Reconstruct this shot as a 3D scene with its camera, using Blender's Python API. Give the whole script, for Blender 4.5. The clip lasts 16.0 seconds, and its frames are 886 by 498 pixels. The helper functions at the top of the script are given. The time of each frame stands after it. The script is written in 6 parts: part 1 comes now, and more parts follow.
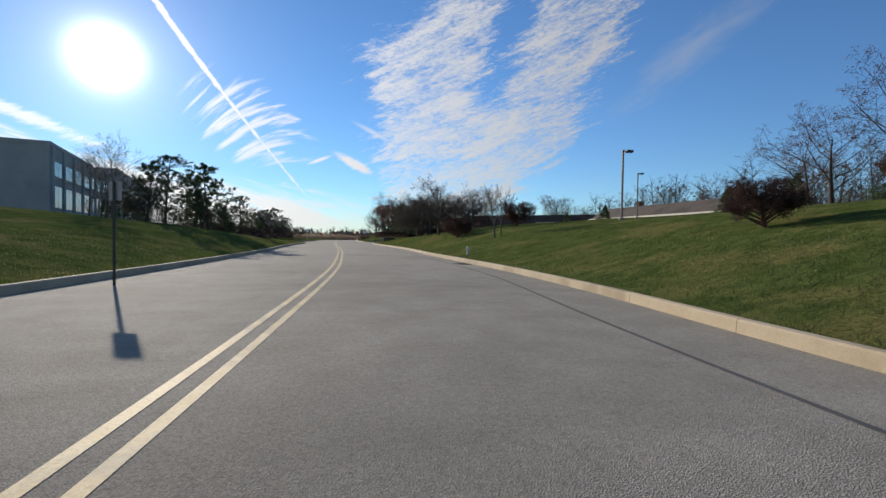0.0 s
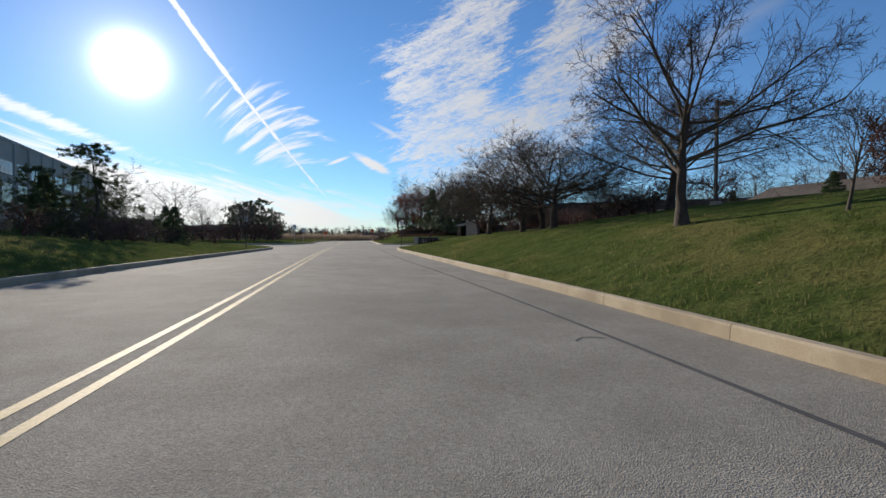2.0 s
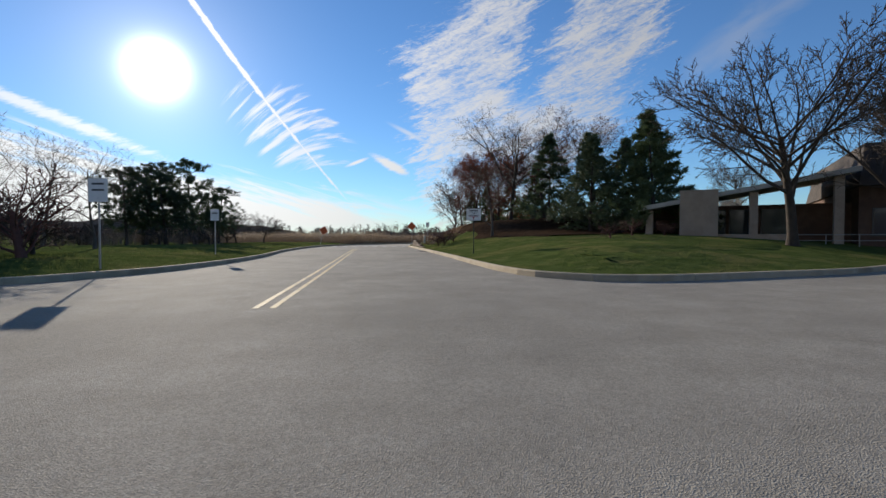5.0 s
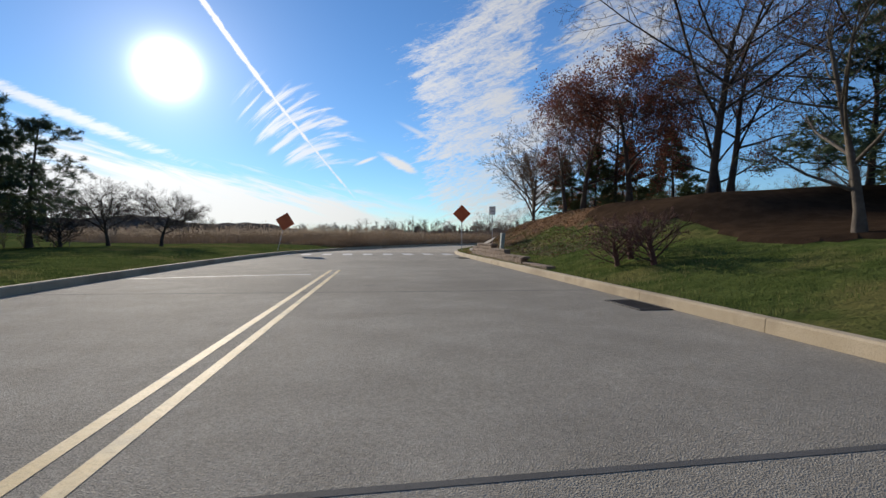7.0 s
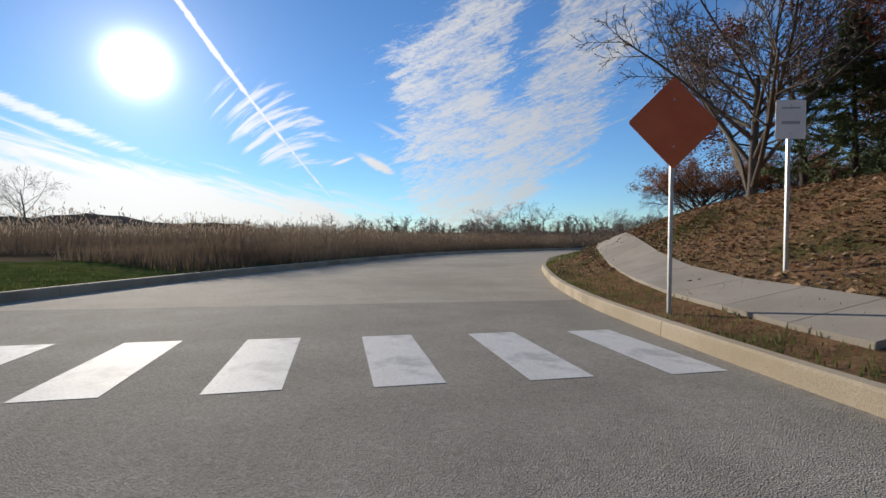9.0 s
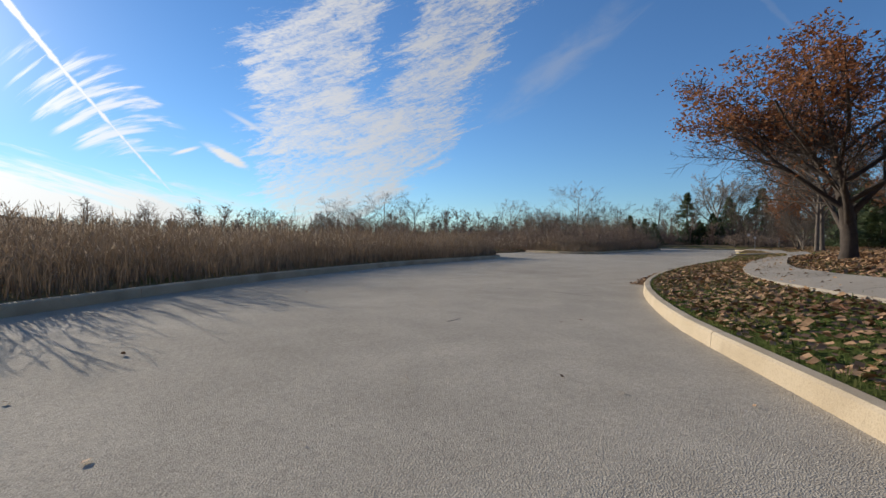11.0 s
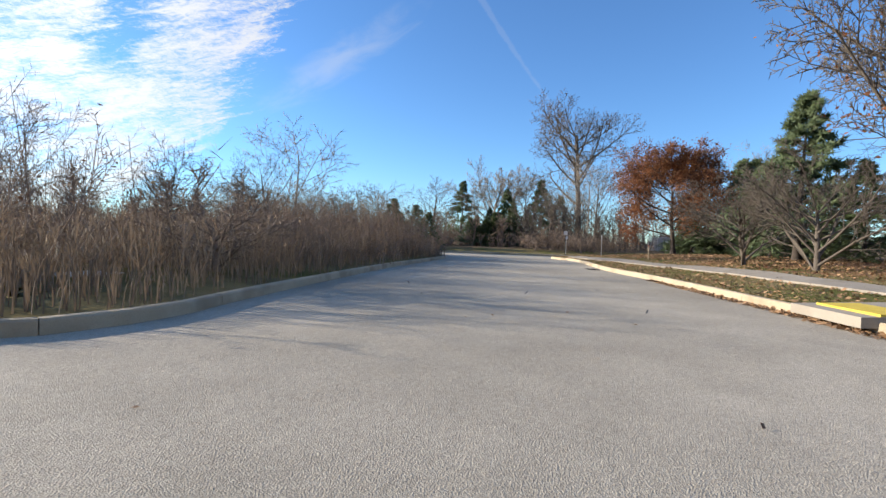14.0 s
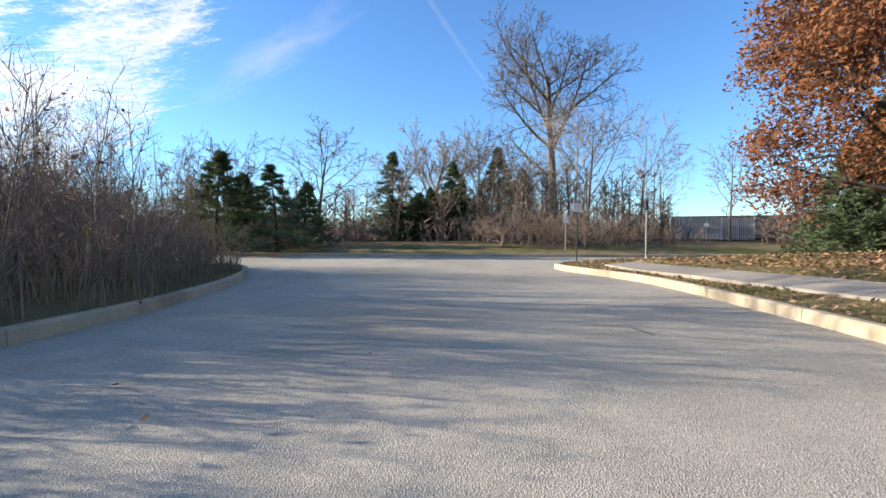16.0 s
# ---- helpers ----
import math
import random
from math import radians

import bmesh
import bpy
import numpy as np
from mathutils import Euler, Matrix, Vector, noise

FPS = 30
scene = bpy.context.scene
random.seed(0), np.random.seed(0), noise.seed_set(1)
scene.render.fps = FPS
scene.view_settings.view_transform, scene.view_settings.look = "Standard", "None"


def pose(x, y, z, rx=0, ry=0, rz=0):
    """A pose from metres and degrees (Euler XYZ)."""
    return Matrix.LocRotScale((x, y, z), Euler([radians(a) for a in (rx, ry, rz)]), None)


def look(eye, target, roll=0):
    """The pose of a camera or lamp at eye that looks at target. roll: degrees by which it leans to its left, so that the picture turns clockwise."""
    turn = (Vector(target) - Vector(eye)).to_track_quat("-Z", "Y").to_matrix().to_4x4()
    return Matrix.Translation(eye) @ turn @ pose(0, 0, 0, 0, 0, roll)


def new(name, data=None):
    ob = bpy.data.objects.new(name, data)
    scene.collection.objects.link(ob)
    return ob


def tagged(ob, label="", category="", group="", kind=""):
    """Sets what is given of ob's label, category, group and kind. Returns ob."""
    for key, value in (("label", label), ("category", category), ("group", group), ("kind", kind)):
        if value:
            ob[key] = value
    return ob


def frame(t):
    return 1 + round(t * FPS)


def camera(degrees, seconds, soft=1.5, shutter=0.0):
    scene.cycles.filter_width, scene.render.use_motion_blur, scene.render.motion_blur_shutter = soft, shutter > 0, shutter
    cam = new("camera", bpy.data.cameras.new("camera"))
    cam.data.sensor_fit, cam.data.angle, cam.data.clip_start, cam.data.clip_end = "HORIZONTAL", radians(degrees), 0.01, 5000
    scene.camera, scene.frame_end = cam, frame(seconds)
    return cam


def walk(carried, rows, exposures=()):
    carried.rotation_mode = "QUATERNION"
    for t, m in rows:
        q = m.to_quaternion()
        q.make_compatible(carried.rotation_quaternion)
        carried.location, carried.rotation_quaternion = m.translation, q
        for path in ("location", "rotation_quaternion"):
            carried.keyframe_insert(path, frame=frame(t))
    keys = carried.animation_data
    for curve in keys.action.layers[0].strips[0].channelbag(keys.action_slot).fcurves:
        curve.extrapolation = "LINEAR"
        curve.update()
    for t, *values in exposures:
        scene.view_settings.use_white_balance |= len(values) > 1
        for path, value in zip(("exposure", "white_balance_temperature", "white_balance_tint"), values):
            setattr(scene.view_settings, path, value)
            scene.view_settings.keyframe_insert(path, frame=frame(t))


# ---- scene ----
cam = camera(86.5, 16.0)
PATH = [
    (0, pose(-2.768, -53.977, 1.25, 88.70, -0.80, -13.27)),
    (0.5, pose(-1.692, -43.275, 1.25, 88.60, -0.60, -12.90)),
    (1, pose(-0.943, -32.378, 1.25, 88.49, -0.25, -12.29)),
    (1.5, pose(-0.066, -21.761, 1.25, 88.63, -0.42, -11.78)),
    (2, pose(0.243, -10.926, 1.25, 88.55, -0.19, -11.05)),
    (2.5, pose(0.115, -0.203, 1.25, 88.56, -0.19, -10.63)),
    (3, pose(-0.029, 10.718, 1.25, 88.65, -0.38, -10.17)),
    (3.5, pose(-0.039, 21.489, 1.25, 88.57, -0.12, -9.69)),
    (4, pose(0.001, 31.871, 1.25, 88.57, -0.17, -9.37)),
    (4.2, pose(0.012, 35.902, 1.25, 88.63, -0.11, -9.28)),
    (6.5, pose(-0.004, 77.609, 1.25, 88.51, -0.19, -7.90)),
    (7, pose(0.007, 85.548, 1.25, 88.45, -0.19, -7.80)),
    (7.5, pose(0.198, 92.829, 1.25, 88.51, -0.18, -7.82)),
    (8, pose(0.336, 99.804, 1.25, 88.50, -0.31, -8.22)),
    (8.4, pose(0.676, 105.185, 1.25, 88.46, -0.24, -8.82)),
    (8.7, pose(1.080, 109.160, 1.25, 88.54, -0.32, -9.48)),
    (10.8, pose(8.321, 134.795, 1.25, 88.75, -0.61, -24.90)),
    (11, pose(9.692, 137.039, 1.25, 88.75, -0.81, -27.17)),
    (11.5, pose(13.625, 142.518, 1.25, 88.96, -0.98, -33.02)),
    (12, pose(18.181, 147.775, 1.25, 89.25, -1.38, -39.03)),
    (12.5, pose(23.082, 152.051, 1.25, 89.35, -1.53, -44.68)),
    (13, pose(28.654, 155.788, 1.25, 89.41, -1.79, -49.43)),
    (13.5, pose(34.414, 159.204, 1.25, 89.24, -1.88, -52.22)),
    (14, pose(40.165, 162.805, 1.25, 89.08, -2.02, -54.10)),
    (14.5, pose(46.104, 166.052, 1.25, 88.95, -1.56, -55.49)),
    (15, pose(52.179, 169.186, 1.25, 88.90, -0.85, -57.57)),
    (15.5, pose(58.227, 172.192, 1.25, 88.59, -0.14, -58.53)),
    (16, pose(64.190, 175.166, 1.25, 88.34, -0.22, -60.12)),
]
EXPOSURES = [(0.0, 0.2), (8.7, 0.15), (11.0, 0.2), (12.5, 0.6), (14.5, 1.13), (16.0, 1.28)]
walk(cam, PATH, EXPOSURES)


# ---------------------------------------------------------------- world, sun
SUN_AZ, SUN_EL = -22.3, 16.8            # degrees from +y towards +x, and above the horizon
sun_way = Vector((math.sin(radians(SUN_AZ)) * math.cos(radians(SUN_EL)),
                  math.cos(radians(SUN_AZ)) * math.cos(radians(SUN_EL)), math.sin(radians(SUN_EL))))
sun = new("sun", bpy.data.lights.new("sun", "SUN"))
sun.data.energy, sun.data.angle, sun.data.color = 4.6, radians(0.55), (1.0, 0.90, 0.76)
sun.matrix_world = look(sun_way * 100, (0, 0, 0))

world = bpy.data.worlds.new("sky")
scene.world = world
world.use_nodes = True
wt = world.node_tree
wt.nodes.clear()


def wm(op, a, b=None, c=None):
    """A math node of the sky."""
    n = wt.nodes.new("ShaderNodeMath")
    n.operation = op
    for i, v in enumerate((a, b, c)):
        if v is None:
            continue
        if isinstance(v, (int, float)):
            n.inputs[i].default_value = v
        else:
            wt.links.new(v, n.inputs[i])
    return n.outputs[0]


def wsmooth(v, lo, hi):
    """0 at lo, 1 at hi."""
    n = wt.nodes.new("ShaderNodeMapRange")
    n.interpolation_type = "SMOOTHSTEP"
    wt.links.new(v, n.inputs[0])
    n.inputs[1].default_value, n.inputs[2].default_value = lo, hi
    return n.outputs[0]


sky = wt.nodes.new("ShaderNodeTexSky")
sky.sky_type = "NISHITA"
sky.sun_disc = False
sky.sun_elevation, sky.sun_rotation = radians(SUN_EL), radians(SUN_AZ)
sky.air_density, sky.dust_density, sky.ozone_density = 1.0, 0.0, 3.0
coord = wt.nodes.new("ShaderNodeTexCoord").outputs["Generated"]
split = wt.nodes.new("ShaderNodeSeparateXYZ")
wt.links.new(coord, split.inputs[0])
dx, dy, dz = split.outputs
az = wm("MULTIPLY", wm("ARCTAN2", dx, dy), 180 / math.pi)
el = wm("MULTIPLY", wm("ARCSINE", dz), 180 / math.pi)


def wnoise(scale_az, scale_el, turn, detail, rough, distort, w):
    """Noise over azimuth and elevation, drawn out along a slant of turn degrees."""
    t = radians(turn)
    u = wm("ADD", wm("MULTIPLY", az, math.cos(t) * scale_az), wm("MULTIPLY", el, math.sin(t) * scale_az))
    v = wm("ADD", wm("MULTIPLY", az, -math.sin(t) * scale_el), wm("MULTIPLY", el, math.cos(t) * scale_el))
    comb = wt.nodes.new("ShaderNodeCombineXYZ")
    wt.links.new(u, comb.inputs[0])
    wt.links.new(v, comb.inputs[1])
    comb.inputs[2].default_value = w
    n = wt.nodes.new("ShaderNodeTexNoise")
    n.inputs["Scale"].default_value = 1.0
    n.inputs["Detail"].default_value, n.inputs["Roughness"].default_value, n.inputs["Distortion"].default_value = detail, rough, distort
    wt.links.new(comb.outputs[0], n.inputs["Vector"])
    return n.outputs[0]


def blob(a, e, ra, re, turn):
    """A soft patch of sky: 1 in its middle, 0 at its rim."""
    t = radians(turn)
    u, v = wm("SUBTRACT", az, a), wm("SUBTRACT", el, e)
    p = wm("ADD", wm("MULTIPLY", u, math.cos(t) / ra), wm("MULTIPLY", v, math.sin(t) / ra))
    q = wm("ADD", wm("MULTIPLY", u, -math.sin(t) / re), wm("MULTIPLY", v, math.cos(t) / re))
    r = wm("SQRT", wm("ADD", wm("MULTIPLY", p, p), wm("MULTIPLY", q, q)))
    return wm("SUBTRACT", 1.0, r)


def trail(a0, e0, a1, e1, width, over):
    """A straight vapour trail through two points of the sky."""
    n = math.hypot(a1 - a0, e1 - e0)
    ux, uy = (a1 - a0) / n, (e1 - e0) / n
    u, v = wm("SUBTRACT", az, a0), wm("SUBTRACT", el, e0)
    along = wm("ADD", wm("MULTIPLY", u, ux), wm("MULTIPLY", v, uy))
    off = wm("ABSOLUTE", wm("ADD", wm("MULTIPLY", u, -uy), wm("MULTIPLY", v, ux)))
    wob = wm("MULTIPLY", wm("SUBTRACT", wnoise(0.9, 0.9, 0, 3, 0.6, 0.4, 7.7), 0.5), width * 1.2)
    taper = wm("SUBTRACT", 1.0, wm("MULTIPLY", along, 0.72 / n))
    near = wsmooth(wm("SUBTRACT", wm("MULTIPLY", taper, width), wm("ADD", off, wob)), -0.05, width * 0.55)
    return wm("MULTIPLY", near, wm("MULTIPLY", wsmooth(along, -over - 4, -over), wsmooth(along, n + 0.6, n - 1.5)))


def half(a0, e0, a1, e1, inside=1.0):
    """Degrees to the right of a line across the sky (inside=-1: to its left), its edge drawn out into streaks."""
    n = math.hypot(a1 - a0, e1 - e0)
    px, py = (e1 - e0) / n * inside, -(a1 - a0) / n * inside
    return wm("ADD", wm("MULTIPLY", wm("SUBTRACT", azw, a0), px), wm("MULTIPLY", wm("SUBTRACT", elw, e0), py))


def least(*v):
    d = v[0]
    for w in v[1:]:
        d = wm("MINIMUM", d, w)
    return d


fine = wnoise(0.30, 1.5, 19, 12, 0.74, 0.9, 1.0)
ripple = wnoise(0.8, 2.3, 10, 8, 0.7, 1.6, 3.0)
soft = wnoise(0.15, 0.42, 24, 6, 0.58, 0.5, 4.0)
tear = wnoise(0.10, 0.62, 22, 9, 0.72, 0.6, 14.0)
azw = wm("ADD", az, wm("MULTIPLY", wm("SUBTRACT", tear, 0.5), 15.0))
elw = wm("ADD", el, wm("MULTIPLY", wm("SUBTRACT", soft, 0.5), 6.0))
grain = wm("ADD", wm("ADD", wm("MULTIPLY", fine, 0.36), wm("MULTIPLY", soft, 0.32)), wm("MULTIPLY", ripple, 0.32))
upper = least(half(6.5, 3.0, 3.6, 19.0), half(0.0, 19.0, 12.0, 27.5), half(16.8, 12.0, 20.2, 27.0, -1.0))
outer = least(half(17.2, 12.5, 24.5, 27.0), half(22.0, 5.0, 38.0, 27.0, -1.0), wm("SUBTRACT", elw, 7.0))
foot = least(half(6.6, 2.0, 5.4, 12.0), half(20.0, 2.0, 31.5, 15.0, -1.0), wm("SUBTRACT", 16.5, elw))
lobes = wm("MINIMUM", wm("MULTIPLY", wm("ADD", wm("MAXIMUM", wm("MAXIMUM", upper, outer), foot), 0.2), 0.26), 0.56)
wedge = wsmooth(wm("ADD", lobes, wm("MULTIPLY", wm("SUBTRACT", grain, 0.485), 4.6)), 0.0, 1.0)
wedge = wm("MULTIPLY", wedge, 0.92)
bow = wm("ADD", az, 3.5)
ribs = wt.nodes.new("ShaderNodeCombineXYZ")
wt.links.new(wm("MULTIPLY", az, 0.13), ribs.inputs[0])
wt.links.new(wm("MULTIPLY", wm("ADD", el, wm("MULTIPLY", wm("MULTIPLY", bow, bow), 0.055)), 0.85), ribs.inputs[1])
ribs.inputs[2].default_value = 11.0
rib = wt.nodes.new("ShaderNodeTexNoise")
rib.inputs["Scale"].default_value, rib.inputs["Detail"].default_value, rib.inputs["Roughness"].default_value, rib.inputs["Distortion"].default_value = 1.0, 4.0, 0.6, 0.35
wt.links.new(ribs.outputs[0], rib.inputs["Vector"])
tuft = wsmooth(wm("ADD", wm("MINIMUM", blob(-8.9, 12.4, 8.0, 4.4, -28), 0.45), wm("MULTIPLY", wm("SUBTRACT", rib.outputs[0], 0.5), 4.2)), 0.12, 0.95)
tuft = wm("MULTIPLY", wm("MULTIPLY", tuft, wsmooth(blob(-8.9, 12.4, 8.6, 5.2, -28), 0.0, 0.3)), 0.85)
bandtop = wm("SUBTRACT", 4.9, wm("MULTIPLY", az, 0.155))
low = wm("MULTIPLY", wm("SUBTRACT", bandtop, el), 0.34)
lownoise = wnoise(0.11, 0.95, -15, 7, 0.6, 0.5, 21.0)
low = wsmooth(wm("ADD", low, wm("MULTIPLY", wm("SUBTRACT", lownoise, 0.5), 3.4)), -0.1, 0.95)
low = wm("MULTIPLY", low, wsmooth(az, 9.0, -4.0))
streak = wm("MULTIPLY", wsmooth(wm("ADD", blob(-31.0, 11.4, 13.0, 0.8, -19), wm("MULTIPLY", wm("SUBTRACT", fine, 0.5), 2.2)), 0.0, 0.8), 0.8)
low = wm("MAXIMUM", low, streak)
small = wsmooth(wm("ADD", blob(2.6, 8.6, 3.6, 0.75, -26), wm("MULTIPLY", wm("SUBTRACT", fine, 0.5), 1.3)), 0.1, 0.7)
bits = wm("MAXIMUM", wsmooth(blob(-1.5, 8.9, 2.0, 0.30, 22), 0.05, 0.8), wm("MULTIPLY", wsmooth(blob(5.0, 12.2, 4.0, 0.45, -25), 0.05, 0.9), 0.6))
wisp = wm("MULTIPLY", wsmooth(wm("ADD", blob(41.0, 20.0, 13.0, 2.6, 33), wm("MULTIPLY", wm("SUBTRACT", soft, 0.5), 2.0)), 0.0, 1.2), 0.30)
line = trail(-18.2, 22.8, -2.6, 4.3, 0.36, 18)
faint = wm("MULTIPLY", trail(57.0, 28.0, 69.0, 13.0, 0.45, 10), 0.09)
cover = wm("MAXIMUM", wm("MAXIMUM", wedge, tuft), wm("MAXIMUM", low, small))
cover = wm("MAXIMUM", wm("MAXIMUM", cover, wm("MAXIMUM", bits, line)), wm("MAXIMUM", wisp, faint))
cover = wm("MULTIPLY", cover, wsmooth(el, -1.0, 2.0))

# thin cloud is lit from behind and is brighter towards the sun
toward = wt.nodes.new("ShaderNodeVectorMath")
toward.operation = "DOT_PRODUCT"
wt.links.new(coord, toward.inputs[0])
toward.inputs[1].default_value = tuple(sun_way)
cosun = wm("MAXIMUM", toward.outputs["Value"], 0.0)
CLOUD, SUN_GLARE = 6.0, 1.0
# sun disc and lens bloom painted into the sky colour as one soft glow
glow = wm("ADD", wm("MULTIPLY", wm("POWER", cosun, 1500.0), 30.0 * SUN_GLARE), wm("MULTIPLY", wm("POWER", cosun, 190.0), 2.6 * SUN_GLARE))
glow = wm("ADD", glow, wm("MULTIPLY", wm("POWER", cosun, 40.0), 1.5 * SUN_GLARE))
lit = wm("ADD", CLOUD * 0.66, wm("MULTIPLY", wm("POWER", cosun, 4.0), CLOUD * 0.85))
mix = wt.nodes.new("ShaderNodeMix")
mix.data_type = "RGBA"
wt.links.new(wm("MULTIPLY", cover, 0.92), mix.inputs[0])
hue = wt.nodes.new("ShaderNodeMix")
hue.data_type = "RGBA"
hue.blend_type = "MULTIPLY"
hue.inputs[0].default_value = 1.0
hue.inputs[7].default_value = (0.69, 0.93, 1.19, 1)
wt.links.new(sky.outputs[0], hue.inputs[6])
wt.links.new(hue.outputs[2], mix.inputs[6])
white = wt.nodes.new("ShaderNodeCombineColor")
for i, k in enumerate((1.0, 0.985, 0.97)):
    wt.links.new(wm("MULTIPLY", lit, k), white.inputs[i])
wt.links.new(white.outputs[0], mix.inputs[7])
glare = wt.nodes.new("ShaderNodeCombineColor")
for i, k in enumerate((1.0, 0.97, 0.90)):
    wt.links.new(wm("MULTIPLY", glow, k), glare.inputs[i])
total = wt.nodes.new("ShaderNodeMix")
total.data_type = "RGBA"
total.blend_type = "ADD"
total.inputs[0].default_value = 1.0
wt.links.new(mix.outputs[2], total.inputs[6])
wt.links.new(glare.outputs[0], total.inputs[7])
back = wt.nodes.new("ShaderNodeBackground")
back.inputs[1].default_value = 0.10
wt.links.new(total.outputs[2], back.inputs[0])
out = wt.nodes.new("ShaderNodeOutputWorld")
wt.links.new(back.outputs[0], out.inputs[0])

# ---------------------------------------------------------------- materials
def material(name, a, b, rough=0.85, scale=3.0, fine=40.0, bump=0.3, metal=0.0, spec=0.4, c=None, coarse=0.25, vary=0.0, amount=1.0, dist=0.02, trans=0.0, lump=0.0, lump_h=0.1):
    """Two colours mixed by noise at two scales, with fine relief; c: a third colour in large stains; vary: lightness by piece."""
    m = bpy.data.materials.new(name)
    m.use_nodes = True
    t = m.node_tree
    bsdf = t.nodes["Principled BSDF"]
    pos = t.nodes.new("ShaderNodeTexCoord").outputs["Object"]

    def tex(s, detail=6.0, rough_=0.6):
        n = t.nodes.new("ShaderNodeTexNoise")
        n.inputs["Scale"].default_value, n.inputs["Detail"].default_value, n.inputs["Roughness"].default_value = s, detail, rough_
        t.links.new(pos, n.inputs["Vector"])
        return n.outputs[0]

    def ramp(v, lo, hi):
        n = t.nodes.new("ShaderNodeMapRange")
        n.interpolation_type = "SMOOTHSTEP"
        t.links.new(v, n.inputs[0])
        n.inputs[1].default_value, n.inputs[2].default_value = lo, hi
        return n.outputs[0]

    def mixed(f, x, y, mode="MIX"):
        n = t.nodes.new("ShaderNodeMix")
        n.data_type, n.blend_type = "RGBA", mode
        for i, v in ((0, f), (6, x), (7, y)):
            if isinstance(v, (tuple, float, int)):
                n.inputs[i].default_value = (*v, 1) if isinstance(v, tuple) else v
            else:
                t.links.new(v, n.inputs[i])
        return n.outputs[2]

    grain = tex(fine, 8.0, 0.7)
    col = mixed(ramp(tex(scale), 0.32, 0.68), a, b)
    if c:
        col = mixed(ramp(tex(coarse, 5.0), 0.48, 0.66), col, c)
    dark = tuple(0.62 * v for v in a)
    n = t.nodes.new("ShaderNodeMath")
    n.operation = "MULTIPLY"
    t.links.new(ramp(grain, 0.46, 0.70), n.inputs[0])
    n.inputs[1].default_value = 0.6 * amount
    col = mixed(n.outputs[0], col, dark)
    if vary:
        info = t.nodes.new("ShaderNodeObjectInfo").outputs["Random"]
        geo = t.nodes.new("ShaderNodeNewGeometry").outputs["Random Per Island"]
        ad = t.nodes.new("ShaderNodeMath")
        ad.operation = "ADD"
        t.links.new(info, ad.inputs[0])
        t.links.new(geo, ad.inputs[1])
        mr = t.nodes.new("ShaderNodeMapRange")
        t.links.new(ad.outputs[0], mr.inputs[0])
        mr.inputs[1].default_value, mr.inputs[2].default_value = 0.0, 2.0
        mr.inputs[3].default_value, mr.inputs[4].default_value = 1 - vary, 1 + vary
        hs = t.nodes.new("ShaderNodeHueSaturation")
        t.links.new(mr.outputs[0], hs.inputs["Value"])
        t.links.new(col, hs.inputs["Color"])
        col = hs.outputs[0]
    t.links.new(col, bsdf.inputs["Base Color"])
    bsdf.inputs["Roughness"].default_value, bsdf.inputs["Metallic"].default_value = rough, metal
    bsdf.inputs["Specular IOR Level"].default_value = spec
    if bump:
        bn = t.nodes.new("ShaderNodeBump")
        bn.inputs["Strength"].default_value, bn.inputs["Distance"].default_value = bump, dist
        t.links.new(grain, bn.inputs["Height"])
        if lump:
            big = t.nodes.new("ShaderNodeBump")
            big.inputs["Strength"].default_value, big.inputs["Distance"].default_value = 1.0, lump_h
            t.links.new(tex(lump, 3.0, 0.55), big.inputs["Height"])
            t.links.new(big.outputs[0], bn.inputs["Normal"])
        t.links.new(bn.outputs[0], bsdf.inputs["Normal"])
    if trans:
        back_ = t.nodes.new("ShaderNodeBsdfTranslucent")
        t.links.new(col, back_.inputs[0])
        mx = t.nodes.new("ShaderNodeMixShader")
        mx.inputs[0].default_value = trans
        t.links.new(bsdf.outputs[0], mx.inputs[1])
        t.links.new(back_.outputs[0], mx.inputs[2])
        t.links.new(mx.outputs[0], t.nodes["Material Output"].inputs[0])
    return m


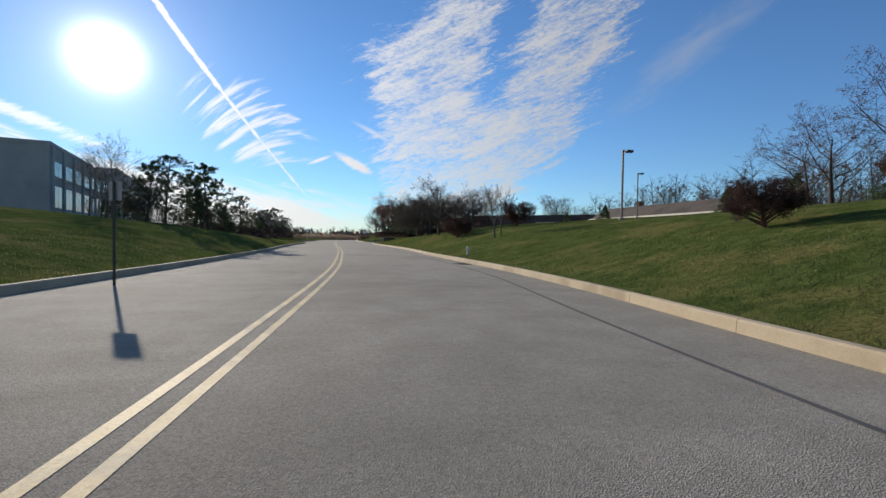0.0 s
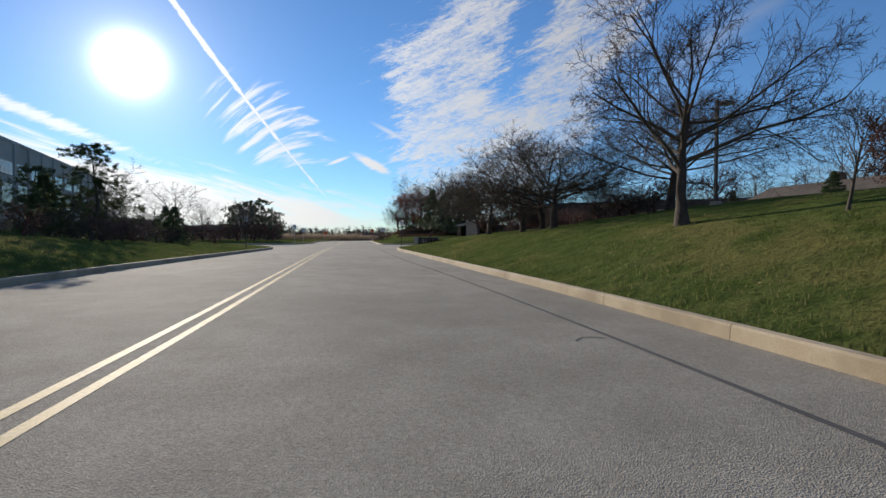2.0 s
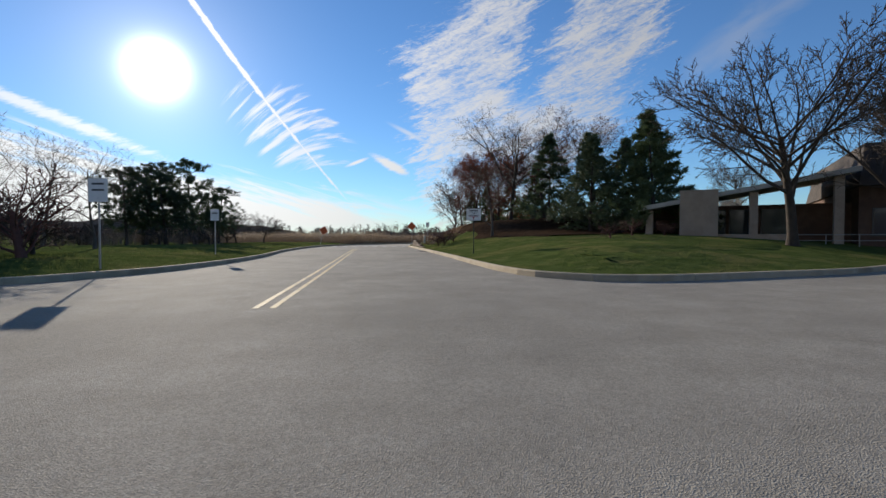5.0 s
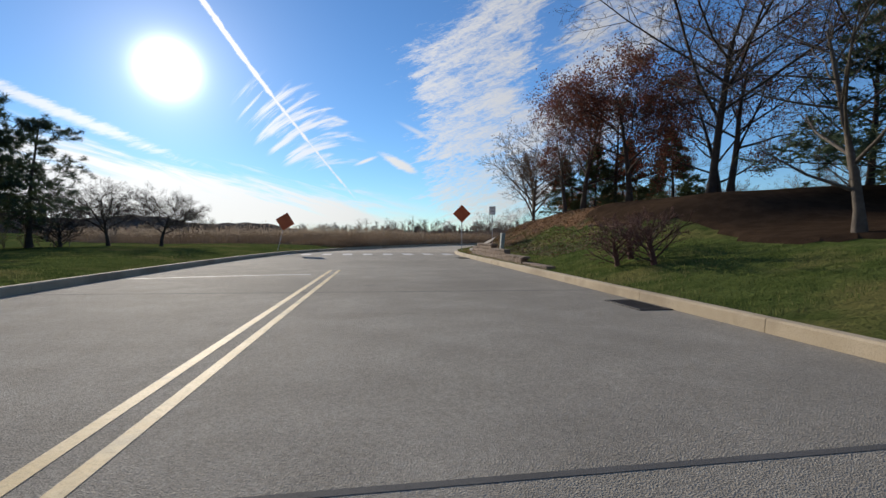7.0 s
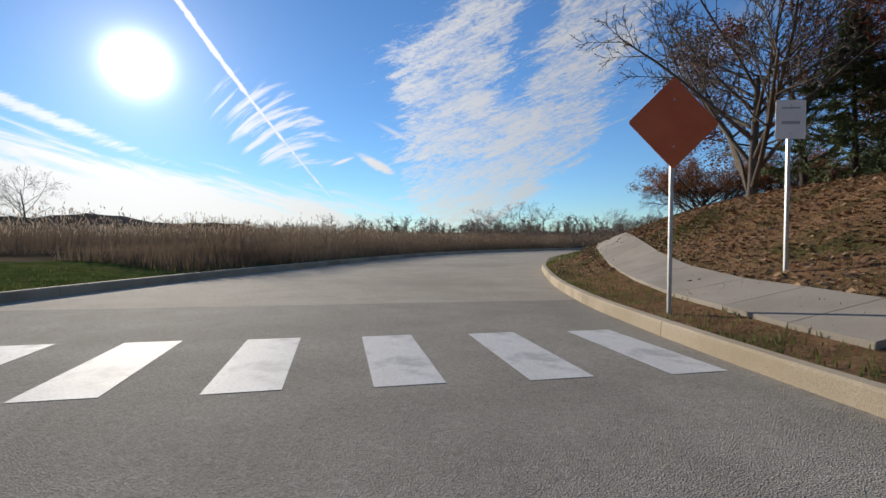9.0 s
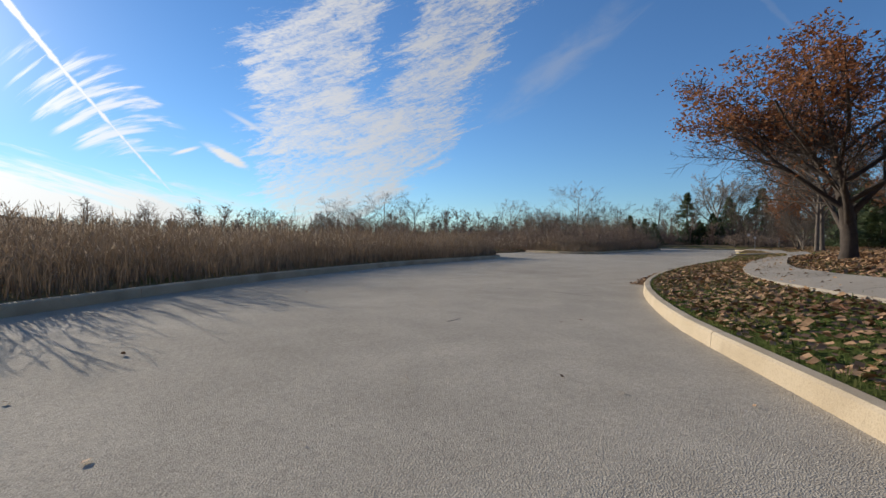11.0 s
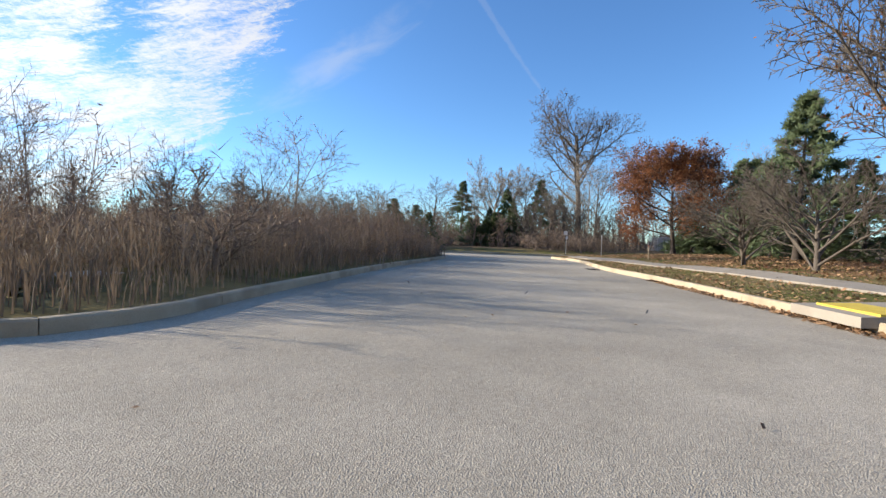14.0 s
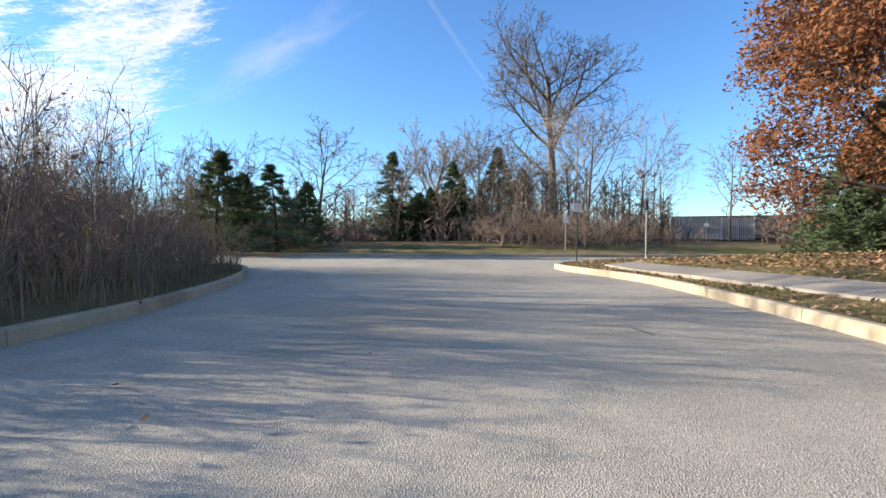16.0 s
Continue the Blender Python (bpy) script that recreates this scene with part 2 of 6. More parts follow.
def road_surface(name, a, b, stain, contrast):
    """Weathered asphalt: stones of several greys in a darker binder, mottled and stained at larger scales."""
    m = bpy.data.materials.new(name)
    m.use_nodes = True
    t = m.node_tree
    bsdf = t.nodes["Principled BSDF"]
    pos = t.nodes.new("ShaderNodeTexCoord").outputs["Object"]

    def tex(scale, detail, rough):
        n = t.nodes.new("ShaderNodeTexNoise")
        n.inputs["Scale"].default_value, n.inputs["Detail"].default_value, n.inputs["Roughness"].default_value = scale, detail, rough
        t.links.new(pos, n.inputs["Vector"])
        return n.outputs[0]

    def ramp(v, lo, hi, out0=0.0, out1=1.0):
        n = t.nodes.new("ShaderNodeMapRange")
        t.links.new(v, n.inputs[0])
        for k, w in enumerate((lo, hi, out0, out1)):
            n.inputs[1 + k].default_value = w
        return n.outputs[0]

    def mixed(f, x, y, mode="MIX"):
        n = t.nodes.new("ShaderNodeMix")
        n.data_type, n.blend_type = "RGBA", mode
        for k, v in ((0, f), (6, x), (7, y)):
            if isinstance(v, tuple):
                n.inputs[k].default_value = (*v, 1)
            elif isinstance(v, float):
                n.inputs[k].default_value = v
            else:
                t.links.new(v, n.inputs[k])
        return n.outputs[2]

    stones = t.nodes.new("ShaderNodeTexVoronoi")
    stones.inputs["Scale"].default_value = 95.0
    t.links.new(pos, stones.inputs["Vector"])
    each = t.nodes.new("ShaderNodeSeparateColor")
    t.links.new(stones.outputs["Color"], each.inputs[0])
    col = mixed(ramp(tex(1.1, 7.0, 0.62), 0.34, 0.66), a, b)
    col = mixed(ramp(tex(0.16, 6.0, 0.6), 0.46, 0.68, 0.0, 0.8), col, stain)
    speck = t.nodes.new("ShaderNodeMath")
    speck.operation = "ADD"
    t.links.new(ramp(each.outputs[0], 0.0, 1.0, 1 - contrast, 1 + contrast), speck.inputs[0])
    t.links.new(ramp(tex(14.0, 5.0, 0.7), 0.3, 0.7, -0.11, 0.11), speck.inputs[1])
    hs = t.nodes.new("ShaderNodeHueSaturation")
    t.links.new(speck.outputs[0], hs.inputs["Value"])
    t.links.new(col, hs.inputs["Color"])
    t.links.new(hs.outputs[0], bsdf.inputs["Base Color"])
    bsdf.inputs["Roughness"].default_value, bsdf.inputs["Specular IOR Level"].default_value = 0.9, 0.12
    bn = t.nodes.new("ShaderNodeBump")
    bn.inputs["Strength"].default_value, bn.inputs["Distance"].default_value = 0.8, 0.006
    t.links.new(stones.outputs["Distance"], bn.inputs["Height"])
    t.links.new(bn.outputs[0], bsdf.inputs["Normal"])
    return m


ASPHALT = road_surface("asphalt", (0.275, 0.247, 0.200), (0.345, 0.312, 0.255), (0.225, 0.203, 0.166), 0.26)
ASPHALT_OLD = road_surface("worn_asphalt", (0.395, 0.345, 0.268), (0.47, 0.412, 0.322), (0.315, 0.275, 0.211), 0.22)
TAR = material("tar_seal", (0.075, 0.073, 0.07), (0.10, 0.097, 0.093), 0.95, 2.0, 60.0, 0.2)
KERB = material("kerb_concrete", (0.42, 0.338, 0.226), (0.485, 0.40, 0.28), 0.9, 1.2, 60.0, 0.5, c=(0.32, 0.255, 0.17), coarse=0.5, vary=0.10, dist=0.012)
CONCRETE = material("path_concrete", (0.29, 0.252, 0.20), (0.345, 0.302, 0.245), 0.9, 1.0, 70.0, 0.4, c=(0.25, 0.218, 0.175), coarse=0.3, vary=0.06, dist=0.01)
YELLOW = material("yellow_paint", (0.56, 0.40, 0.17), (0.62, 0.47, 0.24), 0.7, 2.0, 30.0, 0.3, c=(0.40, 0.32, 0.18), coarse=1.2)
WHITEPAINT = material("white_paint", (0.62, 0.60, 0.56), (0.70, 0.68, 0.64), 0.7, 2.0, 30.0, 0.3, c=(0.42, 0.41, 0.39), coarse=1.5)
GRASS = material("lawn", (0.068, 0.094, 0.026), (0.110, 0.136, 0.042), 0.95, 1.4, 16.0, 1.0, c=(0.165, 0.155, 0.055), coarse=0.35, spec=0.0, dist=0.06, amount=1.3, lump=2.6, lump_h=0.16)
BLADE = material("grass_blade", (0.088, 0.116, 0.034), (0.135, 0.160, 0.052), 0.8, 0.5, 9.0, 0.0, c=(0.22, 0.20, 0.09), coarse=0.2, spec=0.0, vary=0.25, trans=0.45)
DRYGRASS = material("dry_ground", (0.175, 0.140, 0.068), (0.24, 0.195, 0.098), 0.95, 0.8, 20.0, 0.8, c=(0.125, 0.125, 0.045), coarse=0.25, spec=0.0, dist=0.05, lump=2.2, lump_h=0.12)
SCRUB = material("field_litter", (0.12, 0.09, 0.058), (0.18, 0.136, 0.088), 0.95, 0.6, 12.0, 0.8, c=(0.055, 0.045, 0.03), coarse=0.1, spec=0.0, dist=0.06)
LITTER = material("leaf_litter", (0.185, 0.108, 0.060), (0.27, 0.162, 0.092), 0.95, 3.0, 18.0, 1.0, c=(0.085, 0.08, 0.032), coarse=0.5, spec=0.0, dist=0.05, lump=3.0, lump_h=0.10)
MULCH = material("bark_mulch", (0.045, 0.030, 0.020), (0.07, 0.046, 0.030), 0.95, 2.0, 25.0, 1.0, dist=0.05, spec=0.0)
BARK = material("bark", (0.105, 0.085, 0.068), (0.15, 0.125, 0.10), 0.95, 3.0, 25.0, 0.9, dist=0.03, vary=0.2)
BARK_PALE = material("pale_bark", (0.24, 0.20, 0.16), (0.33, 0.285, 0.235), 0.92, 3.0, 20.0, 0.8, dist=0.03, vary=0.15)
# dark bark; its colour also carries the backlit shade of the first-stretch trees
BARK_DARK_SHADED = material("dark_bark", (0.055, 0.043, 0.035), (0.085, 0.066, 0.052), 0.95, 3.0, 25.0, 0.9, dist=0.03, vary=0.2)
TWIG = material("brown_twigs", (0.19, 0.138, 0.10), (0.27, 0.20, 0.15), 0.9, 0.6, 9.0, 0.0, vary=0.3)
TWIG_RED = material("red_twigs", (0.085, 0.040, 0.032), (0.125, 0.055, 0.042), 0.9, 0.8, 9.0, 0.0, vary=0.3)
LEAF_RUST = material("rust_leaves", (0.27, 0.105, 0.040), (0.36, 0.155, 0.062), 0.75, 0.7, 6.0, 0.0, c=(0.165, 0.06, 0.032), coarse=0.4, vary=0.35, trans=0.35)
LEAF_RED = material("dark_red_leaves", (0.135, 0.045, 0.030), (0.20, 0.075, 0.045), 0.75, 0.7, 6.0, 0.0, vary=0.35, trans=0.35)
LEAF_DARK = material("dark_shrub_leaves", (0.055, 0.030, 0.024), (0.085, 0.046, 0.034), 0.8, 0.7, 6.0, 0.0, vary=0.35, trans=0.2)
LEAF_TAN = material("fallen_leaves", (0.29, 0.172, 0.085), (0.42, 0.26, 0.14), 0.8, 0.8, 8.0, 0.0, c=(0.17, 0.08, 0.045), coarse=0.6, vary=0.4)
NEEDLE = material("pine_needles", (0.045, 0.066, 0.030), (0.072, 0.096, 0.042), 0.7, 0.8, 6.0, 0.0, vary=0.3, trans=0.3)
NEEDLE_BLUE = material("spruce_needles", (0.080, 0.112, 0.050), (0.118, 0.155, 0.068), 0.7, 0.8, 6.0, 0.0, vary=0.3, trans=0.25)
REED = material("dry_reeds", (0.23, 0.165, 0.108), (0.33, 0.248, 0.168), 0.85, 0.15, 5.0, 0.0, c=(0.165, 0.118, 0.08), coarse=0.06, vary=0.35, trans=0.25)
PLUME = material("reed_plumes", (0.50, 0.40, 0.29), (0.60, 0.50, 0.38), 0.9, 0.4, 6.0, 0.0, vary=0.3, trans=0.4)
STEEL = material("galvanised_steel", (0.42, 0.42, 0.42), (0.50, 0.50, 0.49), 0.45, 4.0, 40.0, 0.1, metal=0.7)
BROWNSTEEL = material("bronze_painted_steel", (0.055, 0.045, 0.038), (0.07, 0.058, 0.048), 0.5, 4.0, 40.0, 0.1)
GREENSTEEL = material("dark_green_post", (0.035, 0.045, 0.035), (0.05, 0.06, 0.05), 0.6, 4.0, 40.0, 0.1)
SIGNWHITE = material("white_sign_face", (0.70, 0.69, 0.67), (0.78, 0.77, 0.75), 0.5, 2.0, 20.0, 0.0, amount=0.2)
SIGNBACK = material("sign_back_aluminium", (0.36, 0.36, 0.36), (0.44, 0.44, 0.43), 0.5, 2.0, 20.0, 0.0, metal=0.5)
ORANGE = material("orange_sign_face", (0.50, 0.095, 0.025), (0.58, 0.125, 0.035), 0.5, 2.0, 20.0, 0.0, amount=0.25)
INK = material("black_print", (0.03, 0.03, 0.03), (0.04, 0.04, 0.04), 0.6, 2.0, 20.0, 0.0)
INKRED = material("red_print", (0.35, 0.03, 0.03), (0.42, 0.05, 0.04), 0.6, 2.0, 20.0, 0.0)
BRICK = material("brown_brick", (0.145, 0.088, 0.064), (0.195, 0.122, 0.088), 0.9, 1.5, 18.0, 0.5, c=(0.115, 0.072, 0.054), coarse=0.4, dist=0.02)
BRICK_TAN = material("tan_brick", (0.42, 0.33, 0.25), (0.50, 0.40, 0.31), 0.9, 1.5, 18.0, 0.5, dist=0.02)
BLOCK = material("split_face_block", (0.20, 0.145, 0.105), (0.28, 0.205, 0.15), 0.95, 3.0, 14.0, 1.0, dist=0.05, vary=0.22)
PRECAST = material("precast_concrete", (0.34, 0.33, 0.31), (0.40, 0.385, 0.36), 0.85, 0.4, 20.0, 0.3, c=(0.29, 0.28, 0.265), coarse=0.12)
ROOF = material("brown_shingle_roof", (0.072, 0.058, 0.049), (0.10, 0.082, 0.068), 0.95, 1.0, 14.0, 0.7, c=(0.055, 0.045, 0.038), coarse=0.2, dist=0.04)
FASCIA = material("cream_fascia", (0.58, 0.54, 0.46), (0.64, 0.60, 0.52), 0.7, 1.0, 15.0, 0.1)
WHITEWALL = material("white_metal_siding", (0.72, 0.72, 0.71), (0.80, 0.80, 0.79), 0.6, 0.8, 20.0, 0.1, amount=0.2)
GLASS = material("window_glass", (0.05, 0.065, 0.075), (0.065, 0.08, 0.09), 0.06, 0.3, 4.0, 0.0, spec=0.9, amount=0.1)
FRAME = material("window_frame_metal", (0.12, 0.12, 0.12), (0.15, 0.15, 0.15), 0.5, 2.0, 20.0, 0.0)
STONE = material("pale_granite", (0.36, 0.34, 0.31), (0.46, 0.44, 0.40), 0.8, 3.0, 25.0, 0.6, dist=0.02)
DARKSTONE = material("dark_granite", (0.045, 0.043, 0.042), (0.065, 0.062, 0.06), 0.55, 3.0, 25.0, 0.3)
HYDRANT = material("white_hydrant_paint", (0.62, 0.60, 0.56), (0.70, 0.68, 0.64), 0.5, 6.0, 40.0, 0.2, c=(0.24, 0.20, 0.165), coarse=7.0)
IRON = material("cast_iron", (0.06, 0.055, 0.05), (0.09, 0.08, 0.07), 0.7, 6.0, 30.0, 0.5, metal=0.3)
PIT_SHADE = material("drain_pit_shade", (0.015, 0.014, 0.013), (0.02, 0.019, 0.018), 0.95, 3.0, 30.0, 0.2)
PLASTIC = material("grey_green_plastic", (0.30, 0.34, 0.30), (0.36, 0.40, 0.36), 0.6, 2.0, 20.0, 0.1)
WOOD = material("weathered_timber", (0.34, 0.27, 0.18), (0.42, 0.34, 0.23), 0.85, 4.0, 30.0, 0.4)
CARWHITE = material("white_car_paint", (0.70, 0.70, 0.70), (0.74, 0.74, 0.74), 0.2, 1.0, 5.0, 0.0, spec=0.6, amount=0.1)
CARGREY = material("silver_car_paint", (0.30, 0.31, 0.33), (0.34, 0.35, 0.37), 0.25, 1.0, 5.0, 0.0, metal=0.5, amount=0.1)
TYRE = material("tyre_rubber", (0.02, 0.02, 0.02), (0.03, 0.03, 0.03), 0.8, 5.0, 30.0, 0.2)
HILL = material("far_woods", (0.085, 0.075, 0.065), (0.12, 0.105, 0.09), 0.95, 0.02, 0.4, 0.0, spec=0.0)
BUMPY = material("tactile_yellow", (0.62, 0.44, 0.05), (0.70, 0.52, 0.08), 0.7, 3.0, 30.0, 0.2)


# ---------------------------------------------------------------- mesh helpers
def mesh_of(name, verts, faces, mat, smooth=False):
    me = bpy.data.meshes.new(name)
    me.from_pydata(verts, [], faces)
    me.materials.append(mat)
    if smooth:
        me.shade_smooth()
    me.update()
    return me


def part(name, me, parent=None, label="", kind="", at=None):
    """Links a mesh, or a (bmesh, material), as one object under its thing."""
    if isinstance(me, tuple):
        bm, mat = me
        me = bpy.data.meshes.new(name)
        bmesh.ops.recalc_face_normals(bm, faces=bm.faces)
        bm.to_mesh(me)
        bm.free()
        me.materials.append(mat)
    ob = new(name, me)
    if parent:
        ob.parent = parent
    if at is not None:
        ob.matrix_basis = at
    if label or kind:
        tagged(ob, label, kind=kind)
    return ob


def thing(name, m, label, category, group="", kind=""):
    """An Empty at the base of a thing."""
    ob = new(name)
    ob.empty_display_size = 0.3
    ob.matrix_basis = m
    return tagged(ob, label, category, group, kind)


def box(sx, sy, sz, at=(0, 0, 0), bevel=0.0, turn=None, bm=None):
    """A box standing on at, into bm."""
    bm = bm or bmesh.new()
    r = bmesh.ops.create_cube(bm, size=1.0)["verts"]
    bmesh.ops.scale(bm, vec=(sx, sy, sz), verts=r)
    bmesh.ops.translate(bm, vec=(0, 0, sz / 2), verts=r)
    if bevel:
        es = list({e for v in r for e in v.link_edges})
        g = bmesh.ops.bevel(bm, geom=es, offset=bevel, segments=2, affect="EDGES", profile=0.5)
        r = list({v for f in g["faces"] for v in f.verts} | {v for v in r if v.is_valid})
    if turn is not None:
        bmesh.ops.rotate(bm, cent=(0, 0, 0), matrix=turn.to_3x3(), verts=r)
    bmesh.ops.translate(bm, vec=at, verts=r)
    return bm


def rod(r1, r2, h, at=(0, 0, 0), n=12, turn=None, bm=None):
    """A tapered rod standing on at."""
    bm = bm or bmesh.new()
    r = bmesh.ops.create_cone(bm, cap_ends=True, segments=n, radius1=r1, radius2=r2, depth=h)["verts"]
    bmesh.ops.translate(bm, vec=(0, 0, h / 2), verts=r)
    if turn is not None:
        bmesh.ops.rotate(bm, cent=(0, 0, 0), matrix=turn.to_3x3(), verts=r)
    bmesh.ops.translate(bm, vec=at, verts=r)
    return bm


def prism(points, z0, z1):
    """An upright prism over a polygon."""
    bm = bmesh.new()
    lo = [bm.verts.new((x, y, z0)) for x, y in points]
    hi = [bm.verts.new((x, y, z1)) for x, y in points]
    bm.faces.new(hi)
    bm.faces.new(lo[::-1])
    k = len(points)
    for i in range(k):
        bm.faces.new((lo[i], lo[(i + 1) % k], hi[(i + 1) % k], hi[i]))
    return bm


# ---------------------------------------------------------------- plan of the road
def curve(points, step=1.0):
    """A smooth line through points (Catmull-Rom), sampled about every step metres."""
    p = np.array(points, float)
    p = np.vstack([2 * p[0] - p[1], p, 2 * p[-1] - p[-2]])
    out_ = []
    for i in range(1, len(p) - 2):
        n = max(2, int(np.linalg.norm(p[i + 1] - p[i]) / step))
        for k in range(n):
            t = k / n
            out_.append(0.5 * (2 * p[i] + (p[i + 1] - p[i - 1]) * t + (2 * p[i - 1] - 5 * p[i] + 4 * p[i + 1] - p[i + 2]) * t ** 2
                               + (3 * p[i] - p[i - 1] - 3 * p[i + 1] + p[i + 2]) * t ** 3))
    out_.append(p[-2])
    return np.array(out_)


# kerb faces, each running so that its lawn lies on the right hand of its direction
R1 = curve([(-1.0, -85), (1.2, -64), (2.4, -51), (3.3, -44), (3.85, -36.5), (4.0, -29), (4.1, -22), (4.55, -12), (4.85, -3), (4.75, 8), (4.6, 20), (4.5, 32),
            (4.95, 37.2), (6.0, 41.8), (8.2, 46.6), (13, 51.5), (22, 55.5), (45, 62)])
R2 = curve([(60, 84), (33, 74), (19, 66.2), (12, 64.2), (7.6, 63.6), (5.6, 64.9), (4.75, 68.5), (4.9, 80), (5.05, 95), (5.15, 113), (5.5, 119), (6.2, 122.8), (7.5, 127), (10, 133.2),
            (14.2, 139.3), (16.6, 142.4), (20.4, 145.9), (25.7, 149.2), (32.5, 152.5), (42, 157), (52.5, 162.7), (60, 166.9), (65.5, 170.4), (76.4, 175.9), (79.6, 178.5),
            (81.2, 180.1), (82.8, 180.5), (84.8, 179.2), (92, 169), (110, 145)])
L1 = curve([(-45, 62), (-25, 57.5), (-15.4, 52.4), (-10.2, 46.3), (-8.0, 41.6), (-7.4, 36), (-7.7, 25), (-8.1, 10), (-8.0, -10), (-8.2, -28), (-9.0, -42), (-10.8, -62), (-13, -85)])
L3 = curve([(58, 235), (68, 212), (74, 199), (75.6, 191.5), (73.6, 187.4), (69, 183.4), (63, 180.4), (55, 176.6), (46, 171.6), (43.2, 169.9), (41.3, 169.8), (40.0, 171.4), (39.2, 176)])
L2 = curve([(27.2, 172), (28.6, 167.5), (28.0, 164.0), (25, 161.6), (18.5, 157.4), (12.2, 152.0), (7.3, 146.3), (3.4, 140), (0, 133.6), (-3.0, 127.4), (-5.4, 121), (-6.6, 115), (-7.3, 106), (-7.4, 94),
            (-6.6, 82), (-6.9, 73), (-8.2, 67.6), (-11.6, 64.2), (-25, 64.5), (-45, 69)])
F1 = curve([(125, 125), (100.5, 167), (88, 189), (73, 215), (52, 252)])
KERBS = {"R1": R1, "R2": R2, "L1": L1, "L2": L2, "L3": L3, "F1": F1}


def normals(p):
    """Unit normals to the right of a line."""
    d = np.gradient(p, axis=0)
    d /= np.linalg.norm(d, axis=1)[:, None]
    return np.stack([d[:, 1], -d[:, 0]], 1)


KP = np.vstack(list(KERBS.values()))
KN = np.vstack([normals(p) for p in KERBS.values()])


KP2 = (KP ** 2).sum(1)


def kerb_distance(xy):
    """How far points lie behind the nearest kerb; negative on the road."""
    xy = np.asarray(xy, float).reshape(-1, 2)
    k = np.empty(len(xy), int)
    for a in range(0, len(xy), 2000):
        k[a:a + 2000] = (KP2 - 2.0 * (xy[a:a + 2000] @ KP.T)).argmin(1)
    off = xy - KP[k]
    return np.sqrt((off ** 2).sum(1)) * np.sign((off * KN[k]).sum(1))


# how high the land stands behind the kerbs: x, y, rise
RISE = np.array([(17, -25, 2.7), (10, 1, 3.0), (21, 29, 3.1), (45, 10, 4.6), (40, -50, 4.2), (9, 36, 0.6), (14, 45, 2.1), (34, 44, 2.8), (10, 67, 0.3), (26, 74, 0.9), (12, 82, 1.9),
                 (12, 95, 1.0), (18, 107, 2.7), (18, 117, 2.8), (11, 130, 1.3), (28, 144, 1.1), (45, 138, 1.2), (64, 160, 0.6)] +
                [(78, 156, 0.6), (82, 169, 1.3), (74, 166, 0.9), (92, 168, 0.8), (-14, -40, 1.6), (-45, -10, 3.6), (-25, 12, 2.2), (-12, 32, 0.3), (-30, 75, 0.5), (-15, 105, 0.2), (-5, 140, 0.0),
                 (20, 180, 0.0), (60, 200, 0.1), (105, 205, 0.6), (-70, 80, 4.5)], float)


def land(xy, d=None):
    """The height of the ground behind the kerbs."""
    xy = np.asarray(xy, float).reshape(-1, 2)
    d = kerb_distance(xy) if d is None else d
    w = np.exp(-((xy[:, None] - RISE[None, :, :2]) ** 2).sum(-1) / (2 * 13.0 ** 2)) + 1e-6 / (1 + ((xy[:, None] - RISE[None, :, :2]) ** 2).sum(-1) / 900)
    a = (w * RISE[None, :, 2]).sum(1) / w.sum(1)
    z = 0.17 + a * (1 - np.exp(-(np.maximum(d - 0.3, 0) / 6.0) ** 1.25))
    x, y = xy[:, 0], xy[:, 1]
    # the steep south face of the planted mound
    b = np.clip((y - 98.5 + 0.15 * (x - 12)) / 5.0, 0, 1) * np.clip((x - 8.0) / 5.5, 0, 1) * np.clip((140 - y) / 14, 0, 1) * np.clip((44 - x) / 10, 0, 1)
    z += 1.25 * b * b * (3 - 2 * b)
    z += np.clip(d / 4, 0, 1) * (0.07 * np.sin(0.31 * x + 0.2 * y) * np.cos(0.23 * y - 0.1 * x) + 0.03 * np.sin(1.1 * x) * np.cos(0.9 * y + 1))
    return z


def ground_z(x, y):
    return float(land([(x, y)])[0])


# ---------------------------------------------------------------- ground
def grid_axis(lo, hi, mid_lo, mid_hi, step, grow):
    a, s = [mid_lo], step
    while a[0] > lo:
        s *= grow
        a.insert(0, a[0] - s)
    b = list(np.arange(mid_lo + step, mid_hi, step))
    s = step
    c = [b[-1]]
    while c[-1] < hi:
        s *= grow
        c.append(c[-1] + s)
    return np.array(a + b + c[1:])


gx, gy = grid_axis(-4000, 4000, -70, 150, 1.6, 1.25), grid_axis(-4000, 4000, -95, 250, 1.6, 1.25)
GX, GY = np.meshgrid(gx, gy)
gxy = np.stack([GX.ravel(), GY.ravel()], 1)
gd = kerb_distance(gxy)
gz = land(gxy, gd)
far = np.clip((np.hypot(gxy[:, 0] - 30, gxy[:, 1] - 80) - 190) / 250, 0, 1)
gz = gz * (1 - far) + 0.3 * far
gz = np.where(gd < 4.2, np.minimum(gz, land(gxy, np.maximum(gd, 0))) - 0.75, gz)
gv = np.column_stack([gxy, gz])
nx, ny = len(gx), len(gy)
gi = np.arange(nx * ny).reshape(ny, nx)
gf = np.stack([gi[:-1, :-1], gi[:-1, 1:], gi[1:, 1:], gi[1:, :-1]], -1).reshape(-1, 4)
ground = part("ground", mesh_of("ground", gv.tolist(), gf.tolist(), GRASS, True))
tagged(ground, "rolling mown lawn and rough fields out to the horizon", "ground", kind="structure")
ground.data.materials.append(SCRUB)
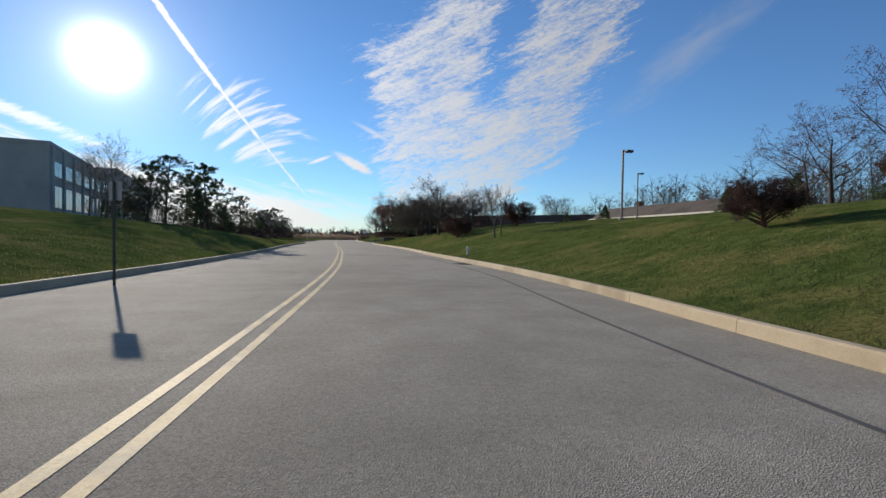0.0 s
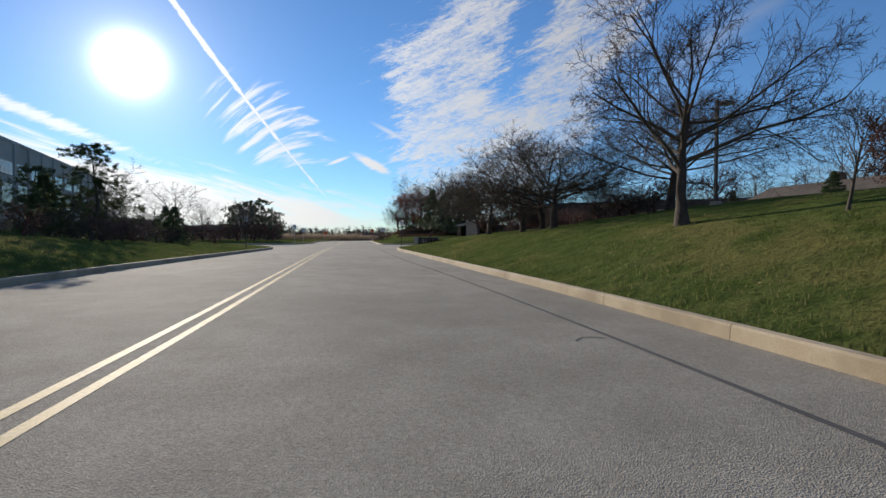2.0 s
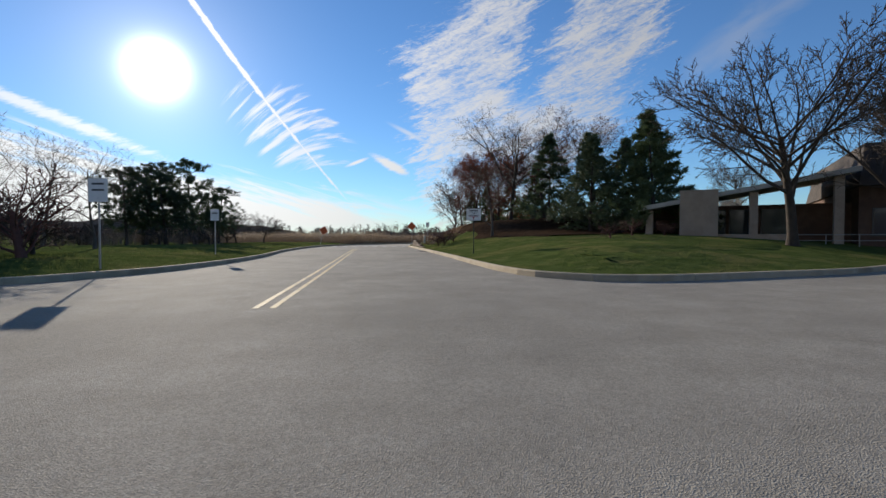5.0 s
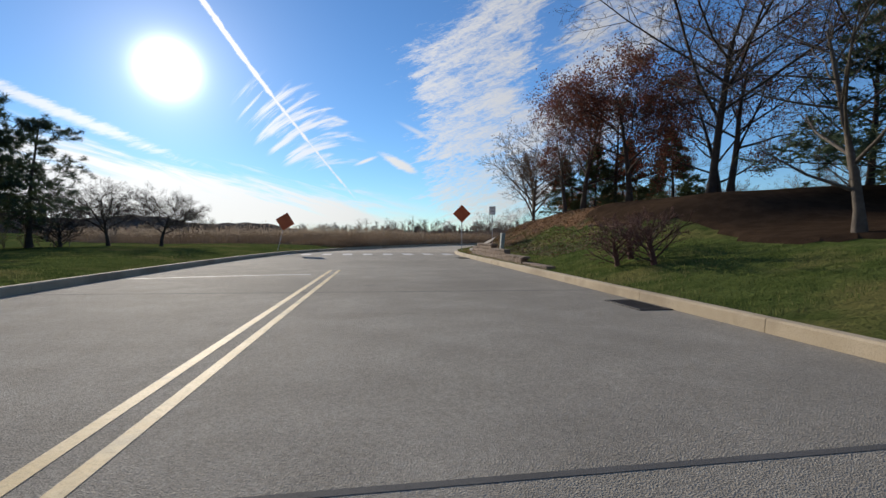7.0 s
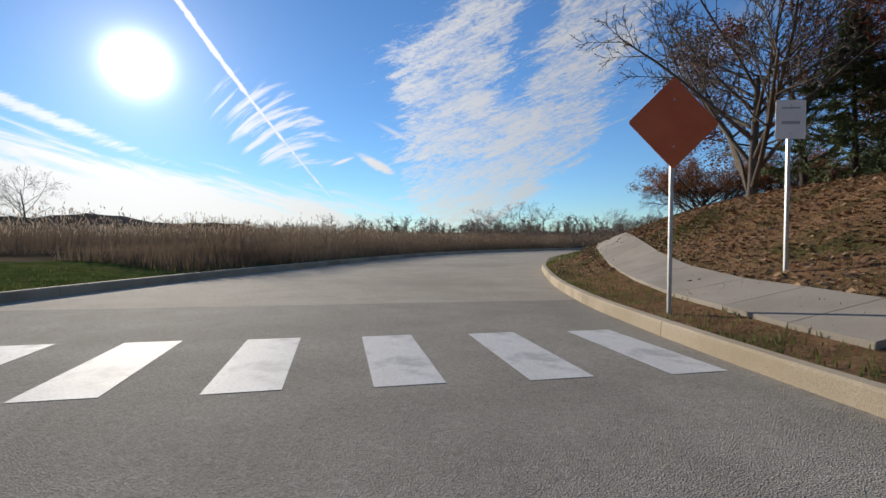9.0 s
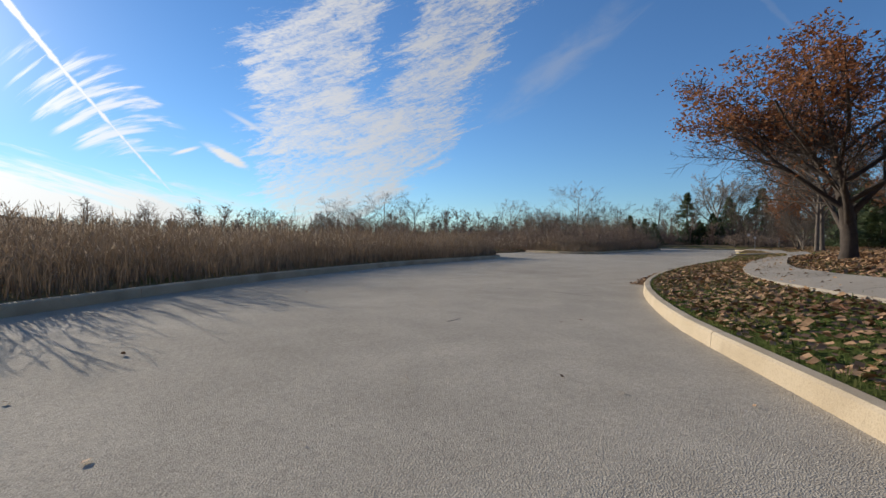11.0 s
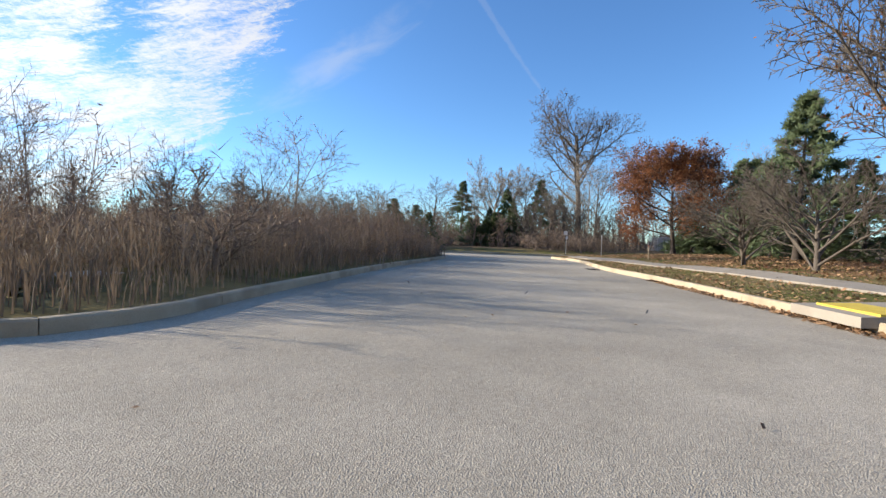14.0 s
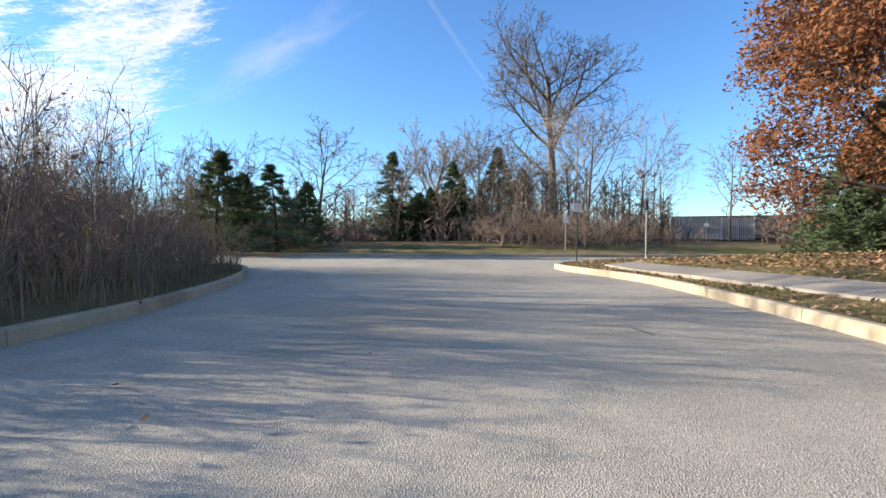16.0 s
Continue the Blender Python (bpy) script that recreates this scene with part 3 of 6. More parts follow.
field = ((gxy[:, 1] > 126) & (gd > 0) & (gxy[:, 0] > -1)) | ((gxy[:, 1] > 116.5 - 1.02 * gxy[:, 0]) & (gxy[:, 1] > 121) & (gd > 0)) | (gxy[:, 1] > 225) | (np.abs(gxy[:, 0]) > 260) | (gxy[:, 1] < -200)
ground.data.materials.append(LITTER)
litter = (gxy[:, 0] > 5) & (gxy[:, 0] < 70) & (gxy[:, 1] > 104) & (gxy[:, 1] > 100 + 0.8 * (gxy[:, 0] - 20)) & (gxy[:, 1] < 185) & (gd > 0)
for f, idx in zip(ground.data.polygons, gf):
    f.material_index = 2 if litter[idx[0]] else (1 if field[idx[0]] else 0)


VERGE = [0.16, 0.45, 0.9, 1.5, 2.3, 3.2, 4.2, 5.4]
for key, line in KERBS.items():
    n = normals(line)
    rows = [line + n * o for o in VERGE]
    zs = [land(r, np.full(len(r), o)) if o < 0.2 else land(r) for r, o in zip(rows, VERGE)]
    zs[0][:] = 0.16
    v = np.stack([np.column_stack([r, z]) for r, z in zip(rows, zs)], 1).reshape(-1, 3)
    k = len(VERGE)
    f = [(i * k + j, i * k + j + 1, (i + 1) * k + j + 1, (i + 1) * k + j) for i in range(len(line) - 1) for j in range(k - 1)]
    me = mesh_of("verge", v.tolist(), f, GRASS, True)
    me.materials.append(DRYGRASS)
    me.materials.append(LITTER)
    for pl in me.polygons:
        c_ = pl.center
        if c_[1] > 140 and key in ("L2", "L3", "F1") or (key == "R2" and c_[1] > 152):
            pl.material_index = 1
        elif key == "R2" and c_[1] > 113:
            pl.material_index = 2 if c_[1] < 131 else (0 if c_[1] < 144 else 1)
    vg = tagged(part("verge", me), "green mown grass verge behind the kerb", "verge", kind="structure")

# road surface: one flat sheet under all the kerbs
road = part("road", (prism([(-60, -95), (30, -95), (30, -20), (60, 40), (75, 95), (20, 110), (20, 122), (-60, 122)], -0.4, 0.0), ASPHALT))
tagged(road, "grey weathered asphalt road with fine cracks", "road", kind="structure")
road2 = part("road", (prism([(-60, 122.0), (20, 122.0), (40, 130), (128, 120), (128, 252), (-20, 252)], -0.4, 0.0), ASPHALT_OLD))
tagged(road2, "pale worn asphalt road surface past the crossing", "road", kind="structure")


soil = part("soil_patch", (prism([(27.4, 171.8), (33, 172.6), (39.1, 176.0), (60, 202), (5, 202), (20, 178)], -0.3, 0.035), SCRUB))
tagged(soil, "bare brown soil and gravel behind the opening in the kerb", "ground", kind="structure")


# ---------------------------------------------------------------- kerbs and markings
def kerb_run(line, length, label):
    """A kerb of separate concrete lengths with open joints."""
    top = thing("kerb", Matrix(), label, "kerb", kind="structure")
    n = normals(line)
    s = np.r_[0, np.cumsum(np.linalg.norm(np.diff(line, axis=0), axis=1))]
    a = 0.0
    while a < s[-1] - 0.5:
        b = min(a + length, s[-1])
        t = np.linspace(a + 0.006, b - 0.006, 4)
        px = np.stack([np.interp(t, s, line[:, 0]), np.interp(t, s, line[:, 1])], 1)
        nn = np.stack([np.interp(t, s, n[:, 0]), np.interp(t, s, n[:, 1])], 1)
        v, f = [], []
        prof = [(0.0, -0.05), (0.012, 0.165), (0.035, 0.195), (0.15, 0.20), (0.17, 0.17), (0.17, -0.05)]
        k = len(prof)
        for p, q in zip(px, nn):
            for o, z in prof:
                v.append((p[0] + q[0] * o, p[1] + q[1] * o, z))
        for i in range(3):
            for j in range(k - 1):
                c_ = i * k + j
                f.append((c_, c_ + 1, c_ + k + 1, c_ + k))
        f += [tuple(range(k))[::-1], tuple(range(3 * k, 4 * k))]
        part("kerb_stone", mesh_of("kerb_stone", v, f, KERB), top)
        a = b


for key, line in KERBS.items():
    kerb_run(line, 3.05, "tan concrete kerb in jointed lengths along the road")


def paint(name, line, offset, width, z, mat, label, parent=None):
    """A painted band along a line."""
    n = normals(line)
    v, f = [], []
    for p, q in zip(line, n):
        for o in (offset - width / 2, offset + width / 2):
            v.append((p[0] + q[0] * o, p[1] + q[1] * o, z))
    f = [(2 * i, 2 * i + 1, 2 * i + 3, 2 * i + 2) for i in range(len(line) - 1)]
    ob = part(name, mesh_of(name, v, f, mat), parent)
    return ob if parent else tagged(ob, label, "road marking", kind="structure")


CENTRE1 = curve([(-7.2, -85), (-5.2, -62), (-3.75, -48), (-2.75, -36), (-2.3, -24), (-2.0, -8), (-2.05, 6), (-2.15, 20), (-2.1, 38), (-2.03, 48.5)])
CENTRE2 = curve([(-1.85, 60), (-1.75, 72), (-1.68, 88), (-1.55, 103)])
for line in (CENTRE1, CENTRE2):
    marks = thing("centre_line", Matrix(), "worn double yellow centre line on asphalt", "road marking", kind="structure")
    paint("stripe", line, -0.15, 0.115, 0.004, YELLOW, "", marks)
    paint("stripe", line, 0.15, 0.115, 0.004, YELLOW, "", marks)
    bar = line[-1]
crossing = thing("crosswalk", Matrix(), "worn white ladder crosswalk bars across the road", "road marking", kind="structure")
bars = mesh_of("crosswalk_bar", [(-0.31, -1.02, 0.004), (0.31, -1.02, 0.004), (0.31, 1.02, 0.004), (-0.31, 1.02, 0.004)], [(0, 1, 2, 3)], WHITEPAINT)
for i in range(9):
    part("crosswalk_bar", bars, crossing, at=pose(4.72 - 1.36 * i, 117.95 + 0.035 * i, 0, 0, 0, 2))
# tar-sealed seams
seams = [curve([(-1.0, -70), (1.0, -50), (2.7, -37), (3.1, -20), (3.45, -6), (3.4, 4), (3.05, 16), (3.0, 32), (3.2, 40)])]
for line in seams:
    paint("tar_seam", line, 0, 0.075, 0.003, TAR, "dark tar-sealed seam along the lane")
paint("tar_seam", curve([(-7.3, 87.6), (-2, 87.8), (5.0, 88.0)], 2), 0, 0.06, 0.003, TAR, "thin dark seam across the road")
paint("tar_seam", curve([(-7.3, 96.4), (-2, 96.2), (5.0, 96.0)], 2), 0, 0.06, 0.003, TAR, "thin dark seam across the road")
for pts in ([(21.4, 150.8), (21.6, 151.0), (21.8, 150.9)], [(26.0, 154.6), (26.5, 154.8)], [(49.8, 164.9), (50.4, 165.0)], [(65.3, 173.3), (65.9, 173.2), (65.5, 172.9), (65.3, 172.6)],
            [(50.9, 168.0), (51.7, 168.3)], [(53.9, 167.2), (53.5, 166.95)], [(56.7, 168.8), (57.1, 168.6)], [(71.0, 176.1), (70.65, 175.8)], [(42.3, 161.25), (41.85, 160.9)],
            [(17.25, 146.0), (17.4, 145.5), (17.55, 144.9)], [(61.4, 171.1), (61.9, 171.0)], [(16.6, 146.9), (16.85, 147.0)], [(13.0, 143.3), (13.3, 143.45)], [(3.35, -5.6), (3.1, -5.5), (2.9, -5.7)], [(-0.3, 97.5), (0.4, 97.7)]):
    paint("tar_crack", curve(pts, 0.3), 0, 0.035, 0.0035, TAR, "short tar-filled crack in the asphalt")
paint("stop_line", curve([(-7.1, 100.0), (-4.5, 100.8), (-2.15, 101.2)], 1), 0, 0.13, 0.0045, WHITEPAINT, "thin worn white line across the lane")
paint("stop_line", curve([(-24, 61.5), (-14, 60.6), (-8.6, 56.5)], 1), 0, 0.12, 0.004, WHITEPAINT, "faded white line across the side drive")


def drain(m, w=1.25, d=0.62):
    top = thing("drain_inlet", m, "rusty iron storm drain grate against the kerb", "drain", group="storm drains")
    # no hole here: a flat dark plate paints the shade beneath the bars
    part("pit", (box(w, d, 0.006, (0, 0, 0.001)), PIT_SHADE), top)
    bm = bmesh.new()
    for s in (-1, 1):
        box(w, 0.05, 0.018, (0, s * (d / 2 - 0.025), 0.0), 0.004, bm=bm)
        box(0.05, d - 0.1, 0.018, (s * (w / 2 - 0.025), 0, 0.0), 0.004, bm=bm)
    part("grate_frame", (bm, IRON), top)
    for i in range(9):
        part("bar", (box(0.035, d - 0.1, 0.014, (-w / 2 + 0.13 + i * (w - 0.26) / 8, 0, 0.002)), IRON), top)


drain(pose(3.5, -31.6, 0, 0, 0, 92))
drain(pose(4.7, 93.6, 0, 0, 0, 90))
drain(pose(4.8, 112.2, 0, 0, 0, 90))
drain(pose(29.3, 151.4, 0, 0, 0, 24))
drain(pose(66.0, 171.3, 0, 0, 0, 30))


# ---------------------------------------------------------------- trees
def tube(v, f, pts, radii, n):
    """Appends a tapered tube."""
    base = len(v)
    up = Vector((0.13, 0.37, 0.92))
    for i, (p, r) in enumerate(zip(pts, radii)):
        d = (pts[min(i + 1, len(pts) - 1)] - pts[max(i - 1, 0)]).normalized()
        a = d.cross(up if abs(d.dot(up)) < 0.95 else Vector((1, 0, 0))).normalized()
        b = d.cross(a)
        for k in range(n):
            t = 2 * math.pi * k / n
            v.append(p + (a * math.cos(t) + b * math.sin(t)) * r)
    for i in range(len(pts) - 1):
        for k in range(n):
            q = base + i * n
            f.append((q + k, q + (k + 1) % n, q + n + (k + 1) % n, q + n + k))


def grow(rng, v, f, tips, p, d, length, radius, level, spec):
    """One branch and all that it bears."""
    kids, angle, ratio, lift, wig = spec["kids"], spec["angle"], spec["ratio"], spec["lift"], spec["wig"]
    if level >= len(kids):
        # the last twigs: slim cones
        d = (d + Vector((rng.gauss(0, wig), rng.gauss(0, wig), rng.gauss(0, wig) + lift))).normalized()
        a = d.orthogonal().normalized() * radius
        b = d.cross(a)
        k = len(v)
        v += [p + a, p - a * 0.5 + b * 0.87, p - a * 0.5 - b * 0.87, p + d * length]
        f += [(k, k + 1, k + 3), (k + 1, k + 2, k + 3), (k + 2, k, k + 3)]
        tips.append((p + d * length, d))
        tips.append((p + d * length * 0.55, d))
        return
    segs = spec.get("segs", 7) if level == 0 else (spec.get("limb_segs", 4) if level == 1 else (3 if level == 2 and len(kids) > 3 else 2))
    pts, radii = [p.copy()], [radius]
    ds = [d.copy()]
    end = radius * (0.35 if level else spec.get("top", 0.45))
    for i in range(segs):
        w = wig * (0.5 if level == 0 else 1)
        d = (d + Vector((rng.gauss(0, w), rng.gauss(0, w), rng.gauss(0, w) + (lift if level else 0.0)))).normalized()
        p = p + d * (length / segs)
        pts.append(p.copy())
        ds.append(d.copy())
        radii.append(radius + (end - radius) * (i + 1) / segs)
    if level == 0:
        radii[0] *= 1.45
    tube(v, f, pts, radii, spec.get("sides", 8) if level == 0 else (spec.get("limb", 5) if level == 1 else 3))
    lo = spec["bare"] if level == 0 else 0.25
    for i in range(kids[level]):
        t = lo + (1 - lo) * ((i + rng.random()) / kids[level]) ** spec.get("bias", 0.8)
        x = t * segs
        k = min(int(x), segs - 1)
        q = pts[k].lerp(pts[k + 1], x - k)
        axis = ds[k]
        side = axis.orthogonal()
        side.rotate(Matrix.Rotation(i * 2.4 + rng.uniform(-0.5, 0.5), 3, axis))
        an = radians(angle[level] * rng.uniform(0.75, 1.25))
        nd = (axis * math.cos(an) + side * math.sin(an)).normalized()
        shrink = spec["shape"](t) if level == 0 else (1.1 - 0.5 * t)
        grow(rng, v, f, tips, q, nd, length * ratio[level] * shrink * rng.uniform(0.75, 1.15), max(radii[k] * spec.get("thin", 0.55) * (0.9 if level == 0 else 0.8), spec["min"]), level + 1, spec)
    if level:
        tips.append((pts[-1], d))


def leaf_mesh(rng, tips, per, spread, size, mat, keep=1.0, low=None):
    """Small bent leaves round the twig ends."""
    v, f = [], []
    for p, d in tips:
        if rng.random() > keep * (1.0 if low is None else low(p)):
            continue
        for _ in range(per):
            c_ = p + Vector((rng.gauss(0, spread), rng.gauss(0, spread), rng.gauss(0, spread)))
            a = Vector((rng.gauss(0, 1), rng.gauss(0, 1), rng.gauss(0, 0.7))).normalized()
            b = a.cross(Vector((rng.gauss(0, 1), rng.gauss(0, 1), rng.gauss(0, 1)))).normalized()
            s = size * rng.uniform(0.6, 1.3)
            k = len(v)
            v += [c_ - a * s, c_ - b * s * 0.45, c_ + a * s, c_ + b * s * 0.45 + a.cross(b) * s * 0.25]
            f.append((k, k + 1, k + 2, k + 3))
    return mesh_of("foliage", v, f, mat)


def needle_mesh(rng, tips, per, length, mat, width=0.02):
    """Tufts of long needles at the twig ends."""
    v, f = [], []
    for p, d in tips:
        for _ in range(per):
            a = (d * rng.uniform(0.0, 0.9) + Vector((rng.gauss(0, 0.65), rng.gauss(0, 0.65), rng.gauss(0.1, 0.6)))).normalized()
            s = a.orthogonal().normalized() * width
            l = length * rng.uniform(0.6, 1.2)
            o = p - d * rng.uniform(0, length * 0.9) + Vector((rng.gauss(0, 0.05), rng.gauss(0, 0.05), rng.gauss(0, 0.05)))
            k = len(v)
            v += [o - s, o + s, o + a * l]
            f.append((k, k + 1, k + 2))
    return mesh_of("foliage", v, f, mat)


def shape_round(t):
    return 0.55 + 0.75 * math.sin(math.pi * min(max((t - 0.1) / 0.95, 0), 1))


SPREAD = dict(kids=(15, 11, 9, 6), angle=(50, 38, 40, 38), ratio=(1.10, 0.52, 0.52, 0.75), lift=0.045, wig=0.12, bare=0.36, shape=lambda t: 1.25 - 0.45 * t, min=0.008, thin=0.58, stem=0.5)
LOW = dict(kids=(13, 11, 9, 6), angle=(64, 42, 42, 38), ratio=(1.45, 0.55, 0.58, 0.85), lift=0.045, wig=0.11, bare=0.5, shape=lambda t: 1.2 - 0.35 * t, min=0.006, thin=0.5, stem=0.42)
VASE = dict(kids=(11, 7, 6, 4), angle=(24, 22, 26, 30), ratio=(0.85, 0.45, 0.45, 0.5), lift=0.03, wig=0.08, bare=0.35, shape=lambda t: 1.15 - 0.5 * t, min=0.009, thin=0.54, stem=0.55)
FAN = dict(kids=(11, 8, 7, 4), angle=(33, 27, 32, 36), ratio=(1.15, 0.45, 0.45, 0.5), lift=0.035, wig=0.08, bare=0.5, shape=lambda t: 1.15 - 0.35 * t, min=0.014, thin=0.54, stem=0.42)
TALL = dict(kids=(10, 12, 8, 6), angle=(30, 44, 44, 42), ratio=(0.80, 0.50, 0.44, 0.5), lift=0.06, wig=0.16, bare=0.66, shape=lambda t: 1.5 - 0.6 * t, min=0.022, thin=0.58, top=0.6, stem=0.5)
ROUND = dict(kids=(13, 7, 6, 4), angle=(46, 38, 40, 38), ratio=(0.58, 0.50, 0.50, 0.5), lift=0.06, wig=0.10, bare=0.22, shape=shape_round, min=0.013, thin=0.52, top=0.25, stem=0.75)
FAR = dict(kids=(14, 7, 6), angle=(44, 42, 42), ratio=(0.50, 0.50, 0.55), lift=0.07, wig=0.12, bare=0.2, shape=shape_round, min=0.028, thin=0.52, top=0.25, sides=6, limb=3, stem=0.8)
DENSE = dict(kids=(26, 9, 7, 4), angle=(50, 36, 36, 36), ratio=(0.95, 0.42, 0.42, 0.45), lift=0.05, wig=0.08, bare=0.16, shape=lambda t: 1.0, min=0.009, thin=0.45, stem=0.42)
BUSHY = dict(kids=(14, 7, 6), angle=(46, 36, 34), ratio=(0.95, 0.45, 0.5), lift=0.05, wig=0.08, bare=0.16, shape=lambda t: 1.0, min=0.010, thin=0.45, stem=0.42, sides=5, limb=3)
PINE = dict(kids=(30, 7, 4), angle=(74, 48, 42), ratio=(0.36, 0.42, 0.42), lift=0.045, wig=0.08, bare=0.18, shape=lambda t: 1.15 - 0.72 * t + 0.2 * math.sin(t * 31), min=0.012, thin=0.34, top=0.2, bias=0.95, stem=0.95, limb=3)
SPRUCE = dict(kids=(66, 8), angle=(86, 44), ratio=(0.34, 0.34), lift=-0.012, wig=0.03, bare=0.05, shape=lambda t: 1.1 - 1.02 * t, min=0.010, thin=0.22, top=0.1, bias=0.9, stem=1.0, limb=3)


def tree_kind(name, label, category, seed, height, radius, spec, bark, leaf=None, lean=0.0):
    """Builds one tree at the origin: trunk with limbs, and a crown. Kept far below the ground of nobody's sight until copied."""
    rng = random.Random(seed)
    v, f, tips = [], [], []
    trunk_len = height * spec.get("stem", 0.62)
    grow(rng, v, f, tips, Vector((0, 0, -0.25)), Vector((lean, 0, 1)).normalized(), trunk_len, radius, 0, spec)
    top = max(p.z for p in v)
    k = height / top
    v = [p * k for p in v]
    tips = [(p * k, d) for p, d in tips]
    nf, nv = spec.get("sides", 8) * spec.get("segs", 7), spec.get("sides", 8) * (spec.get("segs", 7) + 1)
    limbs = mesh_of("crown", v[nv:], [tuple(i - nv for i in q) for q in f[nf:]], bark, True)
    return dict(name=name, label=label, category=category, wood=mesh_of("trunk", v[:nv], f[:nf], bark, True), limbs=limbs, leaf=leaf(rng, tips) if leaf else None)


def plant(kind, x, y, z=None, turn=0.0, size=1.0, wide=1.0, label="", group="", sink=0.0):
    """Sets a tree or shrub on the ground."""
    z = ground_z(x, y) if z is None else z
    m = pose(x, y, z - sink, 0, 0, turn) @ Matrix.Diagonal((size * wide, size * wide, size, 1))
    top = thing(kind["name"], m, label or kind["label"], kind["category"], group)
    part("trunk" if "limbs" in kind else "stem_clump", kind["wood"], top)
    if "limbs" in kind:
        part("crown", kind["limbs"], top)
    if kind["leaf"]:
        part("foliage", kind["leaf"], top)
    return top


# the bank trees wear the dark bark as painted backlit shade
spread_a = tree_kind("bare_tree", "wide-spreading bare dark tree on the grass bank", "tree", 3, 8.0, 0.19, SPREAD, BARK_DARK_SHADED)
spread_b = tree_kind("bare_tree", "wide-spreading bare dark tree on the grass bank", "tree", 8, 8.0, 0.19, SPREAD, BARK_DARK_SHADED)
low_a = tree_kind("bare_tree", "low broad bare tree with level limbs on the bank", "tree", 4, 6.4, 0.18, LOW, BARK_DARK_SHADED)
low_b = tree_kind("bare_tree", "low broad bare tree with level limbs on the bank", "tree", 9, 6.4, 0.18, LOW, BARK_DARK_SHADED)
vase_a = tree_kind("young_tree", "young bare upright grey tree", "tree", 5, 6.0, 0.08, VASE, BARK)
vase_b = tree_kind("young_tree", "young bare upright grey tree", "tree", 15, 6.0, 0.08, VASE, BARK)
tall_a = tree_kind("tall_tree", "tall bare tree with a high open crown", "tree", 21, 22.0, 0.50, dict(TALL, kids=(17, 11, 8, 6), bare=0.40, angle=(46, 42, 42, 42), ratio=(0.44, 0.50, 0.46, 0.5), stem=0.74, shape=shape_round, top=0.35, wig=0.09), BARK)
mound_tall = tree_kind("tall_tree", "tall dark bare tree standing on the mound", "tree", 23, 14.0, 0.26, dict(TALL, kids=(13, 11, 8, 6), angle=(48, 44, 44, 42), bare=0.42, min=0.011, stem=0.72, shape=shape_round, wig=0.07), BARK_DARK_SHADED,
                       lambda r, t: leaf_mesh(r, t, 1, 0.14, 0.06, LEAF_RED, 0.08))
fan_far = tree_kind("bare_tree", "broad pale bare tree above the evergreens", "tree", 38, 21.0, 0.40, dict(FAN, kids=(13, 10, 7, 4), min=0.045, thin=0.6), BARK_PALE)
path_tree = tree_kind("autumn_tree", "grey fan-shaped tree with a few last rust leaves", "tree", 56, 10.0, 0.17, dict(FAN, kids=(14, 10, 8, 5), angle=(38, 30, 34, 36), bare=0.42, ratio=(1.05, 0.50, 0.48, 0.55)), BARK,
                      lambda r, t: leaf_mesh(r, t, 2, 0.16, 0.08, LEAF_RUST, 0.05, lambda p: 0.4 + 4.0 * (p.x > 0.3 and 2.4 < p.z < 5.0)))
small_fan = tree_kind("small_tree", "small bare many-stemmed tree by the path", "tree", 39, 4.8, 0.07, dict(FAN, kids=(17, 10, 8, 5), angle=(42, 32, 34, 36), bare=0.10, min=0.006, stem=0.36, thin=0.62), BARK)
round_a = tree_kind("bare_tree", "bare round-crowned tree with pale grey limbs", "tree", 31, 12.0, 0.22, ROUND, BARK_PALE)
round_b = tree_kind("bare_tree", "bare round-crowned grey-brown tree", "tree", 32, 12.0, 0.22, ROUND, BARK)
fan_b = tree_kind("bare_tree", "bare tree with a broad fan of grey limbs", "tree", 37, 10.0, 0.2, FAN, BARK)
dark_a = tree_kind("bare_tree", "dark bare tree with a few brown leaves", "tree", 34, 13.0, 0.24, ROUND, BARK_DARK_SHADED,
                   lambda r, t: leaf_mesh(r, t, 1, 0.16, 0.08, LEAF_RED, 0.4))
far_a = tree_kind("bare_tree", "bare tree of the distant wood edge", "tree", 41, 12.0, 0.22, FAR, BARK)
far_b = tree_kind("bare_tree", "bare tree of the distant wood edge", "tree", 42, 12.0, 0.20, FAR, BARK)
far_c = tree_kind("bare_tree", "bare slender tree of the distant wood edge", "tree", 43, 14.0, 0.18, FAR, BARK_PALE)
oak_a = tree_kind("oak_tree", "oak tree holding rust-brown autumn leaves", "tree", 51, 9.0, 0.20, dict(ROUND, kids=(26, 9, 7, 4), angle=(58, 42, 42, 40), bare=0.24, ratio=(0.60, 0.48, 0.50, 0.55), stem=0.7), BARK_DARK_SHADED,
                  lambda r, t: leaf_mesh(r, t, 3, 0.20, 0.085, LEAF_RUST, 0.9))
red_a = tree_kind("autumn_tree", "spreading autumn tree with rust leaves on its upper crown", "tree", 54, 8.0, 0.22, dict(SPREAD, bare=0.2, angle=(42, 36, 38, 36), ratio=(1.0, 0.52, 0.52, 0.75)), BARK_DARK_SHADED,
                  lambda r, t: leaf_mesh(r, t, 2, 0.15, 0.070, LEAF_RUST, 0.75, lambda p: 0.06 + 0.94 * (p.z > 4.6)))
rust_a = tree_kind("autumn_tree", "slim grey tree with thinning rust leaves", "tree", 57, 8.0, 0.12, FAN, BARK,
                   lambda r, t: leaf_mesh(r, t, 3, 0.15, 0.075, LEAF_RUST, 0.13))
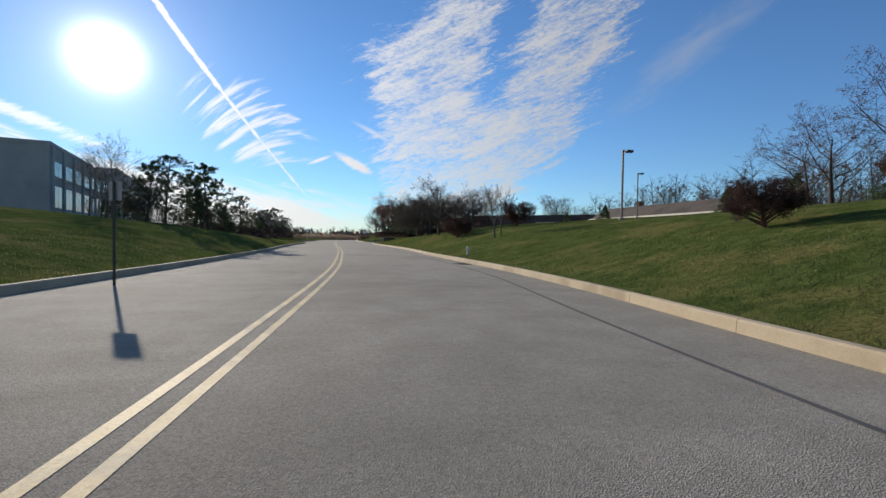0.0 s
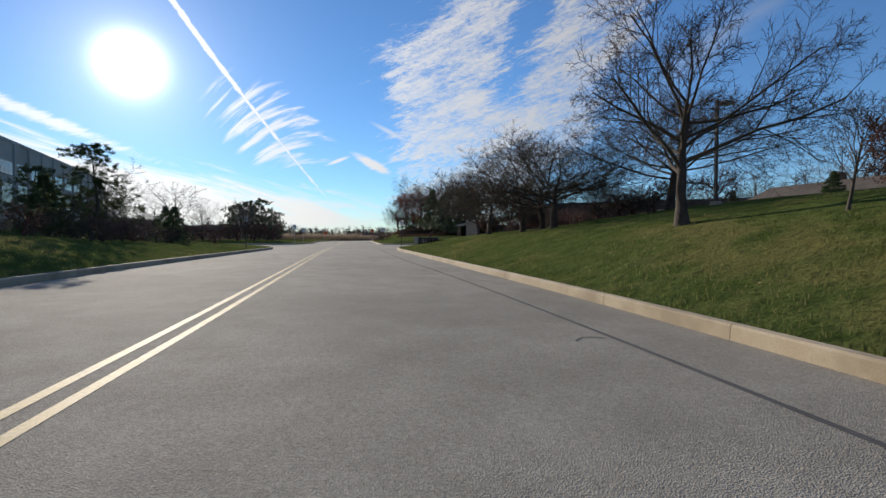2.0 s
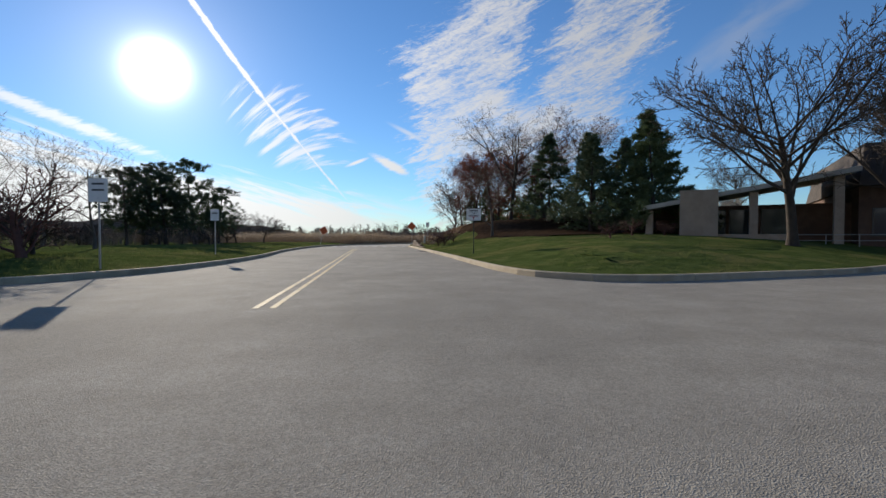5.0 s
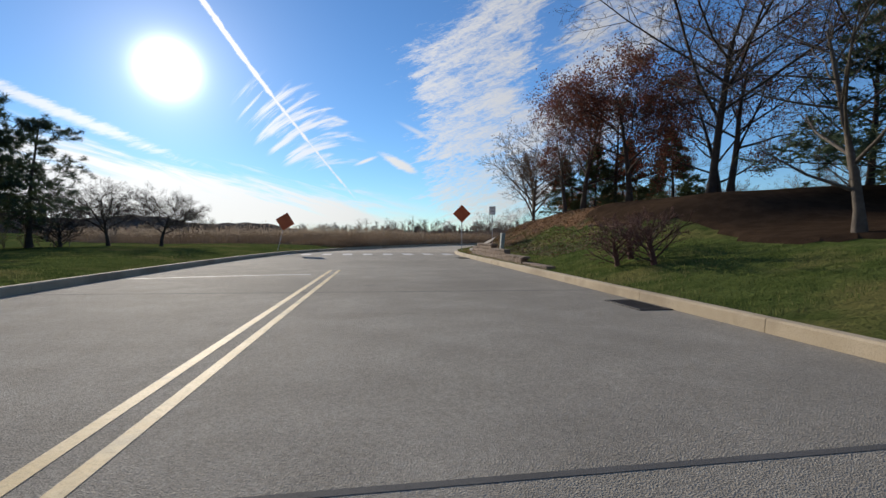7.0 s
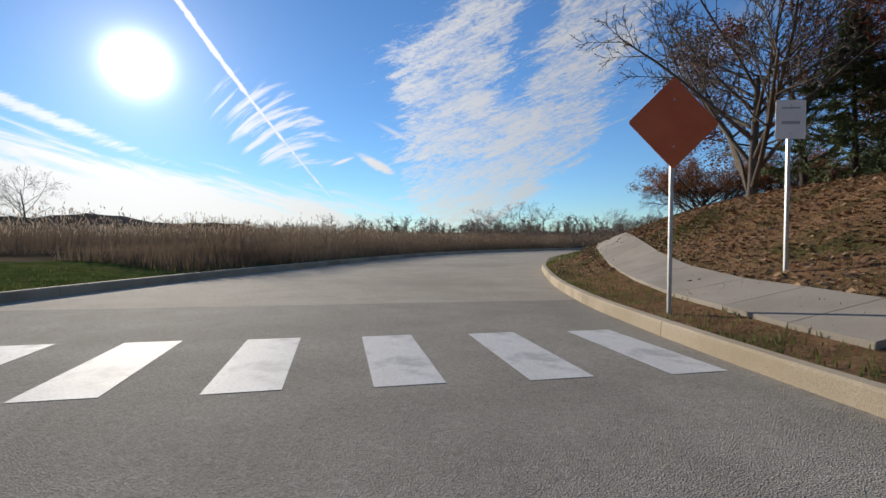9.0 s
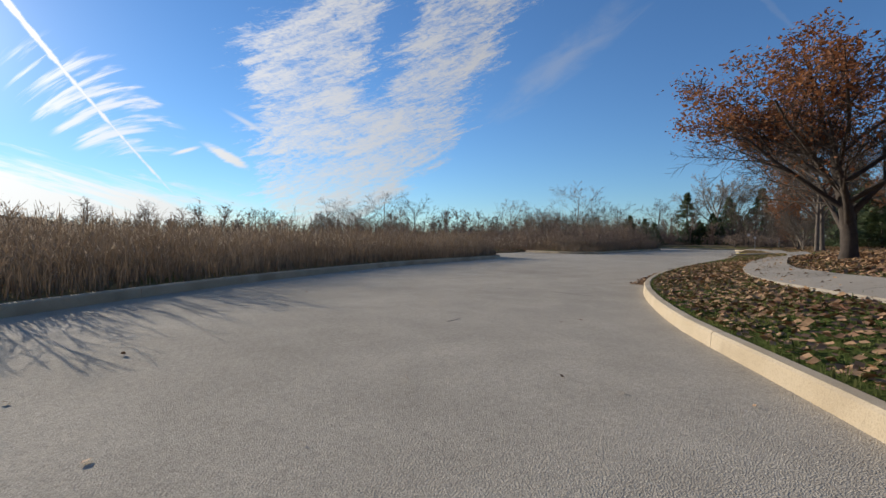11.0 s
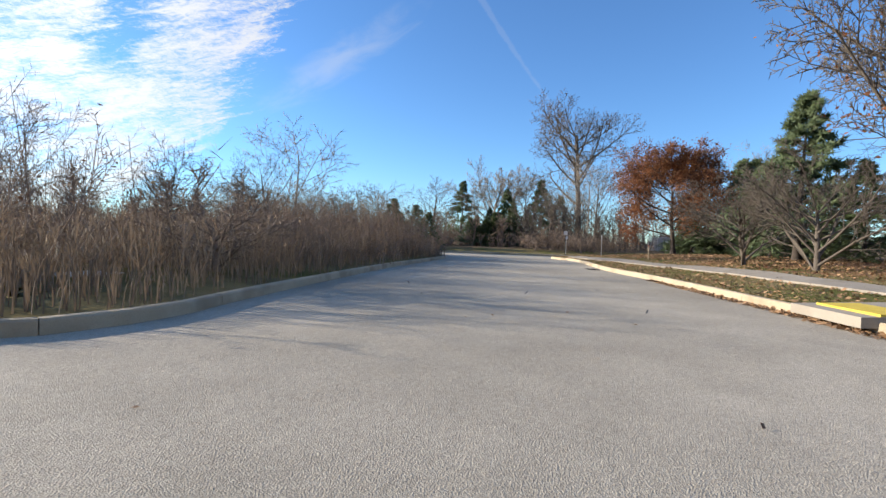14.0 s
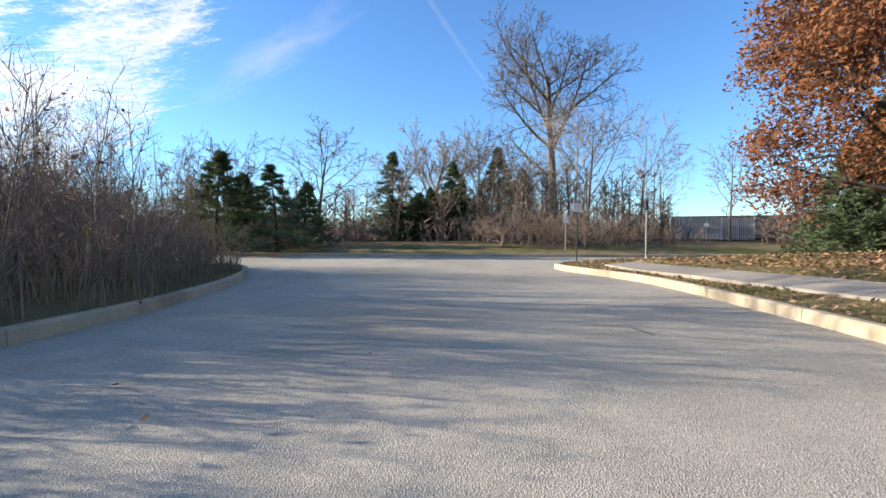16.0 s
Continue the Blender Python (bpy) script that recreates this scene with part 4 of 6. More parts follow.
darkred_a = tree_kind("autumn_tree", "tall tree thick with dark red-brown leaves", "tree", 58, 12.0, 0.26, ROUND, BARK_DARK_SHADED,
                      lambda r, t: leaf_mesh(r, t, 3, 0.24, 0.085, LEAF_RED, 0.85))
pine_a = tree_kind("pine_tree", "dark green pine with tufted open crown", "pine", 61, 10.0, 0.17, PINE, BARK_DARK_SHADED, lambda r, t: needle_mesh(r, t, 9, 0.30, NEEDLE, 0.026))
pine_b = tree_kind("pine_tree", "dark green pine with tufted open crown", "pine", 62, 10.0, 0.17, PINE, BARK_DARK_SHADED, lambda r, t: needle_mesh(r, t, 9, 0.30, NEEDLE, 0.026))
spruce_a = tree_kind("spruce_tree", "dark conical spruce with drooping branches", "spruce", 71, 10.0, 0.15, SPRUCE, BARK_DARK_SHADED, lambda r, t: needle_mesh(r, t, 12, 0.36, NEEDLE_BLUE, 0.05))
spruce_b = tree_kind("spruce_tree", "dark conical spruce with drooping branches", "spruce", 72, 10.0, 0.15, SPRUCE, BARK_DARK_SHADED, lambda r, t: needle_mesh(r, t, 12, 0.36, NEEDLE_BLUE, 0.05))
bush_a = tree_kind("clipped_shrub", "dense dark red-brown bare shrub on a short stem", "shrub", 81, 2.6, 0.09, BUSHY, TWIG_RED, lambda r, t: leaf_mesh(r, t, 1, 0.06, 0.028, LEAF_DARK, 0.6))
bush_c = tree_kind("clipped_shrub", "dense dark red-brown bare shrub on a short stem", "shrub", 83, 2.6, 0.09, DENSE, TWIG_RED, lambda r, t: leaf_mesh(r, t, 2, 0.07, 0.030, LEAF_DARK, 0.9))
# like bush_b, but darkened so that its colour holds the shade
bush_d = tree_kind("bare_shrub", "rounded bare shrub in a shade-darkened colour", "shrub", 84, 2.4, 0.07, dict(BUSHY, kids=(18, 8, 6)), BARK_DARK_SHADED, lambda r, t: leaf_mesh(r, t, 1, 0.07, 0.03, LEAF_DARK, 0.5))
office_tree = tree_kind("bare_tree", "broad bare tree before the brick offices", "tree", 35, 12.5, 0.24, dict(FAN, kids=(17, 11, 8, 5), angle=(40, 30, 34, 36), bare=0.4, min=0.017), BARK_DARK_SHADED)
bush_b = tree_kind("bare_shrub", "rounded bare brown shrub", "shrub", 82, 2.4, 0.07, BUSHY, TWIG)


def cone_thicket(name, label, seed, stems, height, radius, mat, thick=0.016):
    """A clump of many upright bare stems."""
    rng = random.Random(seed)
    v, f, tips = [], [], []
    spec = dict(kids=(8, 4), angle=(30, 36), ratio=(0.36, 0.55), lift=0.05, wig=0.09, bare=0.14, shape=lambda t: 1.2 - 0.7 * t, min=0.008, thin=0.5, top=0.3, sides=3, segs=4, limb=3, limb_segs=2)
    for _ in range(stems):
        a, r = rng.uniform(0, 6.283), radius * math.sqrt(rng.random())
        h = height * rng.uniform(0.4, 1.0) * (1 - 0.25 * (r / radius))
        p, d = Vector((r * math.cos(a), r * math.sin(a), -0.1)), Vector((rng.gauss(0, 0.14), rng.gauss(0, 0.14), 1)).normalized()
        grow(rng, v, f, tips, p, d, h, thick, 0, spec)
    me = mesh_of("stem_clump", v, f, mat, True)
    return dict(name=name, label=label, category="thicket", wood=me, leaf=leaf_mesh(rng, tips, 1, 0.08, 0.045, LEAF_TAN, 0.16))


thick_a = cone_thicket("thicket", "tangle of tall bare brown saplings at the roadside", 91, 18, 4.2, 1.9, TWIG)
thick_b = cone_thicket("thicket", "tangle of tall bare brown saplings at the roadside", 92, 18, 4.2, 1.9, TWIG)
tall_thick = cone_thicket("sapling_clump", "clump of tall slim bare saplings at the roadside", 95, 12, 7.5, 2.4, TWIG, 0.028)
brush_a = cone_thicket("brush", "low dense tangle of bare brown brush", 93, 22, 2.0, 2.2, TWIG, 0.014)
brush_b = cone_thicket("brush", "low dense tangle of bare brown brush", 94, 22, 2.0, 2.2, TWIG, 0.014)


def woods(label, pts, height, thick, seed, mat, under=0.0, slim=0.28):
    """A distant wood of many bare trees, with undergrowth, as one mesh."""
    rng = random.Random(seed)
    v, f = [], []

    def twig(p, q, w):
        s = (q - p).cross(Vector((rng.gauss(0, 1), rng.gauss(0, 1), 0.3))).normalized() * w
        k = len(v)
        v.extend((p - s, p + s, q))
        f.append((k, k + 1, k + 2))

    for (x, y), z in zip(pts, (land(np.array(pts)) - 0.2).tolist()):
        if rng.random() < under:
            for _ in range(16):
                a, r, h = rng.uniform(0, 6.283), rng.uniform(0, 2.2), rng.uniform(0.5, 1.0) * height * 0.42
                p = Vector((x + r * math.cos(a), y + r * math.sin(a), z))
                q = p + Vector((rng.gauss(0, 0.25), rng.gauss(0, 0.25), 1)) * h
                twig(p, q, thick * 1.4)
                for _ in range(6):
                    o = p.lerp(q, rng.uniform(0.1, 0.85))
                    twig(o, o + Vector((rng.gauss(0, 0.5), rng.gauss(0, 0.5), rng.uniform(0.2, 1.0))) * h * 0.45, thick)
        h = height * rng.uniform(0.55, 1.1)
        top = Vector((x + rng.gauss(0, 0.06) * h, y + rng.gauss(0, 0.06) * h, z + h * 0.95))
        foot = Vector((x, y, z))
        for a in (0, 2.1):
            s = Vector((math.cos(a), math.sin(a), 0)) * thick * 3
            k = len(v)
            v.extend((foot - s, foot + s, top))
            f.append((k, k + 1, k + 2))
        for _ in range(19):
            t = rng.uniform(0.22, 0.9)
            o = foot.lerp(top, t)
            a, r = rng.uniform(0, 6.283), slim * h * math.sin(math.pi * min(t * 1.05, 1)) * rng.uniform(0.5, 1.1)
            q = o + Vector((r * math.cos(a), r * math.sin(a), r * rng.uniform(0.5, 1.7)))
            twig(o, q, thick * 1.1)
            for _ in range(8):
                o2 = o.lerp(q, rng.uniform(0.25, 1.0))
                twig(o2, o2 + Vector((rng.gauss(0, 1), rng.gauss(0, 1), rng.uniform(0.0, 1.5))) * r * 0.34, thick * 0.7)
    tagged(part("far_woods", mesh_of("far_woods", v, f, mat)), label, "woods", kind="stuff")


# ---------------------------------------------------------------- planting, first stretch
ROW = "bare trees along the bank"
plant(spread_a, 9.7, 1.2, 1.8, 20, 0.92, 0.95, group=ROW)
for i, (x, y, s) in enumerate(((11.2, 13.3, 0.86), (12.0, 16.8, 0.84), (12.4, 21.3, 0.88), (12.0, 28.5, 0.86), (15.5, 9.5, 0.9))):
    plant(low_b if i % 2 else low_a, x, y, None, 70 * i + 40, s * 1.08, 1.3, group=ROW)
for i, (x, y, s) in enumerate(((8.4, -22.5, 0.64), (9.0, -22.1, 0.60), (10.4, -2.9, 0.42))):
    plant(vase_b if i % 2 else vase_a, x, y, None, 50 * i, s, 1.0, group="young trees on the bank")
for i, (x, y, s) in enumerate(((9.8, -42.5, 0.54), (13.4, -45.6, 0.8), (16.0, -43.0, 0.8), (8.5, -11.8, 0.68), (9.4, -7.6, 0.60), (9.8, -5.4, 0.66), (13.5, -14.0, 0.8), (10.0, -7.0, 0.62), (17.5, 33.0, 0.7), (14.5, 36.5, 0.6))):
    plant(bush_c, x, y, None, 77 * i, s * 1.08, 1.1, group="clipped shrubs on the bank")
rng = random.Random(7)
# dark shrubs massed between the bank and the brick offices
for i in range(14):
    t = 0.5 + 0.5 * i / 13
    x, y = 15.5 + 13.5 * t + rng.uniform(-1.2, 1.2), 55.0 - 11.0 * t + rng.uniform(-1.5, 2.5) + (3.0 if i % 2 else 0)
    if kerb_distance([(x, y)])[0] < 1.2:
        x, y = x + 4, y - 6.0
    plant(bush_a if i % 3 else bush_d, x, y, None, rng.uniform(0, 360), rng.uniform(1.0, 1.45), 1.2, label="tall dark shrub massed before the brick offices", group="shrubs behind the bank")
# shrubs and small trees along the crest of the bank
for i in range(26):
    t = i / 25
    x, y = 15.5 + 9 * t + rng.uniform(-2, 2), 8 + 30 * t + rng.uniform(-1.5, 1.5)
    plant(bush_a if i % 2 else bush_d, x, y, None, rng.uniform(0, 360), rng.uniform(0.45, 0.8), 1.3, label="dark shrub on the crest of the bank", group="shrubs on the crest")
# wood edge on the rise behind the low offices
for i in range(34):
    x, y = rng.uniform(78, 118), -62 + i * 4.6 + rng.uniform(-2, 2)
    if rng.random() < 0.22:
        plant(rng.choice((spruce_a, spruce_b)), x - 6, y, None, rng.uniform(0, 360), rng.uniform(0.6, 0.95), 1.2, label="dark evergreen at the wood edge")
    plant(rng.choice((far_a, far_b, far_c)), x, y, None, rng.uniform(0, 360), rng.uniform(0.75, 1.25), 1.1, group="wood edge trees")
woods("brown bare woods on the rise behind the low offices", [(rng.uniform(66, 120), rng.uniform(-75, 105)) for _ in range(520)], 12.0, 0.05, 3, BARK, under=0.6)
for x, y, s in ((30, -34, 1.0), (34, -26, 0.9), (38, -44, 1.1), (42, -18, 0.9)):
    plant(dark_a, x, y, None, x * 7, s * 0.75, 1.15, group="wood edge trees")
for x, y, s in ((36, -30, 0.6), (52, -8, 0.5), (50, 30, 0.45), (47, 40, 0.4), (56, 6, 0.5)):
    plant(spruce_b, x, y, None, x * 9, s, 1.35, label="dark rounded evergreen beside the offices")
# lawn and pines before the office block
for i, (x, y, s, k) in enumerate(((-17.0, 7.0, 0.80, pine_a), (-20.5, 3.0, 0.78, pine_b), (-19.5, 10.5, 0.70, pine_b), (-23.5, 6.5, 0.74, pine_a), (-16.5, 25.0, 0.64, pine_b), (-21.5, 20.0, 0.5, pine_a), (-24.0, 31.0, 0.55, pine_b))):
    plant(k, x, y, None, 63 * i, s, 1.1, group="pines before the office block")
plant(round_a, -22.0, -8.5, None, 10, 0.62, 0.8, label="slim bare tree on the office lawn")
plant(round_b, -25.0, 1.5, None, 95, 0.75, 0.8, label="slim bare tree on the office lawn")
for i in range(16):
    x, y = rng.uniform(-19, -12), 14 + i * 1.7
    plant(bush_d if i % 3 else bush_a, x, y, None, rng.uniform(0, 360), rng.uniform(0.35, 0.7), 1.35, label="low dark shrub in the bed by the kerb", group="shrubs in the bed")
for i in range(13):
    x, y = rng.uniform(-26, -17), 24 + i * 2.0
    plant(rng.choice((bush_d, far_b, thick_b)), x, y, None, rng.uniform(0, 360), rng.uniform(0.35, 0.6) if i % 3 else rng.uniform(0.6, 0.8), 1.2, label="dark bare shrubs massed by the side drive", group="shrubs by the side drive")
for i in range(20):
    x, y = rng.uniform(-34, -14), -2 + i * 2.9 + rng.uniform(-1, 1)
    if i % 4 == 0 and y > 16:
        plant(rng.choice((pine_a, pine_b)), x - 3, y, None, rng.uniform(0, 360), rng.uniform(0.42, 0.66), 1.2, group="pines before the office block")
    elif i % 4 == 1 and y > 12:
        plant(spruce_a, x, y, None, rng.uniform(0, 360), rng.uniform(0.3, 0.45), 1.6, label="dark evergreen shrub on the office lawn")
    else:
        plant(rng.choice((far_a, far_b, spread_a)), x, y, None, rng.uniform(0, 360), rng.uniform(0.38, 0.6), 1.2, label="bare tree on the office lawn", group="bare trees on the office lawn")
# hedge and trees past the side drive
for i in range(22):
    x, y = -12.5 - 1.35 * i + rng.uniform(-0.5, 0.5), 68.5 + rng.uniform(0, 4.5) + 0.1 * i
    plant(bush_d if i % 2 else bush_a, x, y, None, rng.uniform(0, 360), rng.uniform(1.05, 1.5), 1.15, label="tall dark untrimmed hedge bush", group="hedge along the drive")
for i, (x, y, s) in enumerate(((-20, 84, 0.62), (-25, 80, 0.58), (-33, 78, 0.6), (-42, 84, 0.6), (-29, 92, 0.7), (-50, 76, 0.65), (-15, 80, 0.5), (-18, 74, 0.6), (-38, 74, 0.7), (-47, 92, 0.8))):
    plant(round_a if i % 2 else round_b, x, y, None, 41 * i, s, 0.95, label="bare tree behind the hedge", group="bare trees behind the hedge")
# pines and small trees on the outside of the bend
for i, (x, y, s, k) in enumerate(((-20.8, 112.0, 1.02, pine_a), (-24.5, 108.0, 0.85, pine_b), (-18.2, 110.0, 0.6, pine_b), (-27.0, 113.0, 0.85, pine_b), (-23.5, 110.5, 0.95, pine_b), (-25.8, 106.5, 0.85, pine_a), (-22.0, 107.0, 0.8, pine_a), (-18.6, 113.6, 0.7, pine_b), (-20.0, 106.0, 0.55, pine_b))):
    plant(k, x, y, None, 57 * i + 20, s, 1.15, group="pines beside the bend")
for i, (x, y, s) in enumerate(((-14.6, 119.8, 0.56), (-18.5, 121.0, 0.6), (-22.0, 119.0, 0.62))):
    plant(spread_b if i % 2 else spread_a, x, y, None, 90 * i, s, 1.15, label="small gnarled bare tree by the bend", group="small bare trees by the bend")
for i in range(34):
    plant(bush_d if i % 2 else brush_b, rng.uniform(-36, -16), rng.uniform(92, 119), None, rng.uniform(0, 360), rng.uniform(0.7, 1.15), 1.3, label="low bare brown shrub under the pines", group="shrubs under the pines")

# ---------------------------------------------------------------- planting, mound and bend
for i, (x, y, s, k) in enumerate(((17.4, 108.4, 1.02, mound_tall), (17.1, 116.0, 0.95, darkred_a), (20.1, 123.8, 0.95, darkred_a), (15.3, 119.4, 0.88, darkred_a), (21.5, 112.0, 1.0, dark_a),
                                  (24.0, 104.0, 1.05, dark_a), (18.2, 128.0, 0.75, darkred_a), (25.5, 118.0, 1.0, darkred_a), (12.9, 117.0, 0.55, dark_a), (29.0, 110.0, 1.0, dark_a), (11.7, 95.6, 0.62, round_b))):
    plant(k, x, y, None, 47 * i, s, 1.05, group="trees on the mound")
for i, (x, y, s) in enumerate(((19.5, 101.0, 0.95), (23.5, 98.0, 1.0), (20.5, 93.0, 0.9), (25.0, 90.0, 1.05), (29.0, 97.0, 1.0), (17.5, 122.0, 0.55), (16.0, 124.5, 0.5), (22.5, 127.0, 0.7), (27.0, 126.0, 0.8), (30.0, 104.0, 0.95))):
    plant(spruce_a if i % 2 else spruce_b, x, y, None, 33 * i, s, 1.3, label="dark conical spruce on the mound", group="spruces on the mound")
plant(small_fan, 13.5, 125.5, None, 30, 1.65, 0.95, label="bare grey tree of many upright limbs")
for x, y, s in ((6.8, 98.2, 0.56), (7.3, 97.2, 0.60), (7.6, 98.9, 0.62), (8.6, 99.6, 0.5)):
    plant(bush_a, x, y, None, x * 50, s, 1.3, group="shrubs below the mound")
for i, (x, y, s) in enumerate(((24.0, 75.0, 1.0), (28.6, 72.6, 0.98), (32.9, 72.2, 1.08))):
    plant(office_tree, x, y, None, 100 * i, s, 1.0, group="trees before the brick offices")
for i, (x, y, s) in enumerate(((9.5, 72.0, 0.42), (12.5, 74.5, 0.5), (16.0, 76.0, 0.45), (19.0, 78.5, 0.4))):
    plant(bush_a, x + 6, y + 8, None, 60 * i, s, 1.4, group="shrubs before the brick offices")

# ---------------------------------------------------------------- planting, past the bend
plant(red_a, 27.6, 144.3, 0.75, 15, 0.90, 1.2)
plant(red_a, 33.5, 142.0, None, 200, 0.9, 1.05, label="spreading autumn tree that has shed half its leaves")
plant(round_b, 36.0, 137.0, None, 20, 0.9, 1.1, label="bare grey tree behind the footpath")
for i, (x, y, s, k) in enumerate(((50.4, 155.5, 1.19, rust_a), (58.9, 158.9, 1.06, path_tree), (56.0, 152.0, 0.8, rust_a), (43.0, 146.0, 0.8, rust_a), (47.0, 149.5, 0.75, rust_a))):
    plant(k, x, y, None, 75 * i, s, 0.85, group="autumn trees along the footpath")
plant(small_fan, 61.9, 161.8, None, 10, 1.0, 1.1, group="small trees by the path")
plant(small_fan, 66.1, 164.3, None, 130, 0.96, 1.15, group="small trees by the path")
plant(oak_a, 81.7, 170.0, None, 40, 1.0, 0.98)
for i, (x, y, s) in enumerate(((87.0, 166.0, 0.82), (84.6, 164.4, 0.75), (80.0, 163.5, 0.62), (76.0, 162.0, 0.58), (72.0, 159.5, 0.52), (90.5, 166.8, 0.6), (87.6, 163.2, 0.7), (90.7, 170.1, 0.50), (88.6, 169.7, 0.60), (89.4, 168.6, 0.65), (73.0, 162.2, 0.92))):
    plant(spruce_a if i % 2 else spruce_b, x, y, None, 37 * i, s, 1.35, label="dense green spruce behind the lawn", group="spruces behind the lawn")
plant(round_b, 70.5, 156.0, None, 15, 0.95, 1.0, label="bare grey tree behind the lawn")
plant(round_a, 92.0, 163.0, None, 25, 1.0, 1.0, label="bare grey tree behind the lawn")

# ---------------------------------------------------------------- end of the street
plant(tall_a, 122.0, 192.2, 0.3, 30, 1.24, 0.95)
plant(fan_far, 133.0, 217.0, 0.3, 70, 1.0, 1.0)
for i, (x, y, s) in enumerate(((125, 219.5, 1.12), (130.5, 210.5, 1.0), (128, 214.4, 0.66), (133, 204.5, 1.15), (134.5, 201.2, 0.9), (122, 214.0, 0.5), (126.5, 211, 0.58), (124.5, 207.5, 0.72), (128.5, 205.5, 0.62), (121.5, 209.5, 0.55), (123.8, 203.0, 0.5))):
    plant(spruce_a if i % 2 else spruce_b, x, y, None, 29 * i, s * 1.2, 1.15, label="dark spruce beyond the end of the street", group="spruces beyond the street end")
# a row of young evergreens stands open to the street here, with no brush before it
EVERGREEN_ROW = ((98.0, 200.0, 0.40), (98.7, 199.1, 0.36), (99.3, 198.2, 0.39), (99.9, 197.3, 0.42), (100.5, 196.3, 0.40), (101.1, 195.3, 0.44), (101.8, 194.2, 0.38), (102.6, 196.5, 0.46), (101.0, 199.0, 0.44))
for i, (x, y, s) in enumerate(EVERGREEN_ROW):
    plant(spruce_a if i % 2 else spruce_b, x, y, None, 51 * i, s, 1.7, label="young green evergreen in a row by the street end", group="evergreen row by the street end")
for i, (x, y, s) in enumerate(((83.8, 197.9, 0.52), (87.7, 199.7, 0.44), (81.5, 200.5, 0.58), (85.5, 203.0, 0.5))):
    plant(spruce_b if i % 2 else spruce_a, x, y, None, 83 * i, s, 1.5, label="dark evergreen at the edge of the thicket", group="evergreens at the thicket edge")


def open_view(x, y):
    """True in the gaps of the brush, where the evergreen row and the enclosure show."""
    a = math.degrees(math.atan2(x - 64.2, y - 175.2))
    return 45.0 < a < 63.5 or 86.5 < a < 97.0


for i in range(26):
    x = 108 + rng.uniform(0, 18)
    y = 216 - 2.1 * i + rng.uniform(-2, 2)
    if open_view(x, y) and i % 4:
        continue
    plant(rng.choice((far_a, far_b, far_c)), x, y, None, rng.uniform(0, 360), rng.uniform(0.7, 1.2), rng.uniform(0.7, 1.0), label="bare tree beyond the end of the street", group="bare trees beyond the street end")
fn = normals(F1)
for i in range(84):
    k = int((0.24 + 0.58 * (i + rng.random()) / 84) * (len(F1) - 1))
    o = rng.uniform(2.5, 10.0)
    if open_view(F1[k][0] + fn[k][0] * o, F1[k][1] + fn[k][1] * o):
        continue
    plant(rng.choice((thick_a, thick_b, bush_b, brush_a, brush_b)), F1[k][0] + fn[k][0] * o, F1[k][1] + fn[k][1] * o, None, rng.uniform(0, 360), rng.uniform(0.8, 1.15), 1.35, label="brown brush beyond the street end", group="brush beyond the street end")
edge = []
for i in range(190):
    k = int(rng.uniform(0.15, 0.9) * (len(F1) - 1))
    o = rng.uniform(9, 34)
    if open_view(F1[k][0] + fn[k][0] * o, F1[k][1] + fn[k][1] * o):
        continue
    edge.append((F1[k][0] + fn[k][0] * o, F1[k][1] + fn[k][1] * o))
woods("bare woods and undergrowth beyond the street end", edge, 8.5, 0.045, 5, BARK, under=0.8, slim=0.2)

# ---------------------------------------------------------------- thickets and field
for i in range(46):
    k = int((0.88 - 0.74 * i / 45) * (len(L3) - 1))
    o = rng.uniform(3.0, 13.0)
    plant(tall_thick, L3[k][0] + normals(L3)[k][0] * o, L3[k][1] + normals(L3)[k][1] * o, None, rng.uniform(0, 360), rng.uniform(0.45, 0.72), rng.uniform(0.9, 1.1), group="saplings in the thicket")
for i in range(38):
    k = int((0.32 + 0.32 * i / 37) * (len(L3) - 1))
    o = rng.uniform(2.0, 9.0)
    plant(tall_thick, L3[k][0] + normals(L3)[k][0] * o, L3[k][1] + normals(L3)[k][1] * o, None, rng.uniform(0, 360), rng.uniform(0.45, 0.8), rng.uniform(0.9, 1.1), group="saplings in the thicket")
for i in range(52):
    t = i / 51
    p = L3[int((0.86 - 0.72 * t) * (len(L3) - 1))]
    q = normals(L3)[int((0.86 - 0.72 * t) * (len(L3) - 1))]
    o = rng.uniform(1.8, 9.5)
    plant(rng.choice((thick_a, thick_b)), p[0] + q[0] * o + rng.uniform(-1, 1), p[1] + q[1] * o + rng.uniform(-1, 1), None, rng.uniform(0, 360), rng.uniform(0.65, 0.95) + 0.05 * max(o - 3, 0), rng.uniform(0.9, 1.2), group="roadside thickets")
for i in range(40):
    k = int((0.86 - 0.70 * i / 39) * (len(L3) - 1))
    o = rng.uniform(1.8, 4.0)
    plant((bush_b, brush_a, brush_b)[i % 3], L3[k][0] + normals(L3)[k][0] * o, L3[k][1] + normals(L3)[k][1] * o, None, rng.uniform(0, 360), rng.uniform(0.55, 0.95), 1.35, label="low dark tangled brush by the kerb", group="brush by the kerb")
for i, (x, y, s) in enumerate(((43, 181, 0.62), (47.5, 179.5, 0.55), (53, 182, 0.68), (46, 188, 0.75), (50, 186, 0.5), (57, 189, 0.55), (63, 192, 0.6), (68, 196, 0.7), (72, 200, 0.75), (60, 198, 0.7), (54, 196, 0.65), (66, 203, 0.7), (71.5, 193.5, 0.62))):
    plant((far_c, far_a, round_b)[i % 3], x, y, None, 70 * i, s * 0.62, 0.85, label="bare sapling rising from the thicket", group="saplings in the thicket")
